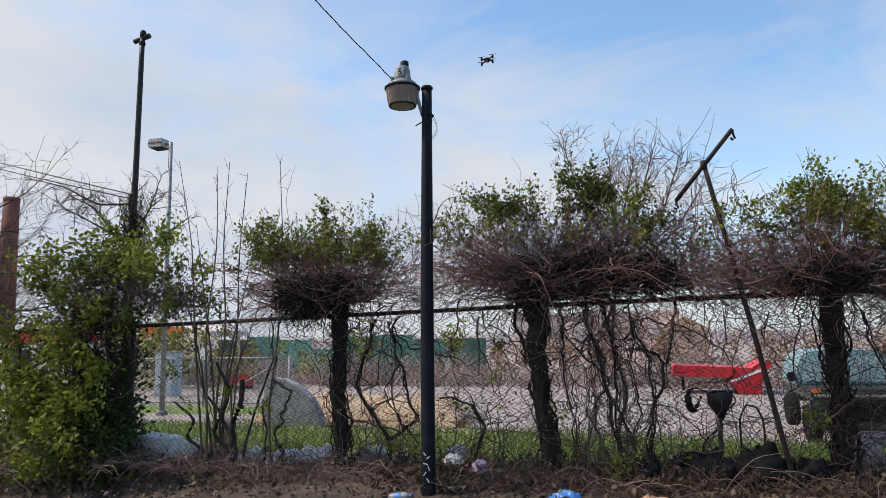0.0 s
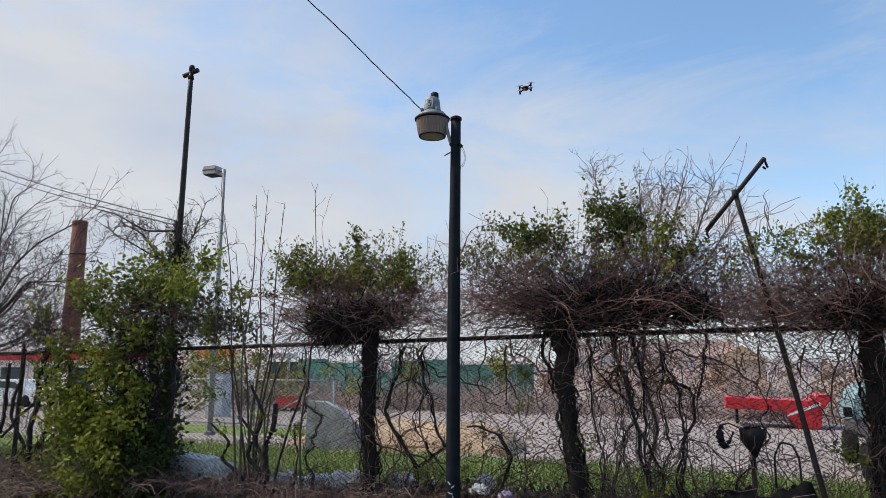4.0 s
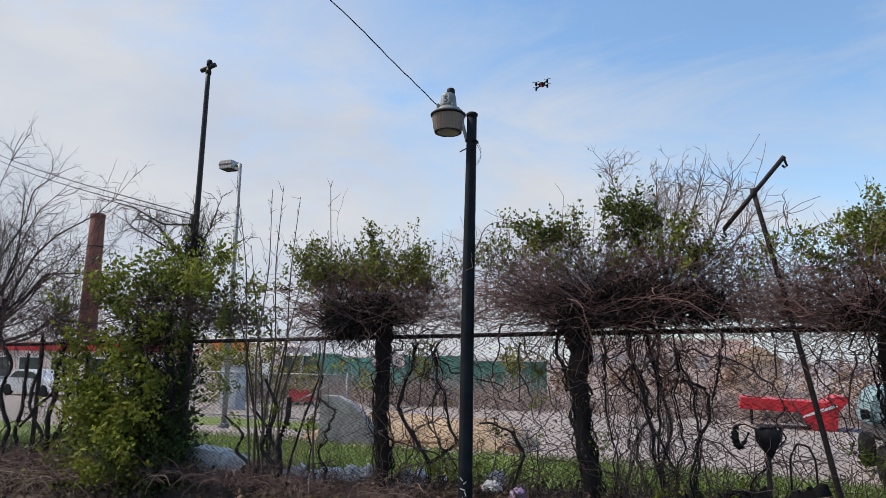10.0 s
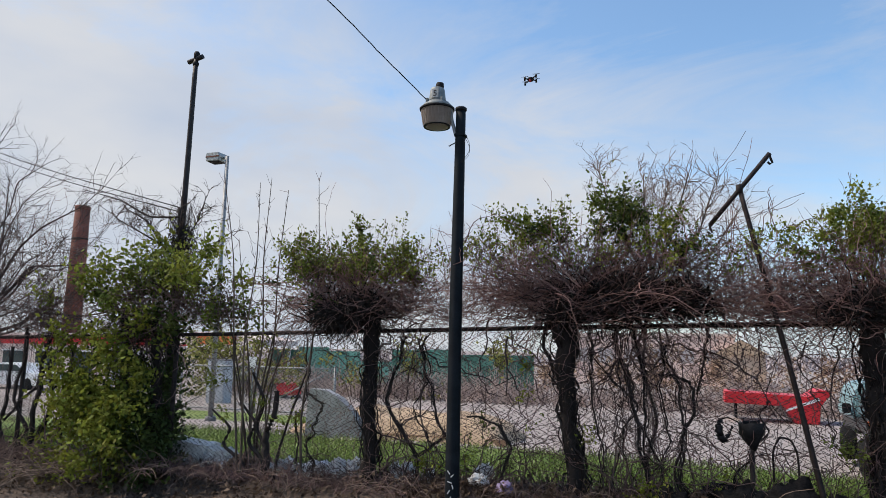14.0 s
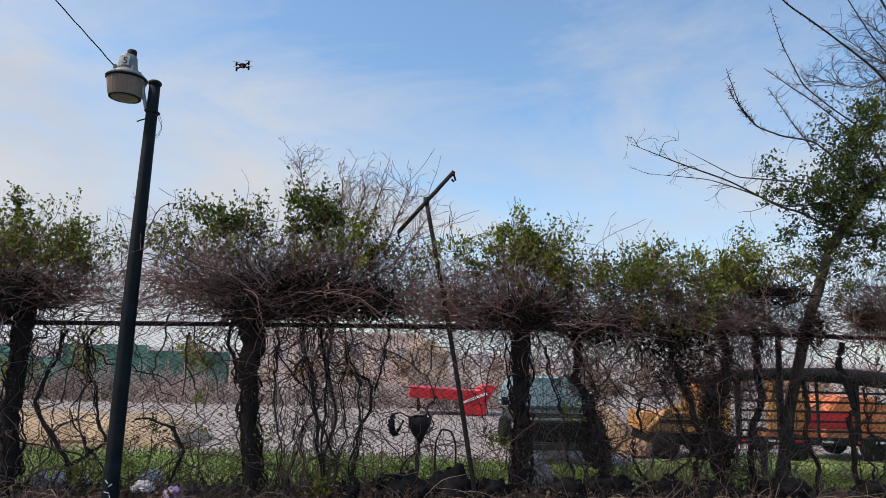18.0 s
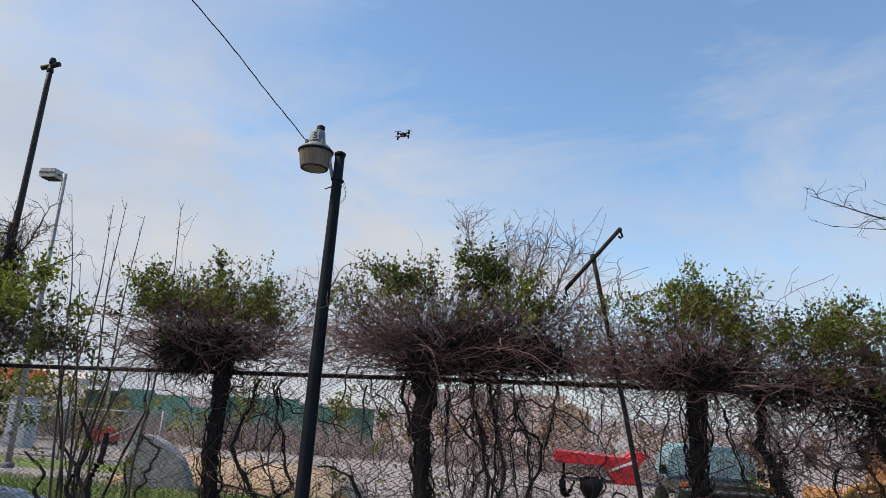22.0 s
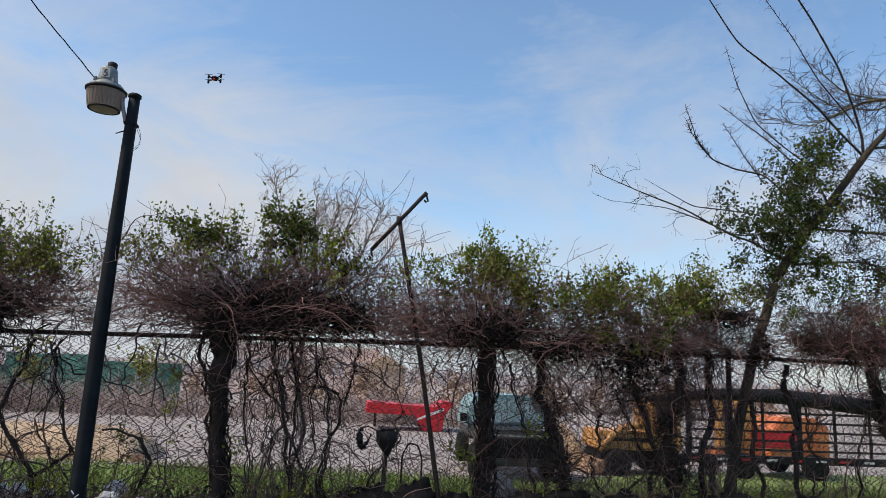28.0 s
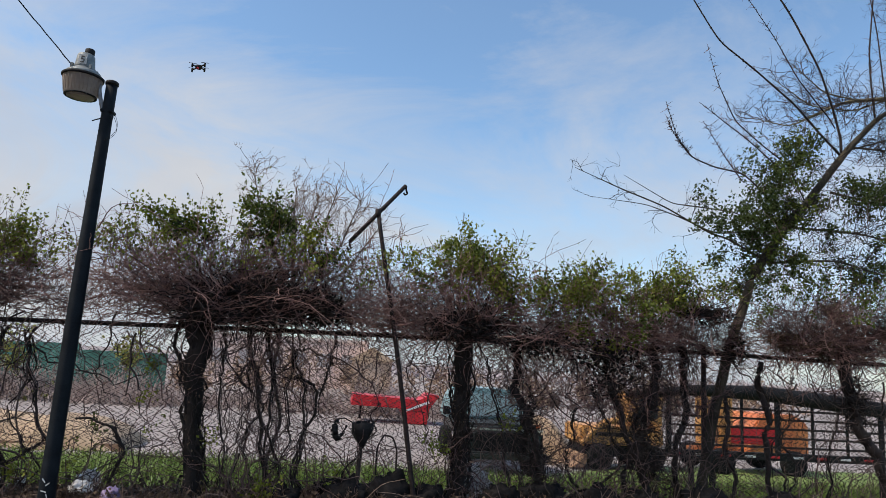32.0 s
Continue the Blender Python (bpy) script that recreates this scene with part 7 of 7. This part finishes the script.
def build_red_hopper():
    y = 30.0
    f = root("red_dump_body", (4.1, y, LOT), "red steel dump body with a long overhanging chute", "dump body")
    part("side", prism_bm([(0.95, -0.32), (3.03, -0.38), (3.40, -1.0), (4.21, -1.0), (4.27, -0.35), (4.70, 0.2), (4.27, 0.27), (3.89, 0.0), (1.0, 0.12)], 1.8, y - 0.9, 0.02), M["red_paint"], f)
    part("stripe", prism_bm([(3.08, -0.58), (3.13, -0.48), (4.21, -0.02), (4.28, -0.12)], 0.01, y - 0.92), M["white_paint"], f, "white diagonal stripe")
    part("rib", box_bm(0.08, 0.05, 0.4, 0.0, (1.8, y - 0.92, -0.12)), M["red_paint"], f)
    part("strut", box_bm(0.1, 0.4, 0.6, 0.0, (1.4, y + 0.4, -0.66)), M["dark"], f)


build_red_hopper()


def build_truck():
    x, y = 3.95, 15.6
    LOT = float(ground_z(3.95, 15.9))
    f = root("pickup_truck", (x, y, LOT), "pale teal pickup truck with a black front", "truck")
    part("cab", prism_bm([(x - 1.0, LOT + 1.1), (x + 1.0, LOT + 1.1), (x + 0.9, LOT + 1.6), (x + 0.78, LOT + 1.8), (x + 0.5, LOT + 1.86), (x - 0.5, LOT + 1.86), (x - 0.78, LOT + 1.8), (x - 0.9, LOT + 1.6)], 1.5, y + 0.9, 0.05), M["steel_blue"], f)
    # the reflection on the glass is mostly its pale base colour
    part("windscreen", prism_bm([(x - 0.88, LOT + 1.2), (x + 0.88, LOT + 1.2), (x + 0.74, LOT + 1.74), (x - 0.74, LOT + 1.74)], 0.02, y + 0.86), M["pale_screen"], f, "windscreen with a pale reflection painted into its colour")
    part("wiper", rod_bm((x - 0.1, y + 0.84, LOT + 1.24), (x + 0.5, y + 0.84, LOT + 1.5), 0.012, 6), M["dark"], f)
    part("hood", box_bm(1.9, 1.4, 0.25, 0.06, (x, y + 0.4, LOT + 1.0)), M["truck_black"], f)
    part("grille", box_bm(1.2, 0.25, 0.42, 0.03, (x, y - 0.36, LOT + 0.74)), M["dark"], f, "black grille")
    for k in range(5):
        part("grille_bar", box_bm(1.16, 0.02, 0.025, 0.0, (x, y - 0.5, LOT + 0.58 + 0.08 * k)), M["rubber"], f)
    part("nose", box_bm(2.0, 0.22, 0.5, 0.05, (x, y - 0.3, LOT + 0.72)), M["truck_black"], f)
    part("bumper", box_bm(2.15, 0.2, 0.16, 0.04, (x, y - 0.5, LOT + 0.45)), M["truck_black"], f)
    part("trim_bar", box_bm(1.9, 0.03, 0.05, 0.01, (x, y - 0.49, LOT + 1.02)), M["alu"], f, "chrome bar")
    for s in (-1, 1):
        part("headlight", box_bm(0.3, 0.05, 0.18, 0.02, (x + 0.8 * s, y - 0.43, LOT + 0.82)), M["glass_dark"], f)
        part("marker_light", box_bm(0.16, 0.05, 0.09, 0.01, (x + 0.86 * s, y - 0.3, LOT + 1.1)), M["orange_paint"], f)
        part("mirror", box_bm(0.16, 0.08, 0.2, 0.02, (x + 1.06 * s, y + 0.9, LOT + 1.3)), M["dark"], f)
        wheel(f, "wheel", x + 0.85 * s, y + 0.3, LOT + 0.38, 0.38, 0.24, "x")
        wheel(f, "wheel", x + 0.7 * s, y + 3.0, LOT + 0.38, 0.38, 0.24, "x")
    part("bed", box_bm(1.5, 1.4, 0.4, 0.04, (x + 0.1, y + 3.1, LOT + 0.85)), M["truck_black"], f)


build_truck()


def build_trailer():
    y = 14.0
    LOT = float(ground_z(12, 15.0))
    f = root("flatbed_trailer", (10.9, y, LOT), "long black steel flatbed trailer with an arched slatted side", "trailer")
    part("bed_beam", box_bm(9.2, 0.14, 0.16, 0.01, (11.8, y, -0.03)), M["dark"], f)
    part("deck", box_bm(9.2, 0.5, 0.05, 0.01, (11.8, y + 0.3, -0.09)), M["dark"], f)
    part("upper_rail", path_tube("upper_rail", [(6.4, y, 1.15), (8.1, y, 1.33), (9.6, y, 1.33), (11.6, y, 1.18), (14.2, y, 0.95), (16.4, y, 0.8)], [0.07, 0.13, 0.17, 0.19, 0.17, 0.15], M["dark"], 10, 8), M["dark"], f)
    for k in range(8):
        x = 7.35 + k * 0.86
        top = float(np.interp(x, [6.4, 8.1, 9.6, 11.6, 14.2], [1.15, 1.33, 1.33, 1.18, 0.95]))
        part("upright", box_bm(0.11 if k % 3 == 0 else 0.045, 0.06, top + 0.1, 0.005, (x, y - 0.05, (top - 0.08) / 2)), M["dark"], f)
    for z in (0.17, 0.37, 0.57, 0.77, 0.97):
        part("slat", box_bm(6.05, 0.04, 0.045, 0.0, (10.35, y + 0.02, z)), M["rust_pipe"], f)
    for k in range(15):
        part("reflector", box_bm(0.24, 0.012, 0.045, 0.0, (7.5 + 0.58 * k, y - 0.08, -0.03)), M["red_paint" if k % 2 == 0 else "white_paint"], f)
    for x in (14.9, 15.7):
        wheel(f, "wheel", x, y + 0.25, LOT + 0.3, 0.3, 0.24)
        wheel(f, "wheel", x, y + 1.5, LOT + 0.3, 0.3, 0.24)
    # folded ramp of dark slats at the tail
    for k in range(4):
        part("ramp_slat", rod_bm((13.1 + 0.25 * k, y - 0.12, 0.82 - 0.2 * k), (15.6, y - 0.12, 0.62 - 0.14 * k), 0.055, 6), M["alu" if k % 2 else "dark"], f)
    for dx in (8.0, 8.5):
        part("landing_leg", box_bm(0.1, 0.1, -0.1 - LOT, 0.0, (dx, y + 0.2, (LOT - 0.1) / 2)), M["dark"], f)
    y = 18.0
    LOT = float(ground_z(8, 18.6))
    f = root("yellow_loader", (8.2, y, LOT), "yellow compact loader parked behind the trailer", "loader")
    part("body", box_bm(2.4, 1.4, 0.5, 0.05, (8.1, y + 0.7, -0.1)), M["yellow_paint"], f)
    part("chassis", box_bm(2.2, 1.2, 0.35, 0.03, (8.1, y + 0.7, -0.5)), M["dark"], f)
    part("side_stripe", box_bm(1.5, 0.012, 0.1, 0.0, (7.8, y - 0.008, -0.06)), M["dark"], f)
    cab = part("cab", box_bm(0.9, 1.2, 0.95, 0.05, (8.9, y + 0.75, 0.6)), M["yellow_paint"], f)
    part("cab_window", box_bm(0.56, 0.03, 0.55, 0.02, (8.9, y + 0.145, 0.66)), M["glass_dark"], cab)
    part("arm", path_tube("arm", [(8.4, y + 0.05, 0.4), (7.5, y + 0.0, 0.25), (6.9, y + 0.0, -0.35)], [0.09, 0.09, 0.08], M["yellow_paint"], 8), M["yellow_paint"], f)
    part("bucket", prism_bm([(6.6, LOT + 0.06), (7.0, LOT + 0.06), (7.08, LOT + 0.4), (6.95, LOT + 0.42), (6.82, LOT + 0.2)], 1.6, y - 0.1, 0.02), M["cardboard"], f)
    for x in (7.4, 8.9):
        for dy in (-0.05, 1.45):
            wheel(f, "wheel", x, y + dy, LOT + 0.36, 0.36, 0.28)
    xs, ys = np.linspace(4.6, 7.6, 40), np.linspace(18.9, 21.5, 30)
    X, Y = np.meshgrid(xs, ys, indexing="ij")
    env = np.clip(1 - ((X - 6.1) / 1.5) ** 2 - ((Y - 20.2) / 1.3) ** 2, 0, 1)
    Z = ground_z(X, Y) - 0.06 + env ** 0.8 * (1.3 + np.array([[0.25 * noise.noise((p * 2, q * 2, 1)) for q in ys] for p in xs]))
    i, j = np.meshgrid(np.arange(39), np.arange(29), indexing="ij")
    a = i * 30 + j
    thing("earth_mound", fast_mesh("earth_mound", np.stack([X, Y, Z], -1).reshape(-1, 3), np.stack([a, a + 30, a + 31, a + 1], -1).reshape(-1, 4), M["sand"], True), M["sand"], "heap of tan earth on the lot beside the loader", "earth mound")
    f = root("orange_roller", (12.2, y, LOT), "orange-red compact machine parked behind the trailer", "machine")
    part("body", prism_bm([(11.95, LOT + 0.45), (13.75, LOT + 0.45), (13.75, LOT + 1.45), (13.3, LOT + 1.72), (12.3, LOT + 1.7), (11.95, LOT + 1.25)], 1.6, y, 0.05), M["orange_machine"], f)
    part("side_panel", box_bm(1.4, 0.04, 0.46, 0.02, (12.0, y - 0.03, 0.07)), M["red_paint"], f)
    mast = part("mast", box_bm(0.34, 0.3, 1.5, 0.03, (10.75, y + 0.5, LOT + 1.45)), M["yellow_paint"], f, "yellow upright mast")
    part("post", box_bm(0.42, 0.3, 1.55, 0.03, (11.4, y + 0.5, LOT + 1.45)), M["yellow_paint"], mast)
    part("frame_beam", box_bm(2.6, 0.5, 0.2, 0.03, (11.7, y + 0.6, LOT + 0.62)), M["orange_machine"], f)
    for x in (11.0, 13.2):
        for dy in (-0.05, 1.65):
            wheel(f, "wheel", x, y + dy, LOT + 0.36, 0.36, 0.28)


build_trailer()


# ---- things in the air ----
def build_wires():
    """Two service wires from the tall pole to a post outside the view."""
    px, py = -26.3, 16.0
    f = root("utility_pole", (px, py, -1.0), "brown wooden utility pole holding the service wires", "pole")
    part("mast", rod_bm((px, py, -1.2), (px, py, 11.5), 0.16, 12, 0.12), M["bark_pale"], f)
    part("crossarm", box_bm(0.1, 1.6, 0.12, 0.01, (px, py, 9.6)), M["bark_pale"], f)
    for k, (za, zb, yo) in enumerate(((3.46, 9.75, -0.3), (3.40, 9.45, 0.3))):
        u = np.linspace(0, 1, 30)
        P = np.stack([-6.69 + (px + 6.69) * u, 7.5 + (py + yo - 7.5) * u, za + (zb - za) * u - 0.25 * np.sin(u * math.pi)], -1)[None]
        thing("service_wire", tubes("service_wire", P, np.full((1, 30), 0.008), M["dark"], 5, True), M["dark"], "thin dark service wire fixed to the tall pole", "wire")


build_wires()


def build_drone():
    c = Vector((-2.52, 11.0, 6.2))
    f = root("quadcopter_drone", c, "small dark quadcopter drone hovering in the air", "drone")
    part("body", lathe_bm([(0.0, -0.035), (0.042, -0.028), (0.06, 0.0), (0.05, 0.028), (0.0, 0.038)], 16, c), M["dark"], f)
    part("camera_pod", box_bm(0.035, 0.04, 0.035, 0.008, c + Vector((0.0, -0.05, -0.035))), M["red_paint"], f)
    for k in range(4):
        a = radians(45 + 90 * k + 12)
        d = Vector((math.cos(a), math.sin(a), 0.25 * math.cos(a)))
        e = c + d * 0.135
        arm = part("arm", rod_bm(c + d * 0.035, e, 0.012, 8), M["dark"], f)
        part("motor", lathe_bm([(0.016, -0.035), (0.017, 0.014), (0.013, 0.028), (0, 0.03)], 12, e), M["dark"], arm)
        part("propeller", box_bm(0.12, 0.013, 0.004, 0.0, e + Vector((0, 0, 0.033))), M["dark"], arm)


build_drone()
